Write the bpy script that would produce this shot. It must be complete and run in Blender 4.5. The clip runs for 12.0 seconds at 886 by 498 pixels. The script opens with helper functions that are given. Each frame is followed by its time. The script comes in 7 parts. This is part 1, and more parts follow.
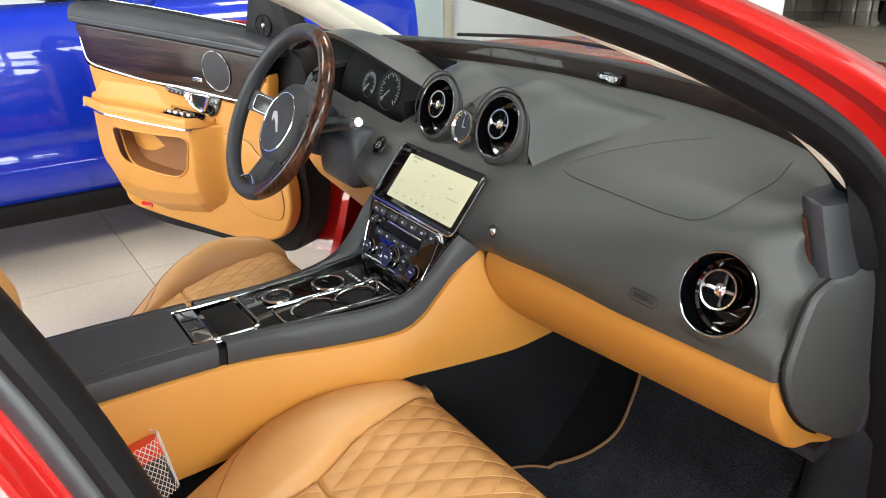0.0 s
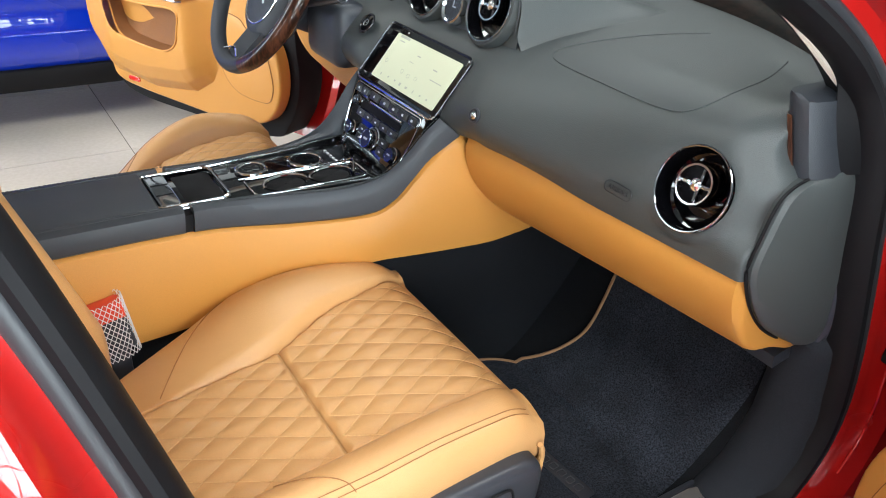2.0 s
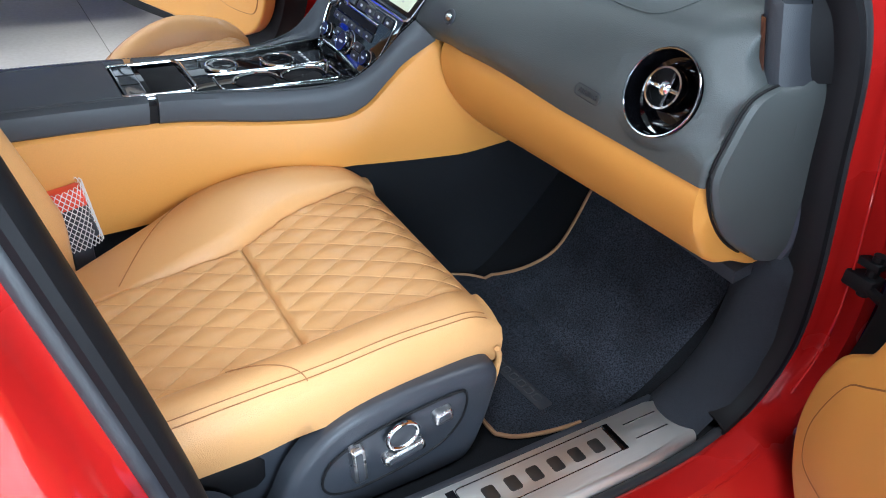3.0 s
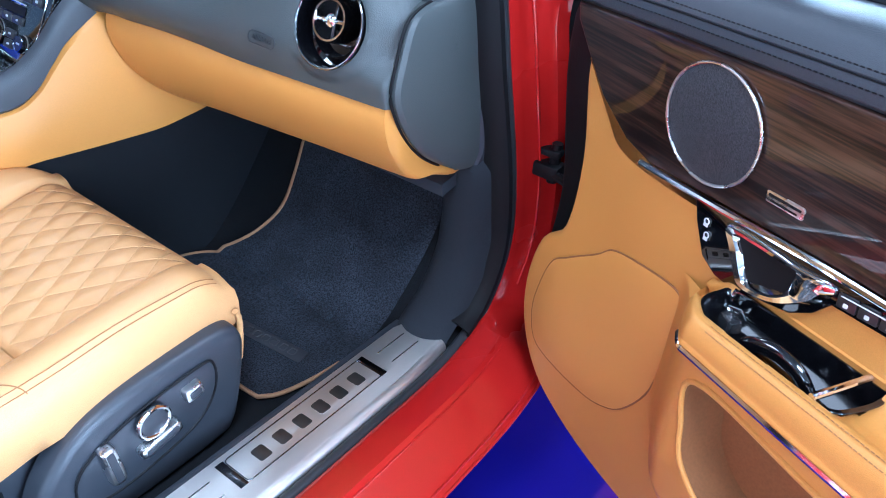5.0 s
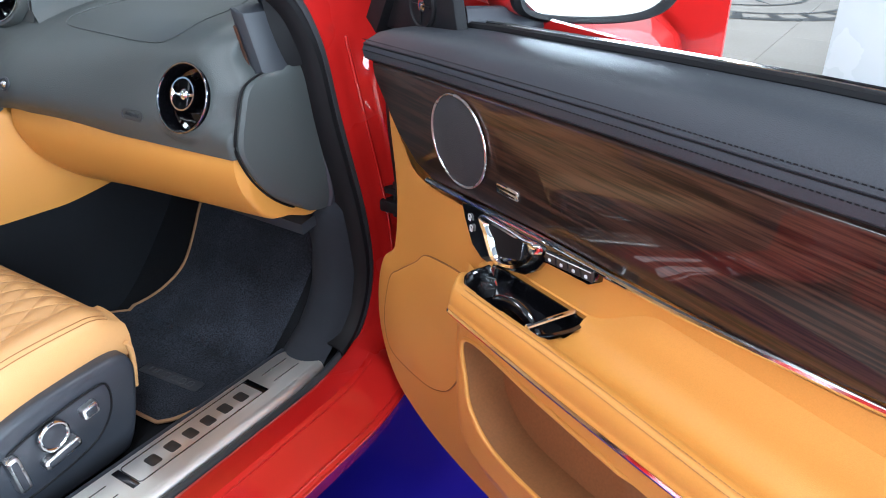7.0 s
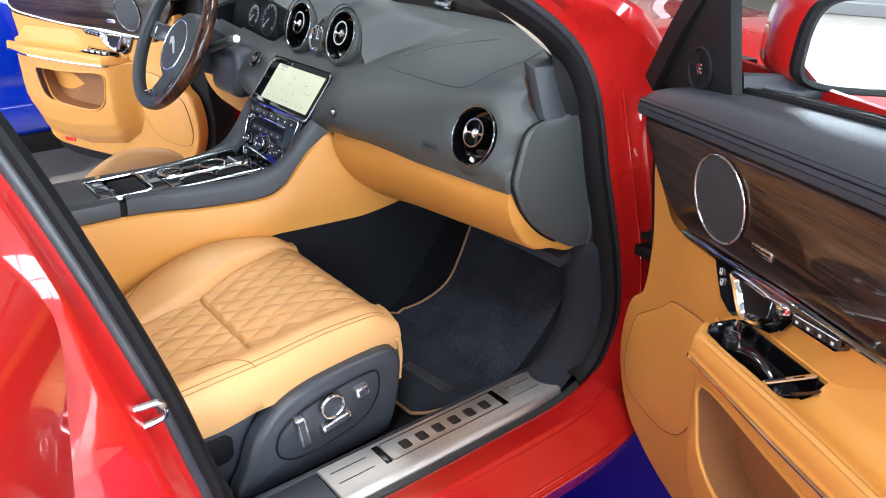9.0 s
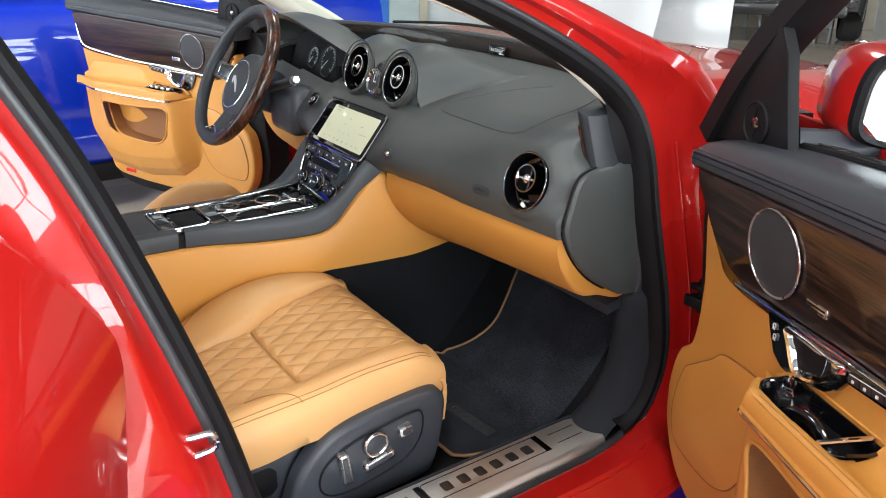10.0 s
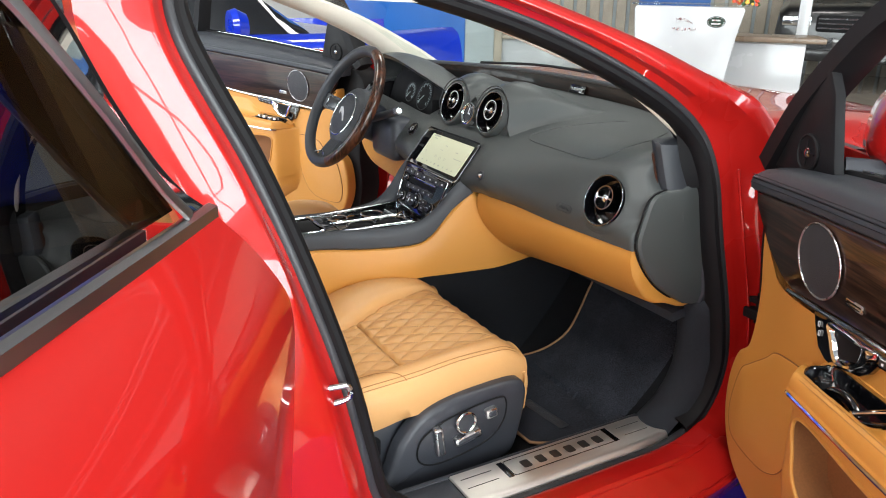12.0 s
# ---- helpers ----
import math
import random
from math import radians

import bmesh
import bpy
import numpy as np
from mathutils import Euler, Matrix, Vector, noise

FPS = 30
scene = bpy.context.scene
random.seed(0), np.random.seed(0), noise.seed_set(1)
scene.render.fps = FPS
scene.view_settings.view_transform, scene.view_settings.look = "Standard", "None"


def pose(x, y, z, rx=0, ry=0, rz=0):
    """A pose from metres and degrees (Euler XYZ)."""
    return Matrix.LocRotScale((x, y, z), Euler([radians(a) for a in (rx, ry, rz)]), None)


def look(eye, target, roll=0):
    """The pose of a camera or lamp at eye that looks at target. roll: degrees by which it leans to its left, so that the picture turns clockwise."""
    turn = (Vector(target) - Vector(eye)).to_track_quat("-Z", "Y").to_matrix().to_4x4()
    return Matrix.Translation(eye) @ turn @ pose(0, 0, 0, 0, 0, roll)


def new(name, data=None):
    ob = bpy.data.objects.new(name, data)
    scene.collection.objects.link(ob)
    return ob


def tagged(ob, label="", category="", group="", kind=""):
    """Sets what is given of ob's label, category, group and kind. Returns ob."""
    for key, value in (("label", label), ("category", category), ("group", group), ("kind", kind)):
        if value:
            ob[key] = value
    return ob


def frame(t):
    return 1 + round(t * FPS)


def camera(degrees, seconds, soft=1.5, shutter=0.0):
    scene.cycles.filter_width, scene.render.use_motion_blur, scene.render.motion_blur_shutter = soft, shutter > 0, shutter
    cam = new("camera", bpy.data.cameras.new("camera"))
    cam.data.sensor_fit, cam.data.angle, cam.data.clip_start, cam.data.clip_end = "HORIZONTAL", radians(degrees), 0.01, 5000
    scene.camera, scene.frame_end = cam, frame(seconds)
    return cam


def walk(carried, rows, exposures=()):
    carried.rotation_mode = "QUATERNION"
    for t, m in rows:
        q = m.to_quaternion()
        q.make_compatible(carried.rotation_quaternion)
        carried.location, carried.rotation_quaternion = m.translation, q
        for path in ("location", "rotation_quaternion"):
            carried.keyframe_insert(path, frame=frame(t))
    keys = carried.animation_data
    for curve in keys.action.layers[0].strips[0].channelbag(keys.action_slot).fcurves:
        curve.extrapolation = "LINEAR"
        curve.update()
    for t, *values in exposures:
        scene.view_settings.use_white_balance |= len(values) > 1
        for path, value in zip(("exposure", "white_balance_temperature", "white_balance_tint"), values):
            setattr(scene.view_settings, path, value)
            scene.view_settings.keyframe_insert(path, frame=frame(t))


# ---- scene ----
cam = camera(59.5, 12.0, soft=1.0)
PATH = [
    (0, (1.052, -0.648, 1.273), (-0.481, 0.367, 0.485), -0.7),
    (0.5, (1.053, -0.649, 1.273), (-0.475, 0.368, 0.478), -0.5),
    (1, (1.056, -0.641, 1.263), (-0.471, 0.375, 0.465), -0.1),
    (1.5, (1.06, -0.626, 1.245), (-0.432, 0.371, 0.362), 1.3),
    (2, (1.069, -0.616, 1.227), (-0.374, 0.351, 0.236), 3.6),
    (2.5, (1.08, -0.611, 1.203), (-0.327, 0.345, 0.151), 5.4),
    (2.7, (1.092, -0.603, 1.193), (-0.298, 0.34, 0.107), 6.2),
    (4.5, (1.146, -0.565, 1.156), (0.017, 0.557, -0.055), 6.6),
    (5, (1.166, -0.57, 1.162), (0.238, 0.801, 0.04), 5.2),
    (5.5, (1.184, -0.574, 1.169), (0.376, 0.974, 0.194), 3.9),
    (6, (1.226, -0.584, 1.171), (0.403, 0.977, 0.228), 3.8),
    (6.5, (1.336, -0.611, 1.19), (0.461, 0.928, 0.26), 2.8),
    (6.7, (1.387, -0.625, 1.188), (0.498, 0.907, 0.26), 2.1),
    (8.3, (1.5, -0.731, 1.232), (0.224, 0.536, 0.358), -0.9),
    (8.5, (1.497, -0.73, 1.232), (0.203, 0.525, 0.367), -0.2),
    (9, (1.494, -0.732, 1.237), (0.061, 0.379, 0.392), -0.3),
    (9.5, (1.494, -0.738, 1.245), (0.0, 0.332, 0.454), -0.5),
    (10, (1.495, -0.747, 1.248), (-0.034, 0.299, 0.494), 0.4),
    (10.5, (1.507, -0.757, 1.251), (-0.053, 0.264, 0.528), 1.5),
    (11, (1.528, -0.774, 1.247), (-0.048, 0.234, 0.54), 2.1),
    (11.5, (1.563, -0.811, 1.252), (-0.032, 0.177, 0.56), 1.6),
    (12, (1.648, -0.911, 1.267), (0.007, 0.02, 0.605), 0.9),
]
walk(cam, [(t, look(eye, target, roll)) for t, eye, target, roll in PATH], exposures=[
    (0.0, 0.20, 7000, 10), (1.5, 0.29, 6600, 9), (2.5, 0.36, 5850, 6), (4.5, 0.60, 4800, 8), (5.0, 0.76, 4680, 8), (5.5, 0.78, 4720, 8),
    (6.5, 0.42, 5400, 8), (8.5, 0.48, 5850, 9), (9.0, 0.40, 6050, 10), (9.5, 0.13, 6350, 10), (10.5, 0.06, 6650, 10), (12.0, 0.06, 6650, 10)])


# ---- world and light ----
world = bpy.data.worlds.new("world")
scene.world = world
world.use_nodes = True
wn = world.node_tree
sky = wn.nodes.new("ShaderNodeTexSky")
sky.sky_type, sky.sun_disc = "NISHITA", False
sky.sun_elevation, sky.sun_rotation = radians(50), radians(150)
sky.air_density, sky.dust_density, sky.ozone_density = 1.0, 4.0, 1.0
wn.links.new(sky.outputs[0], wn.nodes["Background"].inputs[0])
wn.nodes["Background"].inputs[1].default_value = 0.12

sun_data = bpy.data.lights.new("sun", "SUN")
sun_data.energy, sun_data.angle, sun_data.color = 1.2, radians(12), (1.0, 0.97, 0.92)
sun = new("sun", sun_data)
sun.matrix_world = look((6, -8, 14), (0, 0, 0))


def area(name, eye, target, sx, sy, watts, color=(1, 1, 1)):
    d = bpy.data.lights.new(name, "AREA")
    d.shape, d.size, d.size_y, d.energy, d.color = "RECTANGLE", sx, sy, watts, color
    ob = new(name, d)
    ob.matrix_world = look(eye, target)
    return ob


# daylight entering by the two glazed fronts of the hall
area("daylight_side", (9.45, -0.5, 3.2), (0.0, -0.5, 3.0), 10.0, 4.8, 1700, (0.88, 0.95, 1.0))
area("daylight_rear", (-1.0, -9.45, 3.2), (-1.0, 0.0, 3.0), 14.0, 5.8, 2200, (0.88, 0.95, 1.0))
# added fill lights under the hall's ceiling, weaker on the west side
for lx, ly in ((-3.0, -2.5), (-3.0, 3.0), (2.8, -2.5), (2.8, 3.0)):
    area("ceiling_fill", (lx, ly, 6.0), (lx, ly, 0), 1.8, 1.8, 200 if lx > 0 else 130, (1.0, 0.98, 0.95))


# ---- materials ----
def mat(name, color, rough=0.5, metal=0.0, var=0.12, scale=6.0, fine=0.0, fine_scale=300.0, coat=0.0, spec=0.5,
        bump=0.0, bump_scale=400.0, rough_var=0.08, coat_rough=0.03, pits=False):
    """A plain surface with slow changes of tone and gloss, fine speckle and fine relief, in object metres."""
    m = bpy.data.materials.new(name)
    m.use_nodes = True
    t, n = m.node_tree, m.node_tree.nodes
    b = n["Principled BSDF"]
    tc = n.new("ShaderNodeTexCoord")
    slow = n.new("ShaderNodeTexNoise")
    slow.inputs["Scale"].default_value, slow.inputs["Detail"].default_value = scale, 4
    t.links.new(tc.outputs["Object"], slow.inputs["Vector"])
    ramp = n.new("ShaderNodeMapRange")
    ramp.inputs[1].default_value, ramp.inputs[2].default_value = 0.3, 0.7
    ramp.inputs[3].default_value, ramp.inputs[4].default_value = 1 - var, 1 + var
    t.links.new(slow.outputs[0], ramp.inputs[0])
    mul = n.new("ShaderNodeVectorMath")
    mul.operation = "SCALE"
    mul.inputs[0].default_value = color
    t.links.new(ramp.outputs[0], mul.inputs["Scale"])
    last = mul.outputs[0]
    if fine:
        sp = n.new("ShaderNodeTexNoise")
        sp.inputs["Scale"].default_value, sp.inputs["Detail"].default_value = fine_scale, 2
        t.links.new(tc.outputs["Object"], sp.inputs["Vector"])
        r2 = n.new("ShaderNodeMapRange")
        r2.inputs[1].default_value, r2.inputs[2].default_value = 0.3, 0.7
        r2.inputs[3].default_value, r2.inputs[4].default_value = 1 - fine, 1 + fine
        t.links.new(sp.outputs[0], r2.inputs[0])
        m2 = n.new("ShaderNodeVectorMath")
        m2.operation = "SCALE"
        t.links.new(last, m2.inputs[0])
        t.links.new(r2.outputs[0], m2.inputs["Scale"])
        last = m2.outputs[0]
    t.links.new(last, b.inputs["Base Color"])
    rr = n.new("ShaderNodeMapRange")
    rr.inputs[1].default_value, rr.inputs[2].default_value = 0.3, 0.7
    rr.inputs[3].default_value, rr.inputs[4].default_value = max(0.0, rough - rough_var * rough * 2), min(1, rough + rough_var * rough * 2)
    t.links.new(slow.outputs[0], rr.inputs[0])
    t.links.new(rr.outputs[0], b.inputs["Roughness"])
    b.inputs["Metallic"].default_value = metal
    b.inputs["Specular IOR Level"].default_value = spec
    b.inputs["Coat Weight"].default_value = coat
    b.inputs["Coat Roughness"].default_value = coat_rough
    if bump:
        if pits:
            tex = n.new("ShaderNodeTexVoronoi")
        else:
            tex = n.new("ShaderNodeTexNoise")
            tex.inputs["Detail"].default_value = 3
        tex.inputs["Scale"].default_value = bump_scale
        t.links.new(tc.outputs["Object"], tex.inputs["Vector"])
        bp = n.new("ShaderNodeBump")
        bp.inputs["Strength"].default_value = min(1.0, bump)
        bp.inputs["Distance"].default_value = 0.0006
        t.links.new(tex.outputs[0], bp.inputs["Height"])
        t.links.new(bp.outputs[0], b.inputs["Normal"])
    return m


def glow(name, color, strength):
    m = bpy.data.materials.new(name)
    m.use_nodes = True
    b = m.node_tree.nodes["Principled BSDF"]
    b.inputs["Base Color"].default_value = (*color, 1)
    b.inputs["Emission Color"].default_value = (*color, 1)
    b.inputs["Emission Strength"].default_value = strength
    b.inputs["Roughness"].default_value = 0.1
    return m


def glass(name, tint, rough=0.0, clear=0.85):
    """A thin pane: mostly clear, with the mirror gloss of glass."""
    m = bpy.data.materials.new(name)
    m.use_nodes = True
    t, n = m.node_tree, m.node_tree.nodes
    n.remove(n["Principled BSDF"])
    tr, gl, mix, lw = (n.new("ShaderNode" + k) for k in ("BsdfTransparent", "BsdfGlossy", "MixShader", "LayerWeight"))
    tr.inputs[0].default_value = (*tint, 1)
    gl.inputs["Roughness"].default_value = rough
    lw.inputs[0].default_value = 0.5
    pw, ma = n.new("ShaderNodeMath"), n.new("ShaderNodeMath")
    pw.operation, ma.operation = "POWER", "MULTIPLY_ADD"
    pw.inputs[1].default_value = 5.0
    ma.inputs[1].default_value, ma.inputs[2].default_value = 0.85, 0.5 * (1 - clear)
    t.links.new(lw.outputs["Facing"], pw.inputs[0])
    t.links.new(pw.outputs[0], ma.inputs[0])
    t.links.new(ma.outputs[0], mix.inputs[0])
    t.links.new(tr.outputs[0], mix.inputs[1])
    t.links.new(gl.outputs[0], mix.inputs[2])
    t.links.new(mix.outputs[0], n["Material Output"].inputs[0])
    return m


def wood(name, dark, light, along, rough=0.012, stretch=14.0, turn=0.0, size=34.0):
    """Lacquered veneer: fine dark lines and broad figure that run along one axis."""
    m = bpy.data.materials.new(name)
    m.use_nodes = True
    t, n = m.node_tree, m.node_tree.nodes
    b = n["Principled BSDF"]
    tc, mp = n.new("ShaderNodeTexCoord"), n.new("ShaderNodeMapping")
    sc = [size, size, size]
    sc[along] = size / stretch
    mp.inputs["Scale"].default_value = sc
    pre = n.new("ShaderNodeMapping")
    pre.inputs["Rotation"].default_value = (0, 0, radians(turn))
    t.links.new(tc.outputs["Object"], pre.inputs["Vector"])
    t.links.new(pre.outputs[0], mp.inputs["Vector"])
    fig, grain = n.new("ShaderNodeTexNoise"), n.new("ShaderNodeTexNoise")
    fig.inputs["Scale"].default_value, fig.inputs["Detail"].default_value, fig.inputs["Distortion"].default_value = 1.0, 4, 0.6
    grain.inputs["Scale"].default_value, grain.inputs["Detail"].default_value = 5.0, 5
    for g in (fig, grain):
        t.links.new(mp.outputs[0], g.inputs["Vector"])
    add = n.new("ShaderNodeMath")
    add.operation = "MULTIPLY_ADD"
    add.inputs[1].default_value = 0.55
    t.links.new(grain.outputs[0], add.inputs[0])
    half = n.new("ShaderNodeMath")
    half.operation = "MULTIPLY"
    half.inputs[1].default_value = 0.5
    t.links.new(fig.outputs[0], half.inputs[0])
    t.links.new(half.outputs[0], add.inputs[2])
    cr = n.new("ShaderNodeValToRGB")
    cr.color_ramp.elements[0].position, cr.color_ramp.elements[0].color = 0.45, (*dark, 1)
    cr.color_ramp.elements[1].position, cr.color_ramp.elements[1].color = 0.62, (*light, 1)
    t.links.new(add.outputs[0], cr.inputs[0])
    t.links.new(cr.outputs[0], b.inputs["Base Color"])
    b.inputs["Roughness"].default_value = 0.35
    b.inputs["Specular IOR Level"].default_value = 0.2
    b.inputs["Coat Weight"].default_value = 1.0
    b.inputs["Coat IOR"].default_value = 1.42
    b.inputs["Coat Roughness"].default_value = rough * 0.4
    return m


TAN = mat("tan_leather", (0.65, 0.355, 0.138), 0.33, var=0.05, scale=4, fine=0.06, fine_scale=800, bump=0.45, bump_scale=900, pits=True)
TAN_TRIM = mat("tan_trim", (0.62, 0.280, 0.054), 0.42, var=0.04, scale=3, fine=0.04, fine_scale=700, bump=0.3, bump_scale=1500, pits=True)
# darker, rougher tan for the door's pocket well and panel groove
TAN_DARK = mat("dark_rough_tan", (0.24, 0.095, 0.028), 0.75, var=0.08, scale=9, fine=0.08, bump=0.2, bump_scale=900)
SEAM = mat("tan_thread", (0.72, 0.44, 0.19), 0.7, var=0.08, scale=200)
SEAM_DARK = mat("brown_thread", (0.34, 0.150, 0.045), 0.7, var=0.08, scale=200)
BLACK = mat("black_leather", (0.030, 0.034, 0.041), 0.46, var=0.06, scale=4, fine=0.12, fine_scale=900, bump=0.3, bump_scale=900, pits=True)
BLACK_TOP = mat("charcoal_dash_leather", (0.060, 0.068, 0.068), 0.44, var=0.06, scale=3, fine=0.12, fine_scale=900, bump=0.35, bump_scale=750, pits=True)
PLASTIC = mat("black_plastic", (0.034, 0.038, 0.047), 0.40, var=0.08, scale=10, bump=0.25, bump_scale=1500)
SEAL = mat("black_rubber", (0.006, 0.006, 0.007), 0.6, spec=0.22, var=0.15, scale=12, bump=0.2, bump_scale=300)
THREAD = mat("grey_thread", (0.055, 0.058, 0.062), 0.7, scale=200)
CARPET = mat("black_carpet", (0.007, 0.008, 0.010), 0.95, var=0.25, scale=14, fine=0.6, fine_scale=1100, bump=1.0, bump_scale=900, spec=0.2)
MATPILE = mat("mat_pile", (0.023, 0.027, 0.036), 0.95, var=0.35, scale=16, fine=0.7, fine_scale=420, bump=1.0, bump_scale=420, spec=0.2)
KICK = mat("grey_carpet", (0.021, 0.024, 0.030), 0.95, var=0.15, scale=14, fine=0.5, fine_scale=1000, bump=1.0, bump_scale=900, spec=0.2)
PIANO = mat("gloss_black", (0.003, 0.003, 0.004), 0.05, var=0.1, scale=8, coat=1.0, rough_var=0.3)
CHROME = mat("chrome", (0.80, 0.81, 0.83), 0.08, 1.0, var=0.04, scale=30, rough_var=0.3)
SATIN = mat("satin_silver", (0.60, 0.60, 0.61), 0.28, 1.0, var=0.05, scale=40, rough_var=0.2)
GUN = mat("dark_metal", (0.10, 0.10, 0.11), 0.25, 1.0, var=0.1, scale=30)
RED = mat("red_paint", (0.46, 0.011, 0.009), 0.30, 0.0, spec=0.25, var=0.03, scale=2, fine=0.06, fine_scale=3000, coat=1.0, coat_rough=0.015)
BLUE = mat("blue_paint", (0.002, 0.028, 0.46), 0.30, 0.0, spec=0.2, var=0.03, scale=2, fine=0.05, fine_scale=3000, coat=1.0, coat_rough=0.015)
CREAM = mat("cream_headlining", (0.74, 0.68, 0.58), 0.85, var=0.04, scale=12, fine=0.05, fine_scale=900, bump=0.4, bump_scale=900)
WOOD = wood("dark_walnut_veneer", (0.007, 0.004, 0.0035), (0.050, 0.023, 0.0145), 0, stretch=30, turn=24.8, size=80.0)
WOOD_L = wood("dark_walnut_veneer_left", (0.007, 0.004, 0.0035), (0.050, 0.023, 0.0145), 0, stretch=30, turn=-24.8, size=80.0)
WOOD_RING = wood("hoop_veneer", (0.004, 0.003, 0.0025), (0.022, 0.011, 0.008), 0)
WOOD_RING.node_tree.nodes["Principled BSDF"].inputs["Coat Weight"].default_value = 0.35
WOOD_L.node_tree.nodes["Principled BSDF"].inputs["Coat Weight"].default_value = 0.5
WOOD_WHEEL = wood("wheel_veneer", (0.015, 0.006, 0.004), (0.10, 0.036, 0.018), 2, stretch=6)
MESHCLOTH = mat("speaker_mesh", (0.048, 0.050, 0.055), 0.5, 0.4, var=0.06, scale=10, fine=0.55, fine_scale=620, bump=1.0, bump_scale=900, pits=True)
MIRROR = mat("mirror_silver", (0.92, 0.93, 0.93), 0.004, 1.0, var=0.0, rough_var=0.0)
RUBBER_MAT = mat("rubber_tyre", (0.018, 0.018, 0.019), 0.75, var=0.15, scale=20, bump=0.4, bump_scale=120)
ORANGE_RED = mat("red_plastic", (0.75, 0.07, 0.03), 0.35, var=0.05)
RED_LAMP = mat("red_reflector", (0.70, 0.02, 0.01), 0.15, var=0.1, scale=200, coat=1.0)
WINDSCREEN = glass("windscreen_glass", (0.86, 0.92, 0.89), clear=0.9)
TINTED = glass("tinted_glass", (0.05, 0.048, 0.045), clear=0.62)
for _m in (RED, BLUE):
    _m.node_tree.nodes["Principled BSDF"].inputs["Coat IOR"].default_value = 1.68
ALU = mat("smooth_satin_strip", (0.40, 0.41, 0.42), 0.32, 1.0, var=0.02, scale=3, rough_var=0.05)
DARKCHROME = mat("dark_chrome", (0.36, 0.37, 0.39), 0.10, 1.0, var=0.03, scale=30)
CAR_GLASS = mat("dark_car_glass", (0.006, 0.007, 0.009), 0.03, var=0.05, coat=1.0)
ENGRAVED = mat("engraved_steel", (0.10, 0.095, 0.09), 0.35, 0.8, var=0.1, scale=60)
BULB = mat("grey_rubber", (0.030, 0.032, 0.036), 0.36, var=0.12, scale=12, bump=0.15, bump_scale=300)
BRUSHED = mat("brushed_steel", (0.80, 0.78, 0.74), 0.42, 0.88, var=0.025, scale=70, rough_var=0.10)
_n = BRUSHED.node_tree.nodes
for _x in _n:
    if _x.type == "TEX_NOISE":
        _mp = _n.new("ShaderNodeMapping")
        _mp.inputs["Scale"].default_value = (22.0, 0.35, 1.0)
        BRUSHED.node_tree.links.new(_n["Texture Coordinate"].outputs["Object"], _mp.inputs["Vector"])
        BRUSHED.node_tree.links.new(_mp.outputs[0], _x.inputs["Vector"])
BRUSHED.node_tree.nodes["Principled BSDF"].inputs["Anisotropic"].default_value = 0.5


# ---- mesh helpers ----
def part(name, bm, material, parent=None, label="", sharp=35.0, m=None):
    """Links a bmesh as one mesh object, under its thing if that is given."""
    if m is not None:
        bmesh.ops.transform(bm, matrix=m, verts=bm.verts)
    bmesh.ops.recalc_face_normals(bm, faces=bm.faces)
    me = bpy.data.meshes.new(name)
    bm.to_mesh(me)
    bm.free()
    me.polygons.foreach_set("use_smooth", [True] * len(me.polygons))
    me.set_sharp_from_angle(angle=radians(sharp))
    me.materials.append(material)
    ob = new(name, me)
    if parent is not None:
        ob.parent = parent
    if label:
        ob["label"] = label
    return ob


def thing(name, label, category, group="", at=(0, 0, 0)):
    ob = new(name)
    ob.empty_display_size = 0.05
    ob.location = at
    return tagged(ob, label, category, group)


def spline(pts, n, closed=False):
    """n points along a smooth curve through pts."""
    p = np.array(pts, float)
    k = len(p)
    out = []
    total = k if closed else k - 1
    for i in range(n):
        s = i * total / (n if closed else n - 1)
        j = min(int(s), total - 1)
        f = s - j
        if closed:
            a, b, c, d = (p[(j + o) % k] for o in (-1, 0, 1, 2))
        else:
            b, c = p[j], p[j + 1]
            a = p[j - 1] if j > 0 else 2 * b - c
            d = p[j + 2] if j + 2 < k else 2 * c - b
        out.append(0.5 * (2 * b + (c - a) * f + (2 * a - 5 * b + 4 * c - d) * f * f + (3 * b - a - 3 * c + d) * f ** 3))
    return np.array(out)


def grid(rows, closed_u=False, closed_v=False, cap=False):
    """Quads over a table of points."""
    bm = bmesh.new()
    vs = [[bm.verts.new(tuple(map(float, q))) for q in r] for r in rows]
    nr, nc = len(vs), len(vs[0])
    for i in range(nr if closed_u else nr - 1):
        for j in range(nc if closed_v else nc - 1):
            a, b = vs[i], vs[(i + 1) % nr]
            bm.faces.new((a[j], a[(j + 1) % nc], b[(j + 1) % nc], b[j]))
    if cap:
        bm.faces.new(vs[0][::-1])
        bm.faces.new(vs[-1])
    return bm


def thicken(bm, d):
    """Gives an open sheet the thickness d, away from its normals."""
    bmesh.ops.recalc_face_normals(bm, faces=bm.faces)
    bmesh.ops.solidify(bm, geom=bm.faces[:], thickness=d)
    return bm


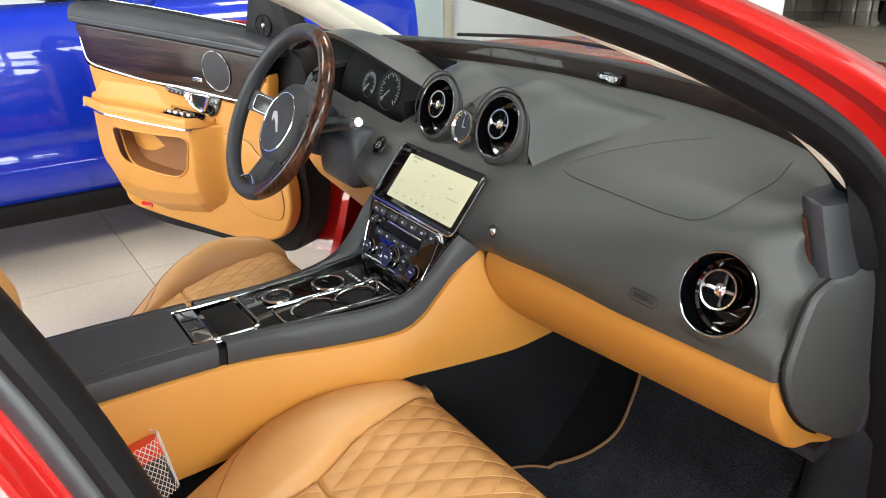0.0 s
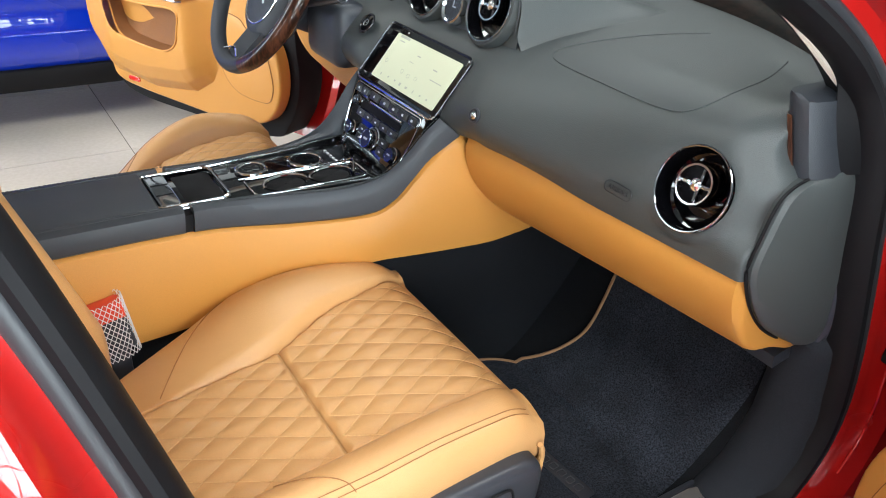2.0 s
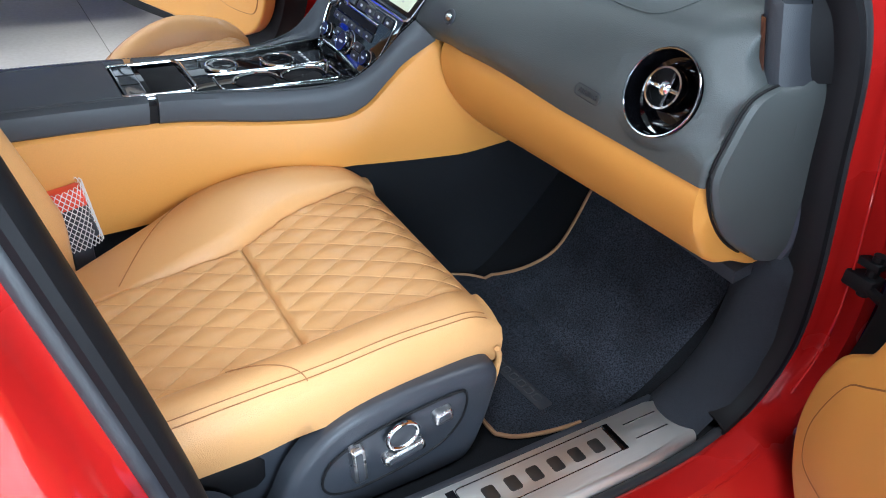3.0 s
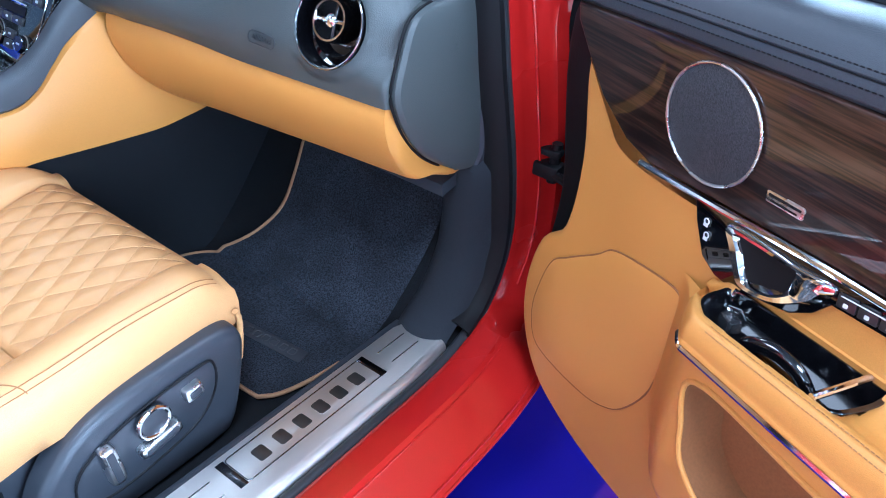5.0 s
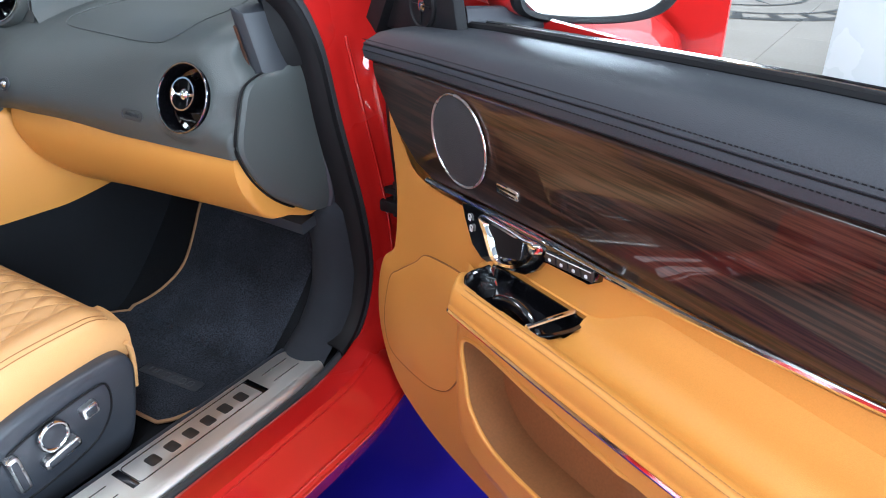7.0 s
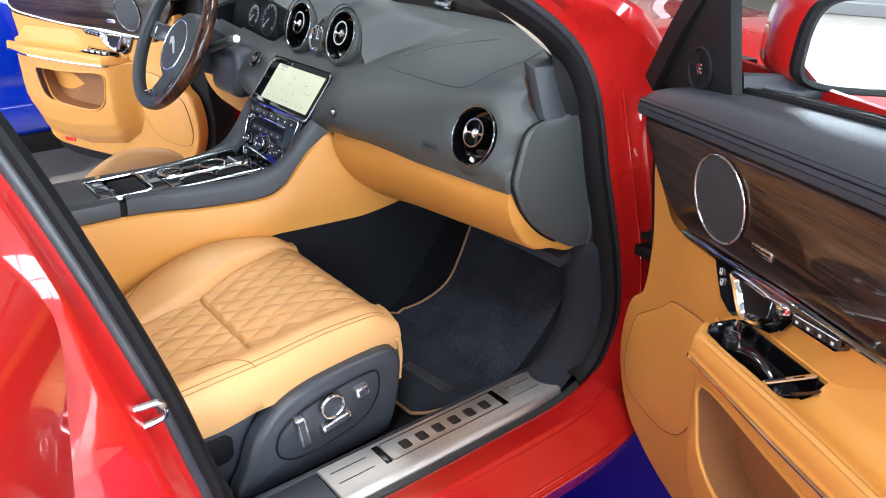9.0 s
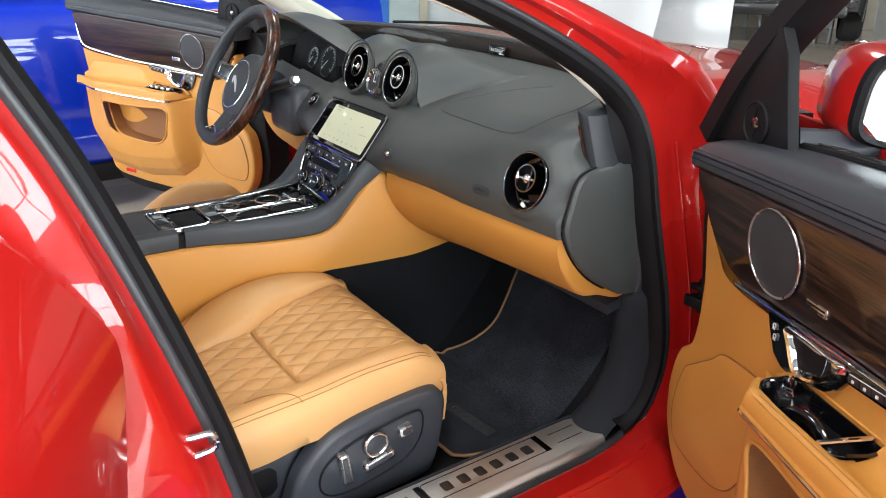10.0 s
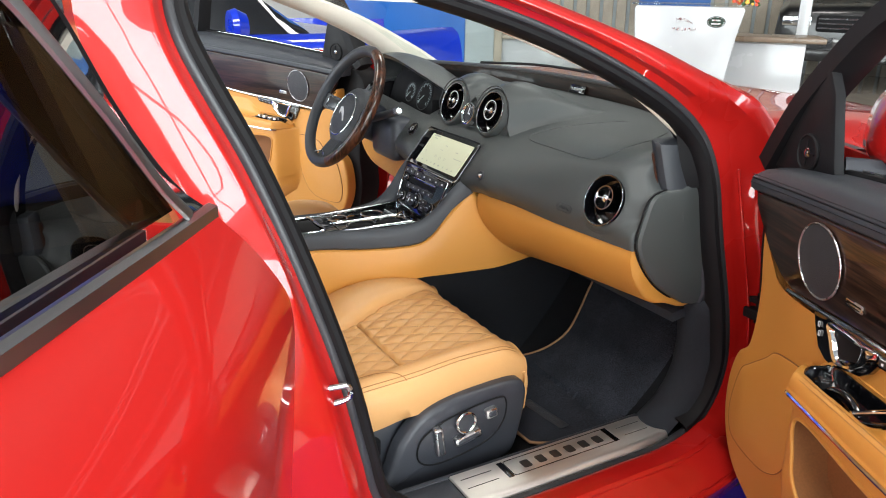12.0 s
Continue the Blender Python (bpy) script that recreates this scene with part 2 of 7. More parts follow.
def tube(path, r, seg=10, closed=False, flat=1.0, up=(0, 0, 1)):
    """A round or oval bar along a path; r is a number or a list."""
    p = np.array(path, float)
    n = len(p)
    rows = []
    for i in range(n):
        if closed:
            t = p[(i + 1) % n] - p[i - 1]
        else:
            t = p[min(i + 1, n - 1)] - p[max(i - 1, 0)]
        t = t / (np.linalg.norm(t) + 1e-12)
        a = np.cross(t, up)
        if np.linalg.norm(a) < 1e-3:
            a = np.cross(t, (1, 0, 0))
        a /= np.linalg.norm(a)
        b = np.cross(a, t)
        rr = r[i] if hasattr(r, "__len__") else r
        rows.append([p[i] + rr * (math.cos(w) * a + flat * math.sin(w) * b) for w in (2 * math.pi * k / seg for k in range(seg))])
    return grid(rows, closed_u=closed, closed_v=True, cap=not closed)


def sweep(path, profile, up=(0, 0, 1), closed=False, close_profile=True):
    """A profile (across, along up) carried along a path."""
    p = np.array(path, float)
    n = len(p)
    rows = []
    for i in range(n):
        t = p[(i + 1) % n] - p[i - 1] if closed else p[min(i + 1, n - 1)] - p[max(i - 1, 0)]
        t = t / (np.linalg.norm(t) + 1e-12)
        a = np.cross(t, up)
        a /= np.linalg.norm(a)
        b = np.cross(a, t)
        rows.append([p[i] + x * a + y * b for x, y in profile])
    return grid(rows, closed_u=closed, closed_v=close_profile, cap=close_profile and not closed)


def outline_plate(pts, depth, bevel=0.0, seg=2, m=None):
    """A flat plate with that outline in x, y, standing from z = 0 up to depth, with its upper edge rounded."""
    bm = bmesh.new()
    vs = [bm.verts.new((float(x), float(y), 0.0)) for x, y in pts]
    f = bm.faces.new(vs)
    bmesh.ops.recalc_face_normals(bm, faces=[f])
    if f.normal.z < 0:
        f.normal_flip()
    r = bmesh.ops.extrude_face_region(bm, geom=[f])
    top = [v for v in r["geom"] if isinstance(v, bmesh.types.BMVert)]
    bmesh.ops.translate(bm, vec=(0, 0, depth), verts=top)
    bm.faces.ensure_lookup_table()
    if bevel:
        ts = set(top)
        edges = [e for e in bm.edges if e.verts[0] in ts and e.verts[1] in ts]
        bmesh.ops.bevel(bm, geom=edges, offset=bevel, segments=seg, profile=0.5, affect="EDGES")
    if m is not None:
        bmesh.ops.transform(bm, matrix=m, verts=bm.verts)
    return bm


def box(x0, x1, y0, y1, z0, z1, bevel=0.0, seg=2):
    bm = bmesh.new()
    bmesh.ops.create_cube(bm, size=1.0)
    for v in bm.verts:
        v.co = (x0 + (v.co.x + 0.5) * (x1 - x0), y0 + (v.co.y + 0.5) * (y1 - y0), z0 + (v.co.z + 0.5) * (z1 - z0))
    if bevel:
        bmesh.ops.bevel(bm, geom=bm.edges[:], offset=bevel, segments=seg, profile=0.5, affect="EDGES")
    return bm


def revolve(profile, seg=40):
    """(radius, height) turned about z."""
    return grid([[(r * math.cos(w), r * math.sin(w), h) for w in (2 * math.pi * k / seg for k in range(seg))] for r, h in profile], closed_v=True)


def ring(r, wire, h=0.0, seg=48, flat=1.0):
    prof = [(r + wire * math.cos(a), h + flat * wire * math.sin(a)) for a in (2 * math.pi * k / 10 for k in range(11))]
    return revolve(prof, seg)


def disc(r, h, seg=40, dome=0.0):
    prof = [(max(r * k / 6, 1e-4), h + dome * (1 - (k / 6) ** 2)) for k in range(7)]
    return revolve(prof, seg)


def rrect(w, h, r, seg=5, cx=0.0, cy=0.0):
    out = []
    for sx, sy, a0 in ((1, 1, 0), (-1, 1, 90), (-1, -1, 180), (1, -1, 270)):
        for k in range(seg + 1):
            a = radians(a0 + 90 * k / seg)
            out.append((cx + sx * (w / 2 - r) + r * math.cos(a), cy + sy * (h / 2 - r) + r * math.sin(a)))
    return out


def basis(origin, xa, ya):
    """A pose whose x and y axes point along xa and ya."""
    xa = Vector(xa).normalized()
    za = xa.cross(Vector(ya)).normalized()
    ya = za.cross(xa)
    m = Matrix((xa, ya, za)).transposed().to_4x4()
    m.translation = origin
    return m


def merge(*bms):
    out = bmesh.new()
    for b in bms:
        me = bpy.data.meshes.new("tmp")
        b.to_mesh(me)
        b.free()
        out.from_mesh(me)
        bpy.data.meshes.remove(me)
    return out


def punch(bm, centre, ax, r, depth=0.12):
    """Cuts a round opening through a sheet."""
    c, a = Vector(centre), Vector(ax).normalized()
    gone = []
    for f in bm.faces:
        d = f.calc_center_median() - c
        h = d.dot(a)
        if abs(h) < depth and (d - h * a).length < r:
            gone.append(f)
    bmesh.ops.delete(bm, geom=gone, context="FACES")
    return bm


def round_seat(bm, centre, ax, r, r_out):
    """Draws a sheet up to a round rim and opens it there."""
    c, n = Vector(centre), Vector(ax).normalized()
    near = {}
    for v in bm.verts:
        d = v.co - c
        h = d.dot(n)
        rad = d - n * h
        if abs(h) > 0.05 or rad.length > r_out:
            continue
        w = 1 - smooth(rad.length, r + 0.003, r_out)
        v.co += n * (0.0022 - h) * w
        if abs(rad.length - r) < 0.0048:
            v.co += rad.normalized() * (r - rad.length)
        near[v] = (v.co - c - n * (v.co - c).dot(n)).length
    bmesh.ops.delete(bm, geom=[f for f in bm.faces if all(v in near and near[v] < r + 0.0003 for v in f.verts)], context="FACES")


def inside(x, y, poly):
    hit = False
    j = len(poly) - 1
    for i in range(len(poly)):
        if (poly[i][1] > y) != (poly[j][1] > y) and x < (poly[j][0] - poly[i][0]) * (y - poly[i][1]) / (poly[j][1] - poly[i][1]) + poly[i][0]:
            hit = not hit
        j = i
    return hit


def stitches(path, step=0.006, length=0.0038, r=0.0006):
    """Short threads that lie along a path."""
    p = np.array(path, float)
    seg = np.linalg.norm(np.diff(p, axis=0), axis=1)
    s = np.concatenate(([0], np.cumsum(seg)))
    bm = bmesh.new()
    for k in range(int(s[-1] / step)):
        a, b = (np.array([np.interp(k * step + o, s, p[:, i]) for i in range(3)]) for o in (0, length))
        t = b - a
        n = np.cross(t, (0.3, 0.2, 1.0))
        n = n / (np.linalg.norm(n) + 1e-9) * r
        u = np.cross(n, t)
        u = u / (np.linalg.norm(u) + 1e-9) * r
        v = [bm.verts.new(tuple(q)) for q in (a + n, a + u, a - n, a - u, b + n, b + u, b - n, b - u)]
        for i in range(4):
            bm.faces.new((v[i], v[(i + 1) % 4], v[4 + (i + 1) % 4], v[4 + i]))
    return bm


def smooth(x, a, b):
    t = min(1.0, max(0.0, (x - a) / (b - a)))
    return t * t * (3 - 2 * t)


def text(name, body, size, m, material, parent=None, depth=0.0006, spacing=1.0):
    cu = bpy.data.curves.new(name, "FONT")
    cu.body, cu.size, cu.extrude, cu.align_x, cu.align_y = body, size, depth, "CENTER", "CENTER"
    cu.space_character = spacing
    cu.materials.append(material)
    ob = new(name, cu)
    ob.matrix_world = m
    if parent is not None:
        ob.parent = parent
    return ob


# ---- the red car: shell round the open front door ----
car = thing("red_car", "glossy red saloon car with its doors standing open", "car")

# middle line of the rubber seal round the door opening
SEAL_LINE = [(0.705, -0.28, 0.391), (0.705, 0.00, 0.389), (0.701, 0.15, 0.391), (0.695, 0.245, 0.425), (0.697, 0.283, 0.52),
             (0.697, 0.270, 0.64), (0.690, 0.228, 0.81), (0.675, 0.206, 0.94), (0.655, 0.160, 1.025), (0.640, 0.040, 1.105),
             (0.606, -0.145, 1.190), (0.575, -0.36, 1.255), (0.56, -0.55, 1.285), (0.565, -0.68, 1.270), (0.60, -0.705, 1.20),
             (0.645, -0.632, 1.02), (0.685, -0.580, 0.86), (0.705, -0.535, 0.70), (0.707, -0.508, 0.58), (0.702, -0.48, 0.48), (0.695, -0.41, 0.41)]
seal_path = spline(SEAL_LINE, 320, closed=True)
opening_mid = np.array((0.68, -0.2, 0.8))


def seal_out(i):
    """Unit direction in the door's plane, away from the opening, at a point of the seal."""
    t = seal_path[(i + 1) % len(seal_path)] - seal_path[i - 1]
    t[0] = 0
    t /= np.linalg.norm(t)
    out = np.array((0, t[2], -t[1]))
    return out if np.dot(out, seal_path[i] - opening_mid) > 0 else -out


part("door_seal", tube([q + 0.0045 * seal_out(i) for i, q in enumerate(seal_path)], 0.0092, 12, closed=True, up=(1, 0, 0)), BULB, car, "grey-black rubber door seal")


def inner_lining():
    """Black cloth-covered edge on the inner side of the seal, round pillars and roof."""
    rows = []
    k0 = int(np.argmin([abs(q[1] - 0.20) + abs(q[2] - 0.40) for q in seal_path]))
    k1 = int(np.argmin([abs(q[1] + 0.42) + abs(q[2] - 0.42) for q in seal_path]))
    n = len(seal_path)
    k = k0
    while k != k1:
        q = seal_path[k]
        inn = -seal_out(k)
        rows.append([q + o * inn + np.array((d, 0, 0)) for o, d in ((-0.002, 0.006), (0.006, 0.011), (0.013, 0.010), (0.019, 0.003), (0.022, -0.008), (0.022, -0.024), (0.014, -0.052))])
        k = (k + 1) % n
    return thicken(grid(rows), 0.004)


part("inner_seal", inner_lining(), SEAL, car, "black flocked edge trim")


def ring_profile(kind):
    # (away from the opening, outwards)
    if kind == "sill":
        return [(0.004, 0.004), (-0.004, 0.010), (-0.006, 0.018), (-0.004, 0.052), (0.004, 0.058), (0.012, 0.094), (0.032, 0.119), (0.038, 0.128), (0.085, 0.112), (0.150, 0.04)]
    if kind == "back":
        return [(0.008, 0.004), (0.016, 0.010), (0.026, 0.028), (0.038, 0.048), (0.044, 0.053), (0.052, 0.054), (0.085, 0.053), (0.130, 0.048), (0.180, 0.036), (0.190, -0.04)]
    if kind == "roof":
        return [(0.006, 0.006), (0.020, 0.012), (0.026, 0.014), (0.034, 0.030), (0.052, 0.034), (0.060, 0.034), (0.072, 0.030), (0.096, 0.010), (0.104, -0.02), (0.106, -0.07)]
    return [(0.008, 0.004), (0.020, 0.009), (0.026, 0.0105), (0.042, 0.014), (0.0475, 0.021), (0.064, 0.028), (0.070, 0.037), (0.092, 0.042), (0.102, 0.036), (0.106, -0.04)]


PILLAR_EDGE = ([-0.45, -0.25, -0.09, 0.07, 0.20, 0.295, 0.37, 0.45], [1.325, 1.270, 1.215, 1.162, 1.098, 1.052, 1.013, 0.97])     # y and z of the pillar's outer edge


def body_ring():
    rows = []
    n = len(seal_path)
    reaches = []
    for i, q in enumerate(seal_path):
        out, reach = seal_out(i), 0.02
        while reach < 0.135 and (q + reach * out)[2] < np.interp((q + reach * out)[1], *PILLAR_EDGE):
            reach += 0.001
        reaches.append(reach)
    for _ in range(3):
        reaches = [sum(reaches[(i + k) % n] for k in range(-5, 6)) / 11 for i in range(n)]
    for i, q in enumerate(seal_path):
        out = seal_out(i)
        wb = max(0.0, -out[2])
        ws = smooth(wb, 0.55, 0.95)
        wr = smooth(out[2], 0.55, 0.9)
        wk = smooth(-out[1], 0.5, 0.9) * (1 - ws) * (1 - wr)
        wf = max(0.0, 1 - ws - wr - wk)
        prof = sum(w * np.array(ring_profile(k)) for w, k in ((ws, "sill"), (wr, "roof"), (wk, "back"), (wf, "front")))
        tot = ws + wr + wk + wf
        front = wf + wr * smooth(q[1], -0.5, -0.3)
        wide = 1 + (reaches[i] / 0.098 - 1) * front * smooth(q[1], -0.5, -0.3) * smooth(q[2], 0.84, 0.96)
        if wk > 0:
            wide *= 1 + wk * (float(np.interp(q[2], [0.50, 0.70, 0.815, 0.89, 1.0, 1.2], [1.35, 1.22, 1.0, 0.72, 0.65, 0.65])) - 1)
        flat = 1 - 0.45 * wk * smooth(q[2], 0.90, 1.02)
        lean = 0.35 * wk * (1 - smooth(q[2], 0.72, 0.86))
        push = 0.020 * wf * max(0.0, wide - 1)
        rows.append([q + (o / tot) * (1 + (wide - 1) * smooth(o, 0.0, 0.05)) * out + np.array((d / tot * flat + lean * max(0.0, o - 0.044) + push * smooth(o, 0.03, 0.09), 0, 0)) for o, d in prof])
    return rows


ring_rows = body_ring()
part("door_frame", grid(ring_rows, closed_u=True), RED, car, "glossy red painted door opening", sharp=42)
sill_rows = sorted((r for i, r in enumerate(ring_rows) if seal_out(i)[2] < -0.75 and -0.62 < r[4][1] < 0.22), key=lambda r: r[4][1])
for k, size in ((4, 0.0016), (6, 0.0020), (7, 0.0024)):
    part("sill_crease", tube([r[k] for r in sill_rows], size, 8), RED, car, "pressed crease along the painted sill")

# raised flange edges that run down the painted jamb
def jamb_line(k, off):
    prof = np.array(ring_profile("front"))[k]
    out = []
    for q0 in spline([(0.675, 0.206, 0.94), (0.690, 0.228, 0.81), (0.697, 0.270, 0.64), (0.697, 0.283, 0.52), (0.695, 0.262, 0.445)], 40):
        out.append(q0 + np.array((prof[1] + 0.0015, prof[0] + off, 0.0)))
    return out


part("jamb_bead", tube(jamb_line(4, 0.0), 0.0022, 8), RED, car)

# front wing and bonnet
bonnet_rows = []
for k in range(17):
    y = 0.40 + 1.55 * k / 16
    f = k / 16
    zc = 1.0 - 0.03 * f - 0.17 * f * f
    half = 0.86 - 0.04 * f - 0.10 * f ** 4
    row = []
    for j in range(25):
        s = -1 + 2 * j / 24
        ridge = 0.018 * math.exp(-((abs(s) - 0.62) / 0.10) ** 2)
        x = half * s
        z = zc - 0.055 * s * s - 0.10 * abs(s) ** 7 + ridge
        row.append((x, y + 0.16 * (1 - s * s) * (1 - f), z))
    for dz, dx in ((0.12, 0.035), (0.26, 0.05), (0.45, 0.03), (0.62, 0.0)):
        row.append((half + dx, y, zc - 0.155 - dz))
        row.insert(0, (-half - dx, y, zc - 0.155 - dz))
    bonnet_rows.append(row)
part("bonnet", thicken(grid(bonnet_rows), 0.004), RED, car, "glossy red bonnet and wings")
part("front_bumper", thicken(grid([[(x * 0.86, 1.95 + 0.10 * (1 - x * x) - 0.03 * abs(z - 0.5), z) for x in np.linspace(-1, 1, 17)] for z in np.linspace(0.2, 0.80, 8)]), 0.01), RED, car)
# scuttle, wipers
part("scuttle", grid([[(x, 0.53 + 0.07 * (1 - (x / 0.7) ** 2) + d, 0.972 + h - 0.02 * (x / 0.7) ** 2) for x in np.linspace(-0.72, 0.72, 25)] for d, h in ((-0.03, 0.0), (0.0, 0.008), (0.07, 0.0), (0.075, -0.03))]), PLASTIC, car, "black plastic scuttle under the windscreen")
wiper = [(-0.05, 0.60, 1.005), (0.10, 0.575, 1.012), (0.30, 0.53, 1.012), (0.52, 0.45, 1.008)]
part("wiper", merge(tube(spline(wiper, 20), 0.007, 8, flat=0.6), tube([(q[0], q[1] - 0.012, q[2] - 0.008) for q in spline(wiper, 20)], 0.004, 6)), SEAL, car, "black wiper arm and blade")
part("wiper", tube(spline([(-0.60, 0.50, 1.0), (-0.35, 0.57, 1.012), (-0.05, 0.585, 1.012)], 20), 0.007, 8, flat=0.6), SEAL, car)

# windscreen with its two pillars and the roof
base_w = spline([(-0.66, 0.26, 0.985), (-0.42, 0.44, 1.0), (0.0, 0.54, 1.01), (0.42, 0.44, 1.0), (0.66, 0.26, 0.985)], 25)
top_w = spline([(-0.56, -0.36, 1.285), (-0.3, -0.27, 1.335), (0.0, -0.24, 1.345), (0.3, -0.27, 1.335), (0.56, -0.36, 1.285)], 25)
ws = part("windscreen", grid([base_w * (1 - f) + top_w * f + np.array((0, 0.02, 0.03)) * math.sin(math.pi * f) for f in np.linspace(0, 1, 9)]), WINDSCREEN, car, "clear windscreen glass")
ws.visible_shadow = False
for sx in (-1, 1):
    a = np.array((0.635 * sx, 0.19, 0.975))
    c = np.array((0.545 * sx, -0.36, 1.265))
    mid = [a, a * 0.66 + c * 0.34 + np.array((0, 0, 0.012)), a * 0.33 + c * 0.67 + np.array((0, 0, 0.012)), c]
    if sx > 0:
        line = spline([(0.632, 0.186, 0.984), (0.612, 0.03, 1.096), (0.585, -0.12, 1.160), (0.545, -0.30, 1.228), (0.525, -0.5, 1.26)], 24)
        part("pillar_trim", tube(line, 0.0065, 8), CREAM, car, "cream cloth trim on the windscreen pillar")
    else:
        fe = spline([(-0.640, 0.400, 0.975), (-0.622, 0.345, 1.010), (-0.605, 0.222, 1.078), (-0.575, 0.02, 1.170), (-0.545, -0.25, 1.255), (-0.53, -0.5, 1.29)], 24)
        be = spline([(-0.640, 0.225, 0.975), (-0.622, 0.178, 1.024), (-0.605, 0.068, 1.088), (-0.575, -0.10, 1.160), (-0.545, -0.33, 1.235), (-0.53, -0.55, 1.27)], 24)
        rows = [[a_, a_ * 0.85 + b_ * 0.15 + np.array((0.012, 0, 0)), (a_ + b_) / 2 + np.array((0.016, 0, 0)), a_ * 0.12 + b_ * 0.88 + np.array((0.010, 0, 0)), b_, b_ + np.array((-0.05, 0, 0.0)), a_ + np.array((-0.05, 0, 0.0))] for a_, b_ in zip(fe, be)]
        part("pillar_trim", grid(rows, closed_v=True, cap=True), CREAM, car, "cream cloth trim on the windscreen pillar")
roof_rows = []
for k in range(13):
    y = -0.30 - 2.1 * k / 12
    f = k / 12
    roof_rows.append([(0.60 * s * (1 - 0.08 * f), y + 0.07 * (1 - s * s) * (1 - f), 1.375 - 0.10 * s * s + 0.03 * math.sin(math.pi * f * 0.8) - 0.16 * f ** 3) for s in np.linspace(-1, 1, 15)])
part("roof", thicken(grid(roof_rows), 0.012), RED, car, "glossy red roof")
part("headlining", thicken(grid([[(x * 0.96, y, z - 0.035) for x, y, z in r] for r in roof_rows]), 0.012), CREAM, car, "cream cloth headlining")
part("rear_mirror", merge(box(-0.12, 0.12, -0.02, 0.0, 1.205, 1.265, 0.012, 3), tube([(0, 0.0, 1.25), (0, 0.06, 1.29)], 0.010, 8)), PLASTIC, car, "black inside mirror under the windscreen", m=pose(-0.02, 0.0, 0.02))
part("mirror_glass", box(-0.112, 0.112, -0.0235, -0.0205, 1.212, 1.258, 0.004, 2), MIRROR, car, m=pose(-0.02, 0.0, 0.02))

# floor, tunnel, firewall and toe board, lined with carpet
part("floor_pan", box(-0.70, 0.70, -2.2, 0.55, 0.20, 0.335), CARPET, car, "black carpeted floor")
toe = [(-0.62, 0.337), (0.06, 0.339), (0.13, 0.350), (0.20, 0.405), (0.30, 0.52), (0.40, 0.64), (0.46, 0.80), (0.47, 0.97)]
part("carpet", thicken(grid([[(x, y, z + 0.005) for x in np.linspace(-0.68, 0.672, 8)] for y, z in spline([(a, b, 0) for a, b in toe], 40)[:, :2]]), 0.006), CARPET, car, "black looped carpet")
for sx in (-1, 1):
    rows = []
    for y in np.linspace(-1.4, 0.42, 40):
        top = 0.084 + 0.085 * smooth(y, -0.36, 0.17)
        z0 = float(np.interp(y, [-1.0, -0.5, -0.377, -0.105, 0.079, 0.185, 0.42], [0.52, 0.528, 0.536, 0.592, 0.598, 0.612, 0.63]))
        foot = max(0.150, top + 0.008) + 0.015 * smooth(y, 0.0, 0.3)
        rows.append([(sx * a, y, b) for a, b in ((top - 0.05, z0 + 0.03), (top - 0.008, z0 + 0.012), (top - 0.001, z0 - 0.02), (top + 0.4 * (foot - top), 0.5 * (z0 + 0.40)), (top + 0.75 * (foot - top), 0.42), (foot, 0.385), (foot + 0.012, 0.338))])
    part("tunnel_carpet", grid(rows), CARPET, car)
kick = [(0.678, 0.262), (0.668, 0.248), (0.652, 0.238), (0.630, 0.237), (0.612, 0.248), (0.602, 0.275), (0.598, 0.34), (0.598, 0.46)]
kick_c = spline([(a, b, 0) for a, b in kick], 36)[:, :2]
for sx in (-1, 1):
    rows = []
    for z in np.linspace(0.345, 0.668, 22):
        dy = np.interp(z, [0.345, 0.39, 0.42, 0.46, 0.50, 0.57, 0.64, 0.668], [-0.125, -0.085, -0.042, -0.010, 0.006, 0.012, 0.0, -0.004])
        rows.append([(sx * x, y + dy * (1 - 0.6 * smooth(y, 0.28, 0.46)) + 0.012 * smooth(z, 0.655, 0.668), z) for x, y in kick_c])
    part("kick_panel", thicken(grid(rows), 0.012), KICK, car, "grey carpet lining the side of the footwell")

# left-hand sill, pillars and rear bodywork
part("left_sill", sweep([(-0.74, -1.9, 0.300), (-0.74, 0.55, 0.300)], [(-0.10, 0.03), (-0.05, 0.06), (0.06, 0.055), (0.07, -0.13), (-0.08, -0.13)]), RED, car)
part("left_hinge_pillar", thicken(grid([[(-0.73 - 0.01 * k, 0.27 + 0.04 * k, z) for k in range(4)] for z in np.linspace(0.3, 0.97, 8)]), 0.03), RED, car)
part("left_jamb", thicken(grid([[(-0.78 + 0.03 * f, y, 0.41 + f * (0.02 + 0.36 * smooth(y, 0.16, 0.30))) for f in np.linspace(0, 1, 8)] for y in np.linspace(0.185, 0.42, 14)]), 0.02), RED, car, "red body below the far door opening")
part("left_seal", tube(spline([(-0.70, -0.5, 0.40), (-0.70, 0.12, 0.392), (-0.71, 0.25, 0.44), (-0.715, 0.285, 0.55), (-0.705, 0.23, 0.80), (-0.68, 0.20, 0.95)], 40), 0.02, 10), SEAL, car)
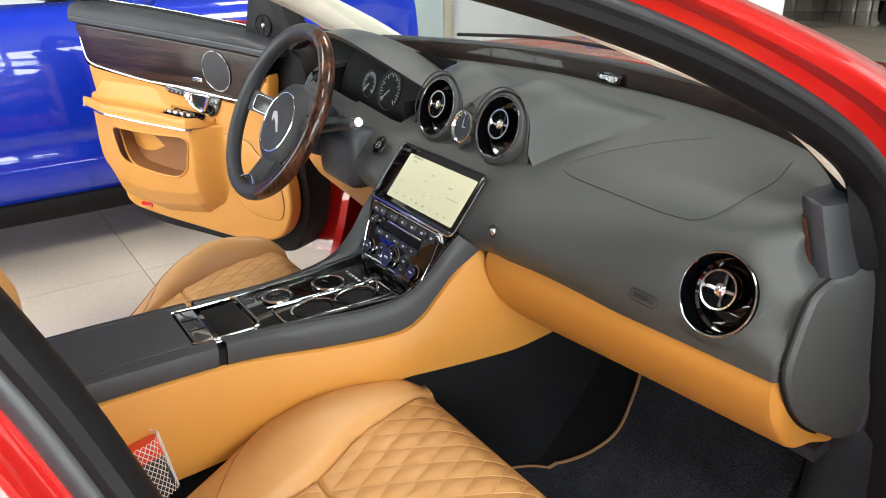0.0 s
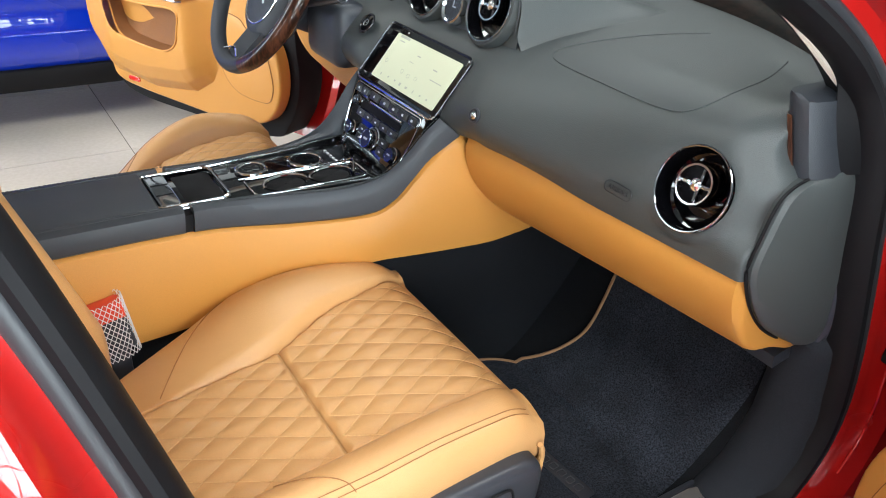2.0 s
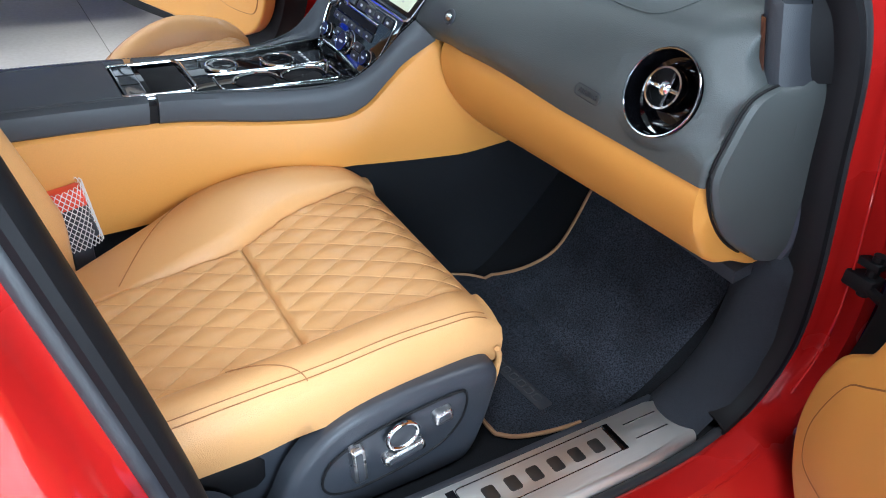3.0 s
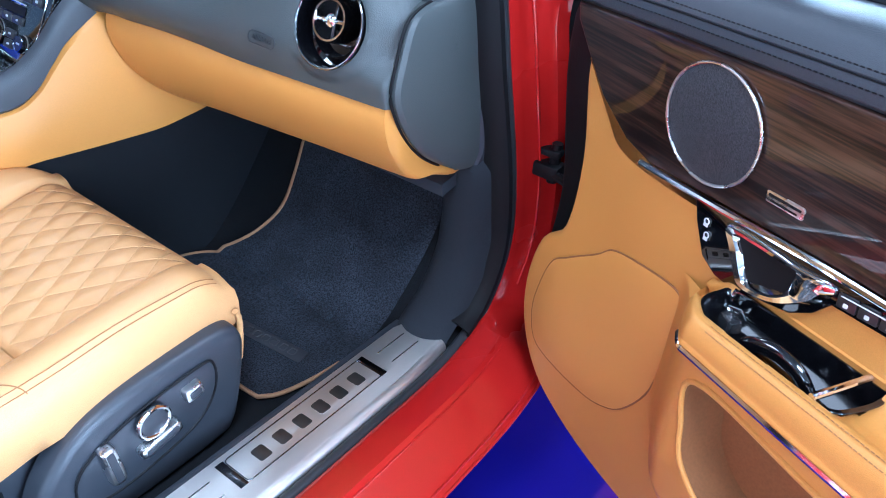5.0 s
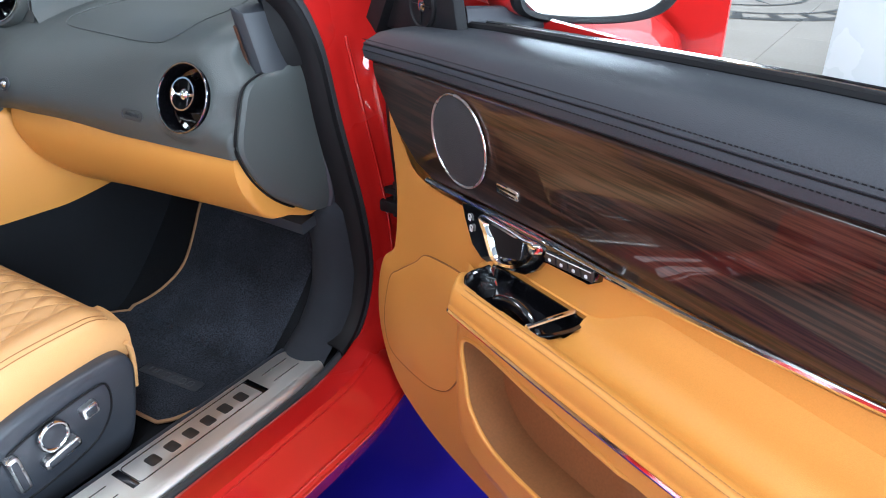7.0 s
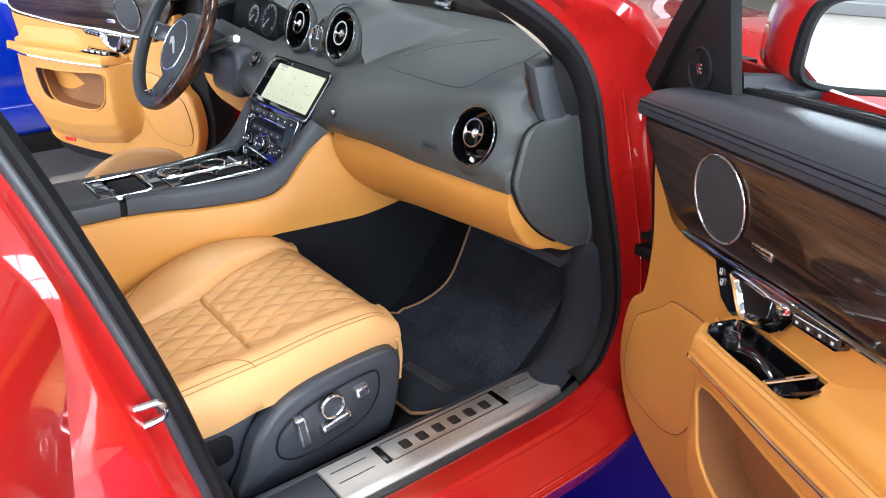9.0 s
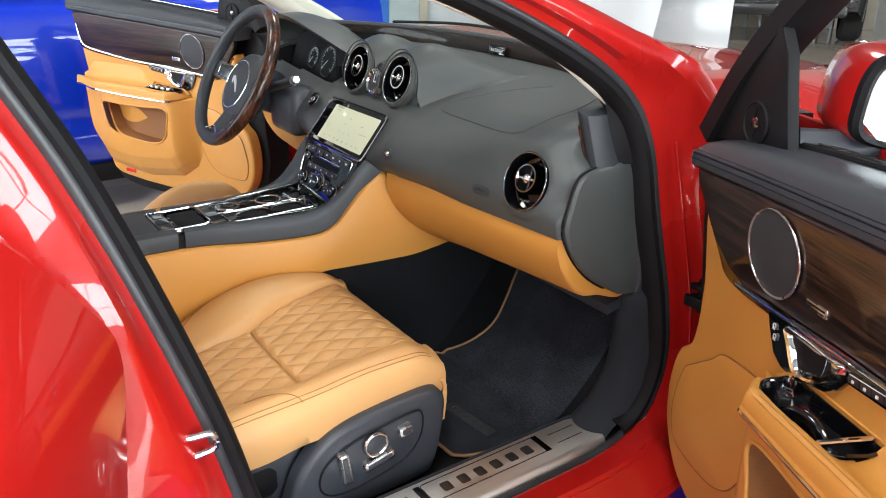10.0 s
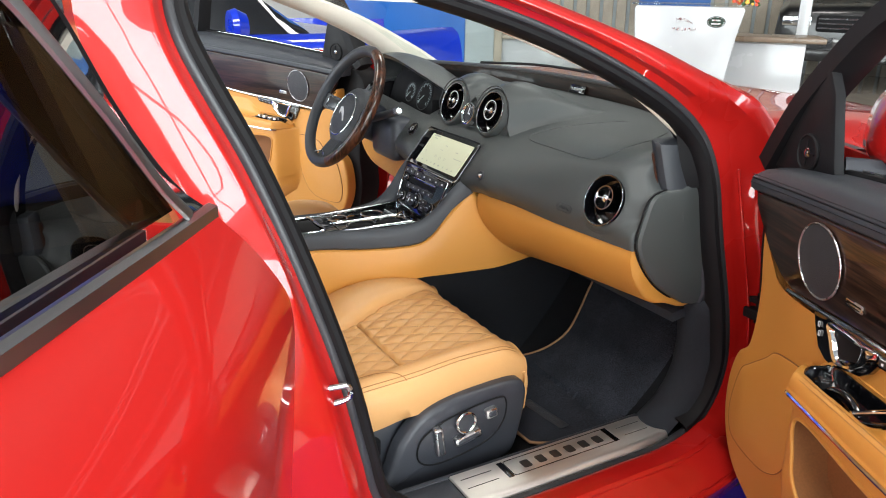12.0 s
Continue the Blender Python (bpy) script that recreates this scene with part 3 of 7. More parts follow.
for sx in (-1, 1):
    side = spline([(0.70, -1.28, 0), (0.84, -1.42, 0), (0.90, -1.9, 0), (0.86, -2.7, 0), (0.70, -3.1, 0)], 24)[:, :2]
    part("rear_wing", thicken(grid([[(sx * (x - 0.10 * smooth(z, 0.8, 1.05)), y, z) for x, y in side] for z in np.linspace(0.22, 1.02, 12)]), 0.02), RED, car)
    part("wheel_arch", tube([(sx * 0.87, -2.0 + 0.37 * math.cos(a), 0.34 + 0.37 * math.sin(a)) for a in np.linspace(0, math.pi, 20)], 0.03, 8), SEAL, car)
part("boot", thicken(grid([[(0.80 * s, y, 1.02 - 0.04 * s * s - 0.06 * smooth(-y, 2.4, 3.1)) for s in np.linspace(-1, 1, 9)] for y in np.linspace(-2.3, -3.1, 8)]), 0.02), RED, car)
part("rear_screen", grid([[(x * (0.55 + 0.1 * f), -2.35 - 0.45 * f, 1.28 - 0.26 * f) for x in np.linspace(-1, 1, 7)] for f in np.linspace(0, 1, 4)]), TINTED, car)


def wheel(cx, cy, r=0.36, w=0.25):
    tyre = part("wheel", revolve([(r * 0.70, -w / 2), (r * 0.93, -w / 2), (r, -w * 0.36), (r, w * 0.36), (r * 0.93, w / 2), (r * 0.70, w / 2)], 48), RUBBER_MAT, None, m=pose(cx, cy, r, 0, 90, 0))
    spokes = [ring(r * 0.70, 0.012, w / 2 - 0.01, 48)]
    for k in range(10):
        b = box(-0.014, 0.014, r * 0.12, r * 0.70, -0.012, 0.012, 0.004, 1)
        bmesh.ops.transform(b, matrix=pose(0, 0, w / 2 - 0.03, 0, 0, 36 * k), verts=b.verts)
        spokes.append(b)
    spokes.append(disc(r * 0.14, w / 2 - 0.02, 20, 0.01))
    side = 1 if cx > 0 else -1
    part("rim", merge(*spokes), SATIN, tyre, "silver alloy rim", m=pose(cx, cy, r, 0, 90 * side, 0))
    part("brake_disc", disc(r * 0.6, 0.0, 32), GUN, tyre, m=pose(cx, cy, r, 0, 90 * side, 0))
    return tyre


for wx in (-0.78, 0.78):
    for wy in (1.22, -2.0):
        wheel(wx, wy).parent = car

# door latch loop on the rear pillar, and the door check strap
part("striker", merge(tube(spline([(0.727, -0.590, 0.716), (0.736, -0.566, 0.720), (0.738, -0.546, 0.718), (0.738, -0.544, 0.700), (0.735, -0.566, 0.694), (0.727, -0.590, 0.690)], 18), 0.0042, 8),
                      box(0.722, 0.728, -0.598, -0.580, 0.664, 0.738, 0.003, 2)), SATIN, car, "chromed steel latch loop")
part("door_hinge", merge(box(0.712, 0.752, 0.305, 0.335, 0.640, 0.662, 0.004), box(0.715, 0.748, 0.310, 0.330, 0.672, 0.684, 0.004),
                         tube([(0.738, 0.322, 0.632), (0.738, 0.322, 0.692)], 0.008, 10), tube([(0.722, 0.318, 0.650), (0.79, 0.30, 0.648)], 0.007, 8)), SEAL, car, "black door check and hinge")


# ---- dashboard ----
dash = thing("dashboard", "charcoal leather dashboard with tan lower panel and chrome air vents", "dashboard")


VENT_AX = Vector((-0.14, -0.93, 0.34)).normalized()
VENT_X = 0.012          # middle of the pair of vents
END_AX = Vector((0.10, -0.93, 0.36)).normalized()


def hoop_y(x):
    return 0.435 - 0.19 * abs(x / 0.6) ** 2.5


def dash_section(x):
    """Front-to-back section (y, z) of the leather top at x."""
    side = [(0.055, 0.800), (0.034, 0.822), (0.036, 0.850), (0.052, 0.893), (0.082, 0.930), (0.135, 0.953), (0.20, 0.962)]
    near = [(0.020, 0.797), (0.002, 0.818), (0.000, 0.847), (0.028, 0.882), (0.070, 0.912), (0.130, 0.936), (0.20, 0.952)]
    mid = [(0.004, 0.790), (-0.004, 0.815), (0.020, 0.847), (0.053, 0.885), (0.086, 0.915), (0.140, 0.938), (0.20, 0.952)]
    ax = abs(x)
    if ax < 0.22:
        w = smooth(ax, 0.09, 0.20)
        p = np.array(mid) * (1 - w) + np.array(near) * w
    else:
        w = (ax - 0.22) / 0.25
        p = np.array(near) * (1 - w) + np.array(side) * w
    p = p + np.array([(0.018 * max(0.0, (ax - 0.595) / 0.047) ** 2 * k, 0) for k in (0.55, 1.0, 1.2, 1.3, 1.2, 1.0, 0.8)])
    lipw, lipy = smooth(ax, 0.24, 0.44), 0.040 * (ax - 0.2) / 0.45
    p[0] += lipw * np.array((min(0.0, 0.017 + lipy - p[0][0]), 0.794 - p[0][1]))
    p[1][0] += lipw * min(0.0, 0.014 + lipy - p[1][0])
    end = max(hoop_y(x) - 0.006, p[-1][0] + 0.03)
    p = list(map(tuple, p))
    p += [((p[-1][0] + end) / 2, 0.968), (end, 0.978)]
    return spline([(a, b, 0) for a, b in p], 64)[:, :2]


dash_secs = [[(x, y, z) for y, z in dash_section(x)] for x in np.linspace(-0.642, 0.642, 190)]
for dx, dy in ((0.0035, 0.0015), (0.0060, 0.0055), (0.0070, 0.013), (0.0065, 0.032), (0.002, 0.07)):      # the rounded end
    dash_secs.append([(0.642 + dx, y + dy * (1 - smooth(y, 0.10, 0.16)), z - dy * 0.2 * smooth(y, 0.10, 0.16)) for y, z in dash_section(0.642)])


def tuck(x, y, z):
    """The leather draws in beside the upright corner block."""
    k = smooth(z, 0.880, 0.935) * (1 - smooth(y, 0.22, 0.28)) * smooth(x, 0.50, 0.642)
    return (x - 0.034 * k, y, z)


dash_bm = grid([[tuck(*q) for q in r] for r in dash_secs])
bmesh.ops.delete(dash_bm, geom=[fc for fc in dash_bm.faces if abs(fc.calc_center_median().x + 0.388) < 0.198 and 0.083 < fc.calc_center_median().y < 0.30 and fc.calc_center_median().z > 0.86], context="FACES")
round_seat(dash_bm, (0.561, 0.057, 0.870), END_AX, 0.0492, 0.064)
for sx in (-1, 1):
    punch(dash_bm, (VENT_X + 0.088 * sx, 0.094, 0.965), VENT_AX, 0.047)
part("dash_top", thicken(dash_bm, 0.008), BLACK_TOP, dash, "charcoal leather dashboard top")
# passenger airbag lid: a fine groove line in the leather
def on_dash(x, y):
    s = dash_section(x)
    k = int(np.argmin(s[:, 1]))
    keep = s[s[:, 1] > 0.83]
    return np.array((x, y, np.interp(y, keep[:, 0], keep[:, 1]) + 0.0006))


lid = [(0.345, 0.300), (0.30, 0.245), (0.245, 0.150), (0.232, 0.118), (0.26, 0.098), (0.36, 0.088), (0.46, 0.083), (0.505, 0.092), (0.520, 0.13), (0.515, 0.20), (0.49, 0.275)]
lid_path = [on_dash(a, b) for a, b in spline([(a, b, 0) for a, b in lid], 60)[:, :2]]
part("airbag_seam", tube(lid_path, 0.0010, 6), BLACK_TOP, dash, "fine seam of the airbag lid")

# veneer hoop under the windscreen, with the leather band outside it
hx = np.linspace(-0.63, 0.63, 70)
part("wood_hoop", grid([[(x, hoop_y(x) + d, 0.976 + h) for d, h in ((-0.006, -0.012), (-0.004, 0.004), (0.000, 0.020), (0.004, 0.034), (0.012, 0.036))] for x in hx]), WOOD_RING, dash, "dark glossy veneer hoop")
part("hoop_band", grid([[(x * (1 + 0.02 * k), hoop_y(x) + d, 0.976 + h) for k, (d, h) in enumerate(((0.010, 0.032), (0.016, 0.040), (0.030, 0.041), (0.034, 0.036), (0.050, 0.036), (0.085, 0.030), (0.16, 0.0)))] for x in hx]), BLACK, dash, "black leather band below the windscreen")
badge_m = basis((0.004, hoop_y(0) - 0.008, 0.990), (1, 0, 0), (0, 0.25, 1))
part("badge", outline_plate(rrect(0.064, 0.022, 0.003), 0.003, 0.001, m=badge_m), PIANO, dash, "small black maker's plate")
part("badge_mark", merge(*[outline_plate(rrect(0.0062, 0.0075, 0.001, cx=-0.0195 + 0.0078 * k), 0.0036, m=badge_m) for k in range(6)]), SATIN, dash)

# domed housing of the two middle vents


def dome_h(x):
    a = 0.072
    h = 0.0
    x = x - VENT_X
    for c in (-0.088, 0.088):
        d = abs(x - c)
        if d < a:
            h = max(h, math.sqrt(a * a - d * d))
    saddle = 0.040 * math.exp(-(x / 0.03) ** 2)
    return max(h, saddle)


dome_rows = []
for f in np.linspace(0, 1, 22):
    row = []
    for x in np.linspace(VENT_X - 0.180, VENT_X + 0.180, 73):
        h0 = dome_h(x)
        y0 = 0.092 + 0.26 * h0
        y = y0 + (0.385 - y0) * f
        xx = x * (1 + 0.45 * f)
        zd = float(on_dash(xx, y)[2])
        z0 = float(on_dash(x, y0)[2])
        side_fade = 1 - smooth(abs(x - VENT_X), 0.150, 0.178)
        lift = (0.953 + h0 - z0) * (1 - smooth(f, 0.10, 0.95)) * side_fade
        row.append((xx, y, zd - 0.004 + max(0.0, lift)))
    dome_rows.append(row)
part("vent_housing", thicken(grid(dome_rows), 0.003), BLACK_TOP, dash, "domed leather housing round the middle vents")
face_bm = grid([[(x, 0.097 - 0.012 * (1 - g) + 0.26 * max(0, dome_h(x)) * g, 0.895 + (0.055 + dome_h(x) - 0.003) * g) for x in np.linspace(VENT_X - 0.160, VENT_X + 0.160, 121)] for g in np.linspace(0, 1, 40)])
for sx in (-1, 1):
    punch(face_bm, (VENT_X + 0.088 * sx, 0.094, 0.965), VENT_AX, 0.0515)
part("vent_face", face_bm, BLACK_TOP, dash)
for sx in (-1, 1):
    part("vent_collar", revolve([(0.0485, 0.002), (0.0515, 0.0045), (0.0550, 0.003), (0.0580, -0.004), (0.0585, -0.012)], 56), BLACK_TOP, dash, m=basis((VENT_X + 0.088 * sx, 0.092, 0.965), (1, 0, 0), VENT_AX.cross(Vector((1, 0, 0)))))
for sx in (-1, 1):
    pth = [(VENT_X + 0.088 * sx + 0.0705 * math.cos(a) , 0.089 + 0.26 * 0.0705 * max(0, math.sin(a)), 0.965 + 0.0705 * math.sin(a) - 0.009) for a in np.linspace(-0.2, math.pi + 0.2, 40)]
    part("housing_seam", tube(pth, 0.0012, 6), THREAD, dash)


def air_vent(centre, ax, r, parent):
    """Round vent: chrome rim, gloss black bowl, chrome barrel with a cross of blades."""
    z = Vector(ax).normalized()
    xa = Vector((1, 0, 0))
    m = basis(centre, xa, z.cross(xa))
    v = part("air_vent", ring(r, 0.0016, 0.004, 56), DARKCHROME, parent, "round air vent with a chrome rim", m=m)
    part("bowl", revolve([(r - 0.001, 0.004), (r * 0.95, -0.004), (r * 0.90, -0.020), (r * 0.74, -0.024), (r * 0.70, -0.012), (r * 0.66, -0.020), (r * 0.60, -0.030), (r * 0.35, -0.032)], 56), PIANO, v, "gloss black bowl", m=m)
    m = m @ pose(0.001, r * 0.11, -0.004) @ Matrix.Diagonal((1.14, 1.14, 1, 1))
    part("barrel", revolve([(r * 0.44, -0.028), (r * 0.44, 0.006), (r * 0.425, 0.010), (r * 0.385, 0.010), (r * 0.37, 0.004), (r * 0.37, -0.020)], 48), CHROME, v, "chrome barrel", m=m)
    part("barrel_floor", disc(r * 0.38, -0.014, 32), SEAL, v, m=m)
    for ang in (0, 90):
        bl = box(-r * 0.37, r * 0.37, -0.0018, 0.0018, -0.010, 0.005 if ang == 0 else 0.0, 0.0008, 1)
        bmesh.ops.rotate(bl, cent=(0, 0, 0), matrix=Matrix.Rotation(radians(ang + 4), 3, "Z"), verts=bl.verts)
        part("blade", bl, CHROME if ang == 0 else GUN, v, m=m)
    part("hub", disc(r * 0.14, 0.007, 20, 0.004), CHROME, v, m=m)
    return v


for sx in (-1, 1):
    air_vent((VENT_X + 0.088 * sx, 0.092, 0.965), VENT_AX, 0.0495, dash)
air_vent((0.561, 0.057, 0.870), END_AX, 0.0490, dash)
# clock between the vents
m_clk = basis((VENT_X, 0.086, 0.949), (1, 0, 0), VENT_AX.cross(Vector((1, 0, 0))))
clock = part("clock", revolve([(0.027, -0.01), (0.0285, 0.002), (0.0275, 0.006), (0.025, 0.007), (0.0225, 0.003)], 48), CHROME, dash, "small round clock with a chrome rim", m=m_clk)
part("clock_face", disc(0.023, 0.003, 40), GUN, clock, "dark clock face", m=m_clk)
part("clock_pointer", merge(box(-0.0009, 0.0009, 0, 0.015, 0.004, 0.0046), box(-0.0012, 0.010, -0.0009, 0.0009, 0.004, 0.0046)), CHROME, clock, m=m_clk)
part("clock_mark", merge(*[outline_plate([(0.0185 * math.cos(a) - 0.0006, 0.0185 * math.sin(a) - 0.0006), (0.0185 * math.cos(a) + 0.0006, 0.0185 * math.sin(a) - 0.0006), (0.0215 * math.cos(a) + 0.0006, 0.0215 * math.sin(a) + 0.0006), (0.0215 * math.cos(a) - 0.0006, 0.0215 * math.sin(a) + 0.0006)], 0.0042) for a in (math.pi * k / 6 for k in range(12))]), CHROME, clock, m=m_clk)

# alarm sensor button and moulded word on the airbag
m_kn = basis((0.212, -0.0015, 0.847), (1, 0, 0), (0, 0.35, 1))
kn = part("lock_button", revolve([(0.0115, 0.0), (0.0115, 0.002), (0.0095, 0.0035), (0.008, 0.0025)], 28), PLASTIC, dash, "small round glovebox button", m=m_kn)
part("button_cap", disc(0.0060, 0.0030, 20, 0.0045), SATIN, kn, m=m_kn)
m_ab = basis((0.474, 0.0312, 0.836), (1, 0, 0), (0, 0.25, 1))
ab = part("airbag_mark", tube([(x, y, 0.0008) for x, y in rrect(0.045, 0.0145, 0.007)], 0.0008, 6, closed=True), BLACK, dash, "moulded airbag mark in the leather", m=m_ab)
text("airbag_word", "AIRBAG", 0.0088, m_ab @ pose(0, 0, 0.0008), BLACK, ab, 0.0006, 1.1)

# tan lower panel
low_rows = []
for f in np.linspace(0, 1, 40):
    x = 0.165 + 0.478 * f
    g = (x - 0.2) / 0.45
    y0, z0 = 0.026 + 0.040 * max(0, g), 0.799 + 0.005 * g
    y1, z1 = 0.182 + 0.030 * g, 0.623 + 0.033 * g
    pts = [(y0 + 0.020, z0 + 0.012), (y0 + 0.001, z0 + 0.002), (y0 - 0.006, z0 - 0.030), (y0 + 0.010, z0 - 0.075), (y0 + 0.045, z0 - 0.120), (y1 - 0.055, z1 + 0.016), (y1 - 0.012, z1 + 0.0), (y1 + 0.02, z1 + 0.005)]
    low_rows.append([(x, a, b) for a, b in spline([(a, b, 0) for a, b in pts], 24)[:, :2]])
low_last = low_rows[-1]
low_left = list(low_rows)
for dx, dy in ((0.003, 0.0015), (0.0055, 0.005), (0.0065, 0.012), (0.0060, 0.028), (0.001, 0.06)):
    low_rows.append([(x + dx, max(a, low_last[2][1]) + dy * (1 - 0.6 * smooth(k, 12, 22)), min(b, 0.792) + dy * 0.25 * smooth(k, 10, 20)) for k, (x, a, b) in enumerate(low_last)])
part("lower_panel", thicken(grid(low_rows), 0.004), TAN_TRIM, dash, "smooth tan lower dash panel")
part("underside", thicken(grid([[(x, y, z) for x in np.linspace(-0.64, 0.64, 10)] for y, z in ((0.19, 0.64), (0.30, 0.66), (0.44, 0.68))]), 0.02), PLASTIC, dash)
# left half of the lower panel, below the wheel
lowl = [[(-x, a + 0.02, b - 0.005) for x, a, b in r] for r in low_left]
part("knee_panel", thicken(grid(lowl), 0.018), TAN_TRIM, dash, "tan knee panel below the steering column")

# end cover of the dashboard beside the door, and the lining behind it
cl = spline([(0.646, 0.150, 0.905), (0.649, 0.108, 0.900), (0.651, 0.084, 0.887), (0.651, 0.071, 0.852), (0.651, 0.062, 0.812), (0.651, 0.074, 0.778), (0.650, 0.098, 0.742), (0.648, 0.135, 0.706), (0.645, 0.192, 0.668)], 40)
cr_ = spline([(0.658, 0.190, 0.910), (0.664, 0.198, 0.890), (0.668, 0.206, 0.850), (0.670, 0.209, 0.810), (0.671, 0.210, 0.770), (0.671, 0.214, 0.740), (0.670, 0.220, 0.710), (0.668, 0.224, 0.685), (0.662, 0.224, 0.664)], 40)
rows = []
for a_, b_ in zip(cl, cr_):
    rows.append([a_ + np.array((-0.020, 0.024, 0)), a_ + np.array((-0.010, 0.006, 0)), a_ + np.array((-0.004, 0.001, 0)), a_ + np.array((0.003, 0.001, 0)), a_ + np.array((0.0075, 0.006, 0)),
                 a_ * 0.75 + b_ * 0.25 + np.array((0.0055, -0.004, 0)), a_ * 0.45 + b_ * 0.55 + np.array((0.0045, -0.004, 0)), a_ * 0.2 + b_ * 0.8 + np.array((0.003, -0.003, 0)), b_, b_ + np.array((0.0, 0.006, 0)), b_ + np.array((-0.03, 0.03, 0))])
part("end_cap", thicken(grid(rows), 0.002), BLACK_TOP, dash, "charcoal end cover of the dashboard")
part("cap_seam", tube([q + np.array((-0.0005, -0.0025, 0)) for q in cl], 0.0019, 8), SEAL, dash, "dark joint round the end cover")
part("cap_fin", tube(spline([(0.655, 0.150, 0.897), (0.662, 0.160, 0.850), (0.6595, 0.168, 0.806)], 14), [0.001 + 0.0045 * math.sin(math.pi * (0.15 + 0.85 * k / 13)) for k in range(14)], 10), BLACK_TOP, dash)
rows = []
for b_ in cr_:
    rows.append([b_ + np.array((-0.004, 0.004, 0)), b_ + np.array((0.004, 0.010, 0)), b_ + np.array((0.008, 0.025, 0)), b_ + np.array((0.010, 0.045, 0)), b_ + np.array((0.004, 0.075, 0))])
part("side_lining", thicken(grid(rows), 0.003), PLASTIC, dash, "black lining beside the dashboard")
# upright corner block with its dark inlay
wedge_rows = []
for f in np.linspace(0, 1, 18):
    z = 0.990 - 0.102 * f
    x0 = 0.597 + 0.026 * f ** 1.1
    y0 = 0.118 + 0.010 * f
    r = math.sqrt(max(0.02, min(1.0, 0.35 + 12 * f, 0.35 + 14 * (1 - f))))
    wedge_rows.append([(x0 + 0.001, y0 + 0.060, z), (x0 + 0.0005, y0 + 0.020, z), (x0 + 0.003, y0 + 0.005 / r, z), (x0 + 0.008, y0 + 0.001, z), (x0 + 0.020 * r, y0 - 0.001, z), (x0 + 0.029 * r, y0 + 0.002, z), (x0 + 0.034 * r, y0 + 0.009, z), (x0 + 0.039 * r, y0 + 0.030, z), (x0 + 0.040 * r, y0 + 0.085, z), (x0 - 0.004, y0 + 0.085, z)])
part("corner_block", grid(wedge_rows, closed_v=True, cap=True), BLACK, dash, "black upright corner block")
part("wood_inlay", thicken(grid([[(0.597 + 0.026 * f ** 1.1 + dx, 0.118 + 0.010 * f + dy, 0.990 - 0.102 * f) for dx, dy in ((-0.001, 0.040), (-0.0015, 0.020), (0.0015, 0.004), (0.006, -0.0005), (0.011, -0.001))] for f in np.linspace(0.24, 0.80, 10)]), 0.0012), WOOD_WHEEL, dash, "small veneer inlay")
rows = []
for f in np.linspace(0, 1, 12):
    z = 1.010 - 0.105 * f
    rows.append([(0.632 + 0.022 * f, 0.150 + 0.010 * f, z), (0.646 + 0.014 * f, 0.165 + 0.012 * f, z), (0.656 + 0.012 * f, 0.180 + 0.016 * f, z), (0.662 + 0.010 * f, 0.205 + 0.012 * f, z), (0.660 + 0.012 * f, 0.235 + 0.012 * f, z)])
part("pillar_lining", thicken(grid(rows), 0.003), SEAL, dash, "black lining at the pillar foot")

# instrument hood with its dials
HOOD_X = -0.390
lip_c = [(-1.0, 0.150, 0.940), (-0.97, 0.138, 0.985), (-0.86, 0.118, 1.022), (-0.45, 0.088, 1.040), (0.0, 0.080, 1.036), (0.45, 0.092, 1.010), (0.78, 0.110, 0.984), (0.95, 0.124, 0.966), (1.0, 0.132, 0.940)]
lip_c = spline(lip_c, 41)
hood_rows = []
for f in np.linspace(-0.06, 1, 18):
    g = max(0.0, f)
    row = []
    for s_, ly, lz in lip_c:
        x = HOOD_X + 0.245 * s_ * (1 - 0.50 * g ** 1.4)
        y = ly + (0.36 - ly) * g + (0.010 if f < 0 else 0.0)
        zb = 0.950 + 0.028 * g
        top = zb + (lz - 0.940) * (1 - smooth(g, 0.15, 1.05)) - 0.010 * g
        row.append((x, y, top - (0.012 if f < 0 else 0.0)))
    hood_rows.append(row)
part("instrument_hood", thicken(grid(hood_rows), 0.004), BLACK_TOP, dash, "charcoal leather hood over the dials")
part("binnacle", merge(grid([[(x, y, z) for x in np.linspace(-0.60, -0.18, 6)] for y, z in ((0.080, 0.893), (0.12, 0.880), (0.19, 0.868))]),
                       *[grid([[(x, y, z) for z in (0.85, 0.90, 0.955)] for y in (0.09, 0.2, 0.32)]) for x in (-0.592, -0.188)], grid([[(x, 0.20 + 0.03 * (z - 0.85), z) for z in (0.85, 0.95, 1.02)] for x in np.linspace(-0.60, -0.18, 6)])), SEAL, dash, "dark well round the dials")
m_cl = basis((-0.388, 0.160, 0.935), (1, 0, 0), (0, 0.35, 1))
clus = part("instrument_panel", outline_plate(rrect(0.36, 0.130, 0.05), 0.006, 0.002, m=m_cl), SEAL, dash, "black instrument panel with two dials")
DIAL = glow("dial_marks", (0.30, 0.36, 0.37), 0.35)
DIALB = glow("dial_blue", (0.06, 0.12, 0.8), 0.9)
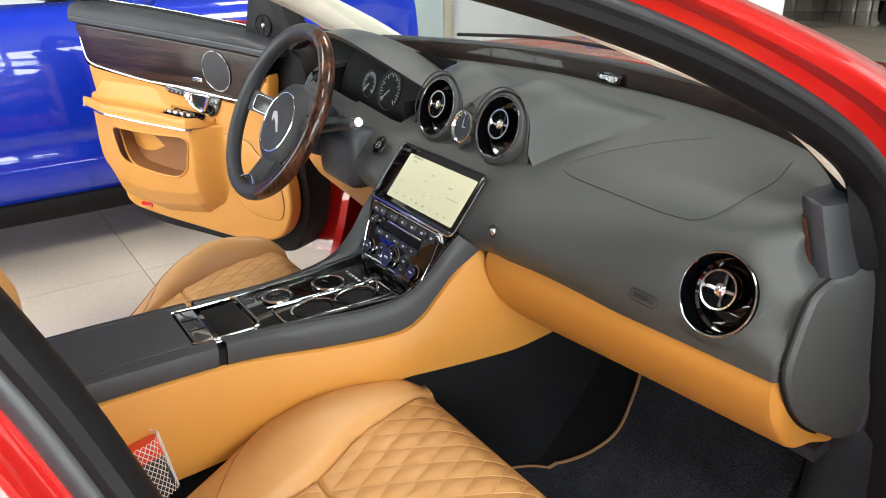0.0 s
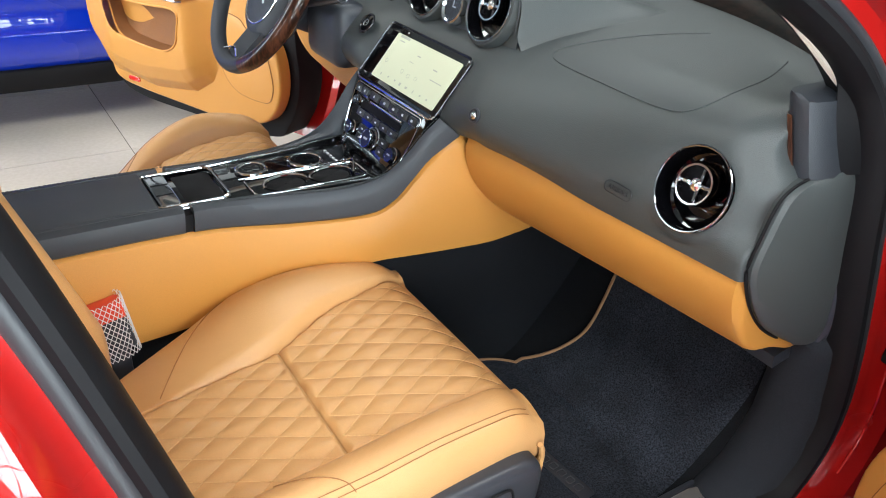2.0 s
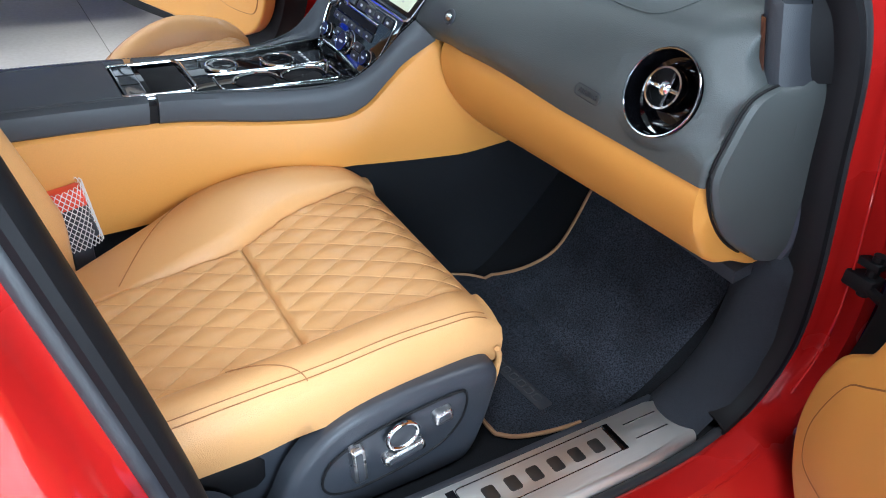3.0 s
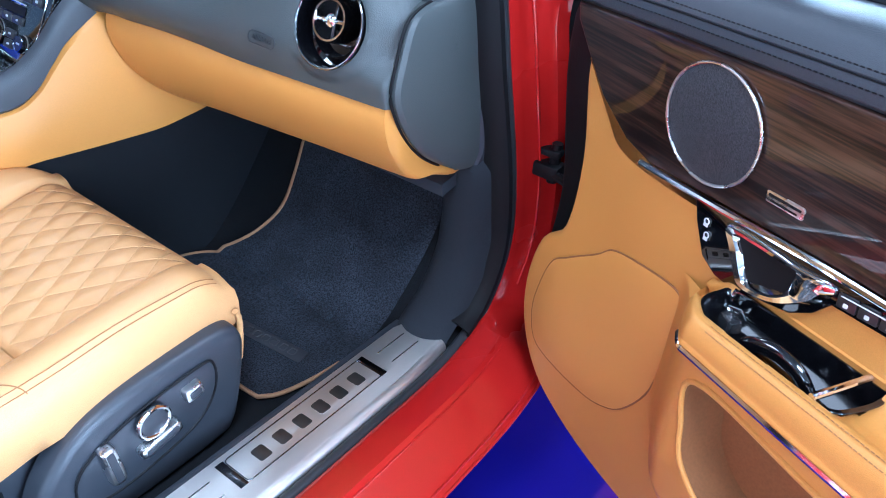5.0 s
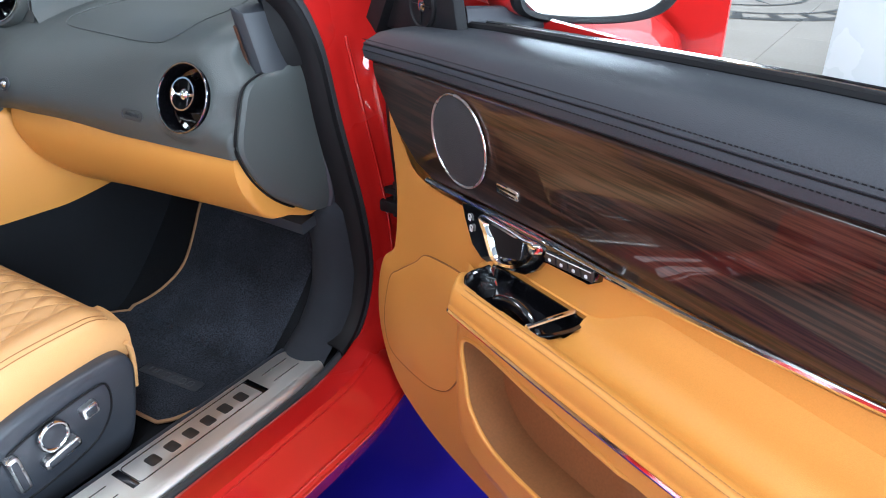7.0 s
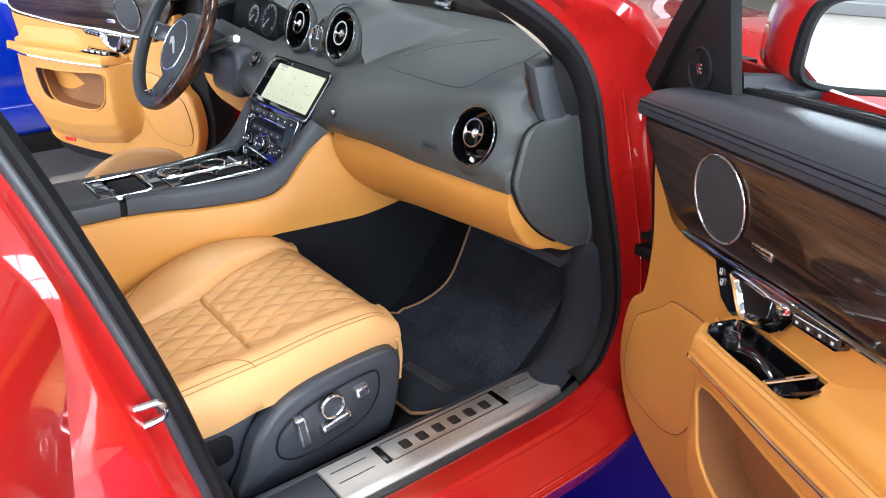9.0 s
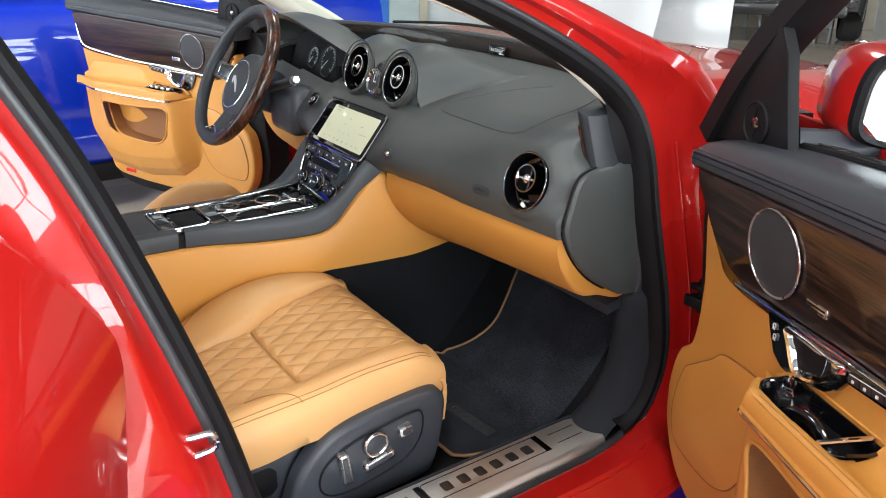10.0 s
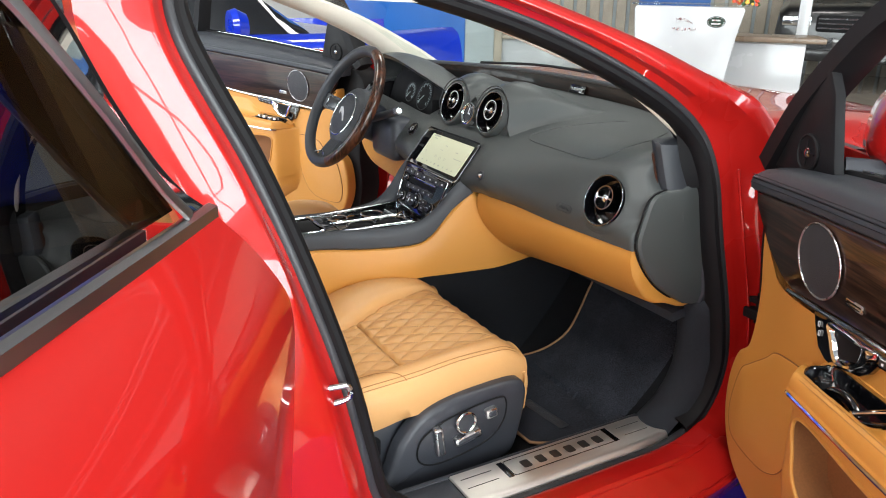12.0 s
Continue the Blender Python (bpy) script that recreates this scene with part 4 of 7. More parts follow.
for cx, r in ((-0.053, 0.029), (0.034, 0.042)):
    part("dial_rim", ring(r, 0.0014, 0.0075, 48), BLACK, clus, m=m_cl @ pose(cx, 0.005, 0))
    marks = []
    for k in range(25):
        a = radians(225 - 270 * k / 24)
        ln = 0.010 if k % 3 == 0 else 0.005
        b = box(r * 0.88 - ln, r * 0.88, -0.0008, 0.0008, 0.0068, 0.0078)
        bmesh.ops.rotate(b, cent=(0, 0, 0), matrix=Matrix.Rotation(a, 3, "Z"), verts=b.verts)
        marks.append(b)
    part("dial_scale", merge(*marks), DIAL, clus, m=m_cl @ pose(cx, 0.005, 0))
    ndl = box(0.0, r * 0.8, -0.001, 0.001, 0.008, 0.0092)
    part("needle", ndl, DIAL, clus, m=m_cl @ pose(cx, 0.005, 0, 0, 0, 222))
for k in range(4):
    part("warning_light", outline_plate(rrect(0.006, 0.004, 0.001, cx=0.015 + 0.011 * k, cy=-0.052), 0.008), DIALB, clus, m=m_cl)
# start button
m_st = basis((-0.171, 0.026, 0.884), (1, 0, 0), (0, 0.8, 1))
sb = part("start_button", ring(0.0175, 0.0020, 0.004, 36), GUN, dash, "round start button with a chrome rim", m=m_st)
part("button_cap", disc(0.016, 0.004, 30, 0.002), PIANO, sb, m=m_st)
part("button_mark", merge(ring(0.006, 0.0006, 0.0062, 20), box(-0.006, 0.006, -0.0005, 0.0005, 0.006, 0.0068)), SATIN, sb, m=m_st)


# ---- middle stack: screen and controls ----
m_s = basis((0.0, -0.010, 0.821), (1, 0, 0), (0, math.cos(radians(51)), math.sin(radians(51))))          # origin on the screen's lower edge; x right, y up the slope
stack = thing("centre_stack", "gloss black centre stack with a touchscreen and rotary controls", "car controls")
part("screen_bezel", outline_plate(rrect(0.250, 0.110, 0.010, cx=-0.002, cy=0.0425), 0.016, 0.003, m=m_s @ pose(0, 0, -0.014)), PIANO, stack, "gloss black screen surround")
part("bezel_trim", tube([(x, y, 0.0005) for x, y in rrect(0.252, 0.112, 0.011, cx=-0.002, cy=0.0425)], 0.0020, 8, closed=True), GUN, stack, m=m_s)
part("chrome_bar", tube([(-0.120, -0.0135, 0.001), (0.116, -0.0135, 0.001), (0.122, -0.011, 0.001), (0.1245, -0.005, 0.001)], 0.0020, 8), CHROME, stack, m=m_s)
SCREEN = glow("lit_screen", (0.53, 0.55, 0.40), 0.34)
scr = part("screen", outline_plate(rrect(0.200, 0.085, 0.003, cx=0.013, cy=0.0425), 0.0028, m=m_s), SCREEN, stack, "lit pale touchscreen", sharp=20)
INK = glow("screen_ink", (0.40, 0.41, 0.33), 0.22)
marks = []
for x, y, w, h in ((-0.062, 0.074, 0.016, 0.0020), (0.004, 0.064, 0.010, 0.002), (0.062, 0.056, 0.012, 0.002), (0.080, 0.040, 0.034, 0.0014), (-0.005, 0.050, 0.012, 0.0012),
                   (-0.062, 0.010, 0.003, 0.004), (-0.038, 0.011, 0.004, 0.003), (-0.016, 0.011, 0.004, 0.003), (0.002, 0.010, 0.005, 0.005), (0.022, 0.010, 0.006, 0.004), (0.044, 0.010, 0.002, 0.005), (0.066, 0.010, 0.004, 0.003), (0.086, 0.010, 0.004, 0.003)):
    marks.append(outline_plate(rrect(w, h, 0.0006, 2, x, y), 0.0031))
for x, y in ((-0.070, 0.034), (-0.014, 0.030), (0.008, 0.028), (0.030, 0.030)):
    marks.append(ring(0.0036, 0.0003, 0.0030, 18))
    bmesh.ops.translate(marks[-1], vec=(x, y, 0), verts=marks[-1].verts)
for mk in marks:
    part("screen_symbol", mk, INK, scr, m=m_s)
part("screen_header", outline_plate(rrect(0.030, 0.005, 0.001, cx=-0.060, cy=0.082), 0.0031, m=m_s), INK, scr)
part("screen_strip", outline_plate(rrect(0.029, 0.085, 0.003, cx=-0.104, cy=0.0425), 0.0028, m=m_s), PIANO, stack, "mirror-like strip beside the screen")

# control panel below the screen, steeper than it
m_c = basis((-0.006, -0.0214, 0.8062), (1, 0, 0), (0, math.cos(radians(66)), math.sin(radians(66))))
panel = [(-0.122, 0.012), (0.122, 0.012), (0.120, -0.020), (0.116, -0.070), (0.112, -0.140), (-0.112, -0.140), (-0.116, -0.070), (-0.120, -0.020)]
part("control_panel", outline_plate(panel, 0.012, 0.003, m=m_c @ pose(0, 0, -0.013)), PIANO, stack, "gloss black control panel")
outline = [(-0.105, -0.050), (-0.1075, -0.006), (-0.1055, -0.0005), (-0.100, 0.0), (0.098, 0.0), (0.1040, -0.001), (0.1060, -0.006), (0.104, -0.040), (0.094, -0.092), (0.088, -0.101), (0.078, -0.104), (-0.078, -0.104), (-0.088, -0.101), (-0.094, -0.092)]
part("panel_trim", tube([(x, y, 0.0) for x, y in outline], 0.0011, 8, closed=True), CHROME, stack, "thin chrome line round the controls", m=m_c)
BTN = mat("button_black", (0.020, 0.020, 0.022), 0.3, var=0.05, coat=0.3)
MARK = mat("white_marks", (0.62, 0.64, 0.66), 0.5, var=0.02)


def key(cx, cy, w, h, mw=0.0055, mh=0.0032):
    b = part("button", outline_plate(rrect(w, h, 0.0018, cx=cx, cy=cy), 0.0035, 0.001, m=m_c @ pose(0, 0, -0.001)), BTN, stack)
    part("button_mark", outline_plate(rrect(mw, mh, 0.0008, cx=cx, cy=cy), 0.0030, m=m_c), MARK, b)


for bx, mw in ((-0.093, 0.003), (-0.072, 0.003), (-0.038, 0.004), (-0.002, 0.006), (0.028, 0.006), (0.058, 0.005), (0.087, 0.006)):
    key(bx, -0.0105, 0.0285 if abs(bx) < 0.07 else 0.020, 0.0130, mw, 0.004)
part("slot_bar", outline_plate(rrect(0.108, 0.0035, 0.0015, cx=0.008, cy=-0.0215), 0.0022, 0.0008, m=m_c), CHROME, stack, "chrome strip over the disc slot")
part("disc_slot", outline_plate(rrect(0.130, 0.0120, 0.002, cx=-0.004, cy=-0.0310), 0.0006, m=m_c), SEAL, stack, "narrow disc slot")
for bx in (-0.060, -0.033, -0.006, 0.021, 0.048):
    key(bx, -0.0460, 0.0255, 0.0115, 0.005, 0.003)
part("slot_bar", outline_plate(rrect(0.134, 0.0014, 0.0005, cx=-0.006, cy=-0.0388), 0.0022, m=m_c), GUN, stack)


def knob(cx, cy, r, parent):
    m = m_c @ pose(cx, cy, -0.001)
    h = 0.35 + r * 40
    k = part("rotary_knob", revolve([(r * 1.14, 0.0), (r * 1.14, 0.003), (r, 0.004), (r * 0.97, 0.012 * h), (r * 0.93, 0.0138 * h), (r * 0.86, 0.0138 * h), (r * 0.83, 0.0126 * h)], 40), DARKCHROME, parent, "chrome rimmed rotary knob", m=m)
    part("knob_face", disc(r * 0.85, 0.0128 * h, 30), BTN, k, m=m)
    part("knob_mark", outline_plate(rrect(r * 0.7, r * 0.22, r * 0.05), 0.0133 * h, m=m), MARK, k)
    part("knob_grip", merge(*[tube([(r * 0.99 * math.cos(a), r * 0.99 * math.sin(a), 0.0050), (r * 0.970 * math.cos(a), r * 0.970 * math.sin(a), 0.0118 * h)], 0.0006, 4) for a in (2 * math.pi * j / 28 for j in range(28))]), GUN, k, m=m)
    return k


knob(-0.084, -0.0300, 0.0080, stack)
knob(-0.002, -0.0750, 0.0165, stack)
knob(-0.072, -0.0770, 0.0120, stack)
knob(0.073, -0.0750, 0.0120, stack)
part("fan_arc", tube([(-0.002 + 0.0215 * math.cos(a), -0.075 + 0.0215 * math.sin(a), 0.0) for a in np.linspace(0.3, 2.9, 24)], 0.0008, 6), SATIN, stack, m=m_c)
for cx, cy in ((-0.037, -0.068), (-0.037, -0.083), (0.036, -0.068), (0.036, -0.083)):
    key(cx, cy, 0.024, 0.0125, 0.006, 0.0028)

# ---- centre console ----
console = thing("centre_console", "centre console with black leather top, gloss black deck and tan sides", "console")
# (y, z) of the leather edge
LIP = [(-1.00, 0.722), (-0.60, 0.724), (-0.385, 0.722), (-0.25, 0.716), (-0.16, 0.716), (-0.105, 0.728), (-0.066, 0.758), (-0.036, 0.794), (-0.010, 0.826)]


def side_x(y):
    return 0.084 + 0.085 * smooth(y, -0.36, 0.17)


TAN_TOP = [(-1.0, 0.686), (-0.60, 0.688), (-0.388, 0.686), (-0.235, 0.671), (-0.125, 0.671), (-0.082, 0.689), (-0.050, 0.727), (-0.026, 0.755), (0.020, 0.789)]
lip_up = spline([(a, b, 0) for a, b in LIP[:-1] + [(-0.012, 0.818)]], 110)[:, :2]
lip_low = spline([(a, b, 0) for a, b in TAN_TOP], 110)[:, :2]
for sx in (-1, 1):
    for nm, keep in (("side_bolster", [k for k in range(110) if lip_up[k][0] > -0.3840]), ("arm_edge", [k for k in range(110) if lip_up[k][0] < -0.3870])):
        rows = []
        for k in keep:
            (ty, tz), (by, bz) = lip_up[k], lip_low[k]
            xt, xb = side_x(ty) * 0.96, side_x(by) * 0.97
            fall = smooth(ty, -0.14, -0.07)
            rows.append([(sx * x, y, z) for x, y, z in ((xt - 0.018 - 0.006 * fall, ty + 0.024 * fall, tz - 0.030 - 0.02 * fall), (xt - 0.018 - 0.006 * fall, ty + 0.024 * fall, tz - 0.003 - 0.012 * fall), (xt - 0.014 - 0.002 * fall, ty + 0.014 * fall, tz + 0.001 - 0.005 * fall), (xt - 0.005, ty, tz + 0.0005), (xt + 0.0015, ty * 0.88 + by * 0.12, tz * 0.88 + bz * 0.12),
                                                        (xt * 0.6 + xb * 0.4 + 0.004, ty * 0.6 + by * 0.4, tz * 0.6 + bz * 0.4), (xb + 0.004, by * 0.9 + ty * 0.1, bz * 0.9 + tz * 0.1), (xb - 0.002, by, bz - 0.001), (xb - 0.010, by, bz))])
        part(nm, grid(rows, closed_v=True, cap=True), BLACK, console, "padded black leather edge")
    part("edge_stitching", stitches([(sx * (side_x(y) * 0.96 - 0.008), y, z + 0.0016) for y, z in lip_up]), THREAD, console)
# armrest lid
part("armrest_lid", box(-0.066, 0.066, -1.0, -0.4165, 0.690, 0.7248, 0.004, 3), BLACK, console, "black leather armrest lid")
for sx in (-1, 1):
    rows = []
    low = spline([(y, float(np.interp(y, [-1.0, -0.5, -0.377, -0.24, -0.105, 0.079, 0.182], [0.52, 0.528, 0.536, 0.562, 0.592, 0.599, 0.614])), 0) for y in (-1.0, -0.6, -0.388, -0.245, -0.150, -0.108, -0.066, -0.030, 0.030, 0.080, 0.130, 0.182)], 80)[:, :2]
    tops = spline([(a, b, 0) for a, b in TAN_TOP] + [(0.075, 0.728, 0), (0.13, 0.670, 0), (0.182, 0.618, 0)], 80)[:, :2]
    for k in range(80):
        ty, tz = tops[k]
        by, bz = low[k]
        row = []
        for f in np.linspace(-0.06, 1, 34):
            y, z = ty + (by - ty) * f, tz + (bz - tz) * f
            x = side_x(y) + 0.006 * math.sin(math.pi * max(0, f)) + 0.006 * f - 0.012 * (1 - smooth(f, -0.035, 0.03))
            row.append((sx * x, y, z))
        rows.append(row)
    part("side_panel", thicken(grid(rows), 0.008), TAN_TRIM, console, "smooth tan console side")
part("core", box(-0.055, 0.055, -1.0, -0.06, 0.36, 0.685), PLASTIC, console)
# gloss deck with chrome frame
deck = [(-0.062, -0.395), (0.062, -0.395), (0.066, -0.30), (0.078, -0.18), (0.096, -0.052), (-0.096, -0.052), (-0.078, -0.18), (-0.066, -0.30)]
part("seam_filler", box(-0.079, 0.079, -0.400, -0.372, 0.60, 0.712), SEAL, console)
part("deck", outline_plate(deck, 0.010, 0.002, m=pose(0, 0, 0.704)), PIANO, console, "gloss black console deck")
part("deck_frame", tube([(x, y, 0.7155) for x, y in deck], 0.003, 8, closed=True), DARKCHROME, console, "dark chrome deck frame")
tray = part("tray", box(-0.050, 0.050, -0.375, -0.318, 0.690, 0.7155, 0.004), SEAL, console, "dark open tray")
part("tray_edge", tube([(x, y, 0.7185) for x, y in rrect(0.116, 0.106, 0.014, cy=-0.3665)], 0.0030, 8, closed=True), CHROME, console)
part("chrome_plate", outline_plate(rrect(0.108, 0.030, 0.006, cy=-0.398), 0.006, 0.002, m=pose(0, 0, 0.7145)), DARKCHROME, console, "brushed chrome switch plate")
for k in range(3):
    part("plate_line", box(-0.052 + 0.035 * k, -0.0505 + 0.035 * k, -0.411, -0.385, 0.7205, 0.7212), SEAL, console)
for nm, cx, cy, r, ry in (("rotary_selector", -0.022, -0.165, 0.026, 1.0), ("ring_pad", -0.024, -0.255, 0.023, 1.0)):
    a = part(nm, ring(r, 0.0030, 0.7165, 40), CHROME, console, "chrome ringed rotary selector", m=pose(cx, cy, 0))
    part("selector_top", revolve([(r * 0.98, 0.710), (r * 0.95, 0.7175), (r * 0.8, 0.7185), (r * 0.5, 0.7175), (0.001, 0.717)], 36), PIANO, a, m=pose(cx, cy, 0))
for k in range(5):
    part("gear_mark", outline_plate(rrect(0.006, 0.004, 0.001, cx=-0.048 + 0.011 * k, cy=-0.118), 0.0006, m=pose(0, 0, 0.7145)), MARK, console)
for k in range(3):
    part("deck_switch", outline_plate(rrect(0.012, 0.026, 0.002, cx=-0.046 + 0.0, cy=-0.300 + 0.0 + 0.03 * k), 0.004, 0.001, m=pose(0, 0, 0.714)), BTN, console)
# cup holder with its chrome rims
for cy in (-0.225, -0.150):
    part("cup_rim", tube([(0.044 + 0.024 * math.cos(a), cy + 0.034 * math.sin(a), 0.7175 + 0.002 * math.sin(a)) for a in np.linspace(math.pi * 0.45, math.pi * 1.55, 26)], [0.0010 + 0.0026 * math.sin(math.pi * k / 25) for k in range(26)], 8, flat=0.6), CHROME, console, "chrome cup holder rim")
    part("cup_well", revolve([(0.027, 0.716), (0.026, 0.713), (0.024, 0.7145), (0.001, 0.7142)], 30), SEAL, console, m=Matrix.Translation((0.044, cy, 0)) @ Matrix.Diagonal((0.95, 1.2, 1, 1)) )
part("cup_tray_frame", tube([(x + 0.02 * (y + 0.19), y, 0.7158) for x, y in rrect(0.060, 0.185, 0.012, cx=0.040, cy=-0.188)], 0.0014, 8, closed=True), CHROME, console, "thin chrome frame of the cup tray")
part("deck_rail", tube([(0.004, -0.285, 0.7160), (0.004, -0.10, 0.7160)], 0.0012, 8), DARKCHROME, console)
part("deck_rail", tube([(0.064, -0.29, 0.7155), (0.082, -0.10, 0.7155)], 0.0013, 8), DARKCHROME, console)
part("grab_bar", tube(spline([(0.012, -0.115, 0.717), (0.03, -0.105, 0.728), (0.055, -0.115, 0.717)], 14), 0.0024, 8), DARKCHROME, console)

# ---- steering wheel ----
sw = thing("steering_wheel", "leather and veneer steering wheel with a round airbag hub", "steering wheel")
COL = Vector((0, -0.871, 0.491)).normalized()
m_w = basis((-0.4225, -0.064, 0.913), (1, 0, 0), COL.cross(Vector((1, 0, 0))))
R_W = 0.1715


def rim_piece(a0, a1, n):
    pts = [(R_W * math.cos(a), R_W * math.sin(a), 0.006) for a in np.linspace(radians(a0), radians(a1), n)]
    return tube(pts, 0.0160, 16, up=(0, 0, 1))


part("rim_wood", rim_piece(-66, 74, 40), WOOD_WHEEL, sw, "dark lacquered veneer rim section", m=m_w @ Matrix.Identity(4))
part("rim_leather", rim_piece(118, 242, 40), BLACK, sw, "black leather rim section", m=m_w)
part("rim_leather", rim_piece(74, 118, 20), BLACK, sw, "black leather rim", m=m_w)
part("rim_leather", rim_piece(242, 294, 20), BLACK, sw, "black leather rim", m=m_w)
m_h = m_w @ pose(-0.010, -0.020, -0.034) @ Matrix.Diagonal((1.26, 1.26, 1.0, 1))
part("hub", revolve([(0.001, 0.030), (0.035, 0.029), (0.058, 0.024), (0.070, 0.012), (0.074, -0.010), (0.066, -0.03)], 48), BLACK, sw, "round black airbag hub", m=m_h)
part("hub_ring", ring(0.050, 0.0016, 0.0265, 48), CHROME, sw, m=m_h)
part("hub_mark", outline_plate([(-0.020, 0.014), (-0.010, 0.016), (0.004, 0.006), (0.020, -0.014), (0.016, -0.016), (0.002, -0.003), (-0.012, 0.006), (-0.014, -0.002), (-0.019, 0.004)], 0.002, m=m_h @ pose(0, 0, 0.0285)), MARK, sw, "small silver emblem")
for a0, nm in ((0, "spoke"), (180, "spoke"), (270, "spoke")):
    w = 0.024 if a0 != 270 else 0.036
    wide = 0.25 if a0 != 270 else -0.20
    b = grid([[(0.055 + 0.108 * f, -w * (1 - wide * math.sin(math.pi * f)), -0.056 + 0.042 * f), (0.055 + 0.108 * f, -w * 0.9, -0.028 + 0.032 * f), (0.055 + 0.108 * f, w * 0.9, -0.028 + 0.032 * f), (0.055 + 0.108 * f, w * (1 - wide * math.sin(math.pi * f)), -0.056 + 0.042 * f)] for f in np.linspace(0, 1, 8)], closed_v=True, cap=True)
    sp = part(nm, b, BLACK, sw, m=m_w @ pose(0, 0, 0, 0, 0, a0))
    lean = pose(0.055, 0, -0.0275, 0, -16.5, 0)
    if a0 != 270:
        part("spoke_trim", tube([(x, y, 0.001) for x, y in rrect(0.066, 0.034, 0.010, cx=0.055)], 0.0011, 6, closed=True), DARKCHROME, sp, m=m_w @ pose(0, 0, 0, 0, 0, a0) @ lean)
        part("spoke_button", outline_plate(rrect(0.052, 0.028, 0.006, cx=0.055), 0.004, 0.0015, m=m_w @ pose(0, 0, 0, 0, 0, a0) @ lean), BTN, sp)
    else:
        part("spoke_trim", tube(spline([(0.152, -0.036, 0.010), (0.140, 0.0, 0.006), (0.152, 0.036, 0.010)], 16), 0.0024, 6), CHROME, sp, m=m_w @ pose(0, 0, 0, 0, 0, a0))
part("column", revolve([(0.060, -0.065), (0.056, -0.08), (0.050, -0.13), (0.056, -0.18)], 32), PLASTIC, sw, "black steering column cover", m=m_w)
part("stalk", tube([(-0.36, -0.01, 0.885), (-0.25, -0.015, 0.915), (-0.185, -0.017, 0.932)], [0.010, 0.011, 0.0115], 12), PLASTIC, sw, "black control stalk")
part("stalk_end", tube([(-0.188, -0.017, 0.931), (-0.168, -0.018, 0.937)], 0.0082, 16), SATIN, sw, "silver stalk end")
part("stalk", tube([(-0.055, 0.0, -0.09), (-0.165, 0.03, -0.085)], 0.011, 12), PLASTIC, sw, m=m_w)
part("lower_shroud", box(-0.375, -0.225, -0.01, 0.06, 0.785, 0.905, 0.022, 3), PLASTIC, sw, "black column shroud")


# ---- seats ----
QW, QL = 0.0405, 0.066        # width and length of one quilted diamond
FRONT_TO_BACK = [0.0, -0.14, -0.237, -0.34, -0.46]


def at_y(y, vals):
    """Value at y on a smooth curve through the five stations."""
    st = [-v for v in FRONT_TO_BACK]
    q = min(max(-y, st[0]), st[-1])
    k = min(len(st) - 2, max(0, sum(1 for v in st if v <= q) - 1))
    h = st[k + 1] - st[k]
    f = (q - st[k]) / h
    slope = [(vals[min(i + 1, 4)] - vals[max(i - 1, 0)]) / (st[min(i + 1, 4)] - st[max(i - 1, 0)]) for i in (k, k + 1)]
    return (2 * f ** 3 - 3 * f ** 2 + 1) * vals[k] + (f ** 3 - 2 * f ** 2 + f) * h * slope[0] + (3 * f ** 2 - 2 * f ** 3) * vals[k + 1] + (f ** 3 - f ** 2) * h * slope[1]


def quilt_in(y):
    """Edge of the quilted pad on the console side."""
    return at_y(y, [-0.172, -0.138, -0.094, -0.080, -0.066])


def quilt_out(y):
    """Edge of the quilted pad on the door side."""
    return at_y(y, [0.128, 0.131, 0.134, 0.138, 0.142])


def edge_in(y):
    return at_y(y, [-0.222, -0.240, -0.240, -0.205, -0.165])


def edge_out(y):
    return at_y(y, [0.184, 0.192, 0.196, 0.198, 0.200])


OUT_CREST = [0.006, 0.018, 0.022, 0.026, 0.03]
CUSHION_Z = [0.580, 0.573, 0.562, 0.555, 0.545]


def cushion_z(x, y):
    """Upper face of the cushion; x from its middle line towards the door, y from its front edge backwards (negative)."""
    z = at_y(y, CUSHION_Z)
    q0, q1, e0, e1 = quilt_in(y), quilt_out(y), edge_in(y), edge_out(y)
    if x < q0:
        f = (q0 - x) / (q0 - e0)
        z += at_y(y, [0.010, 0.040, 0.042, 0.012, -0.020]) * math.sin(math.pi * min(1.0, 0.12 + f * 0.66)) - 0.012 * f * f
    elif x > q1:
        f = (x - q1) / (e1 - q1)
        z += at_y(y, OUT_CREST) * math.sin(math.pi * min(1.0, 0.10 + f * 0.62)) - 0.010 * f * f
    return z - 0.020 * max(0.0, (y + 0.05) / 0.05) ** 2


def quilt(x, y):
    """Height of the padded diamonds."""
    a = x / QW + y / QL
    b = x / QW - y / QL
    da = abs(a - round(a)) * 2
    db = abs(b - round(b)) * 2
    return 0.0034 * (1 - (1 - da) ** 2.2) * (1 - (1 - db) ** 2.2)


SEAM_Y = -0.237


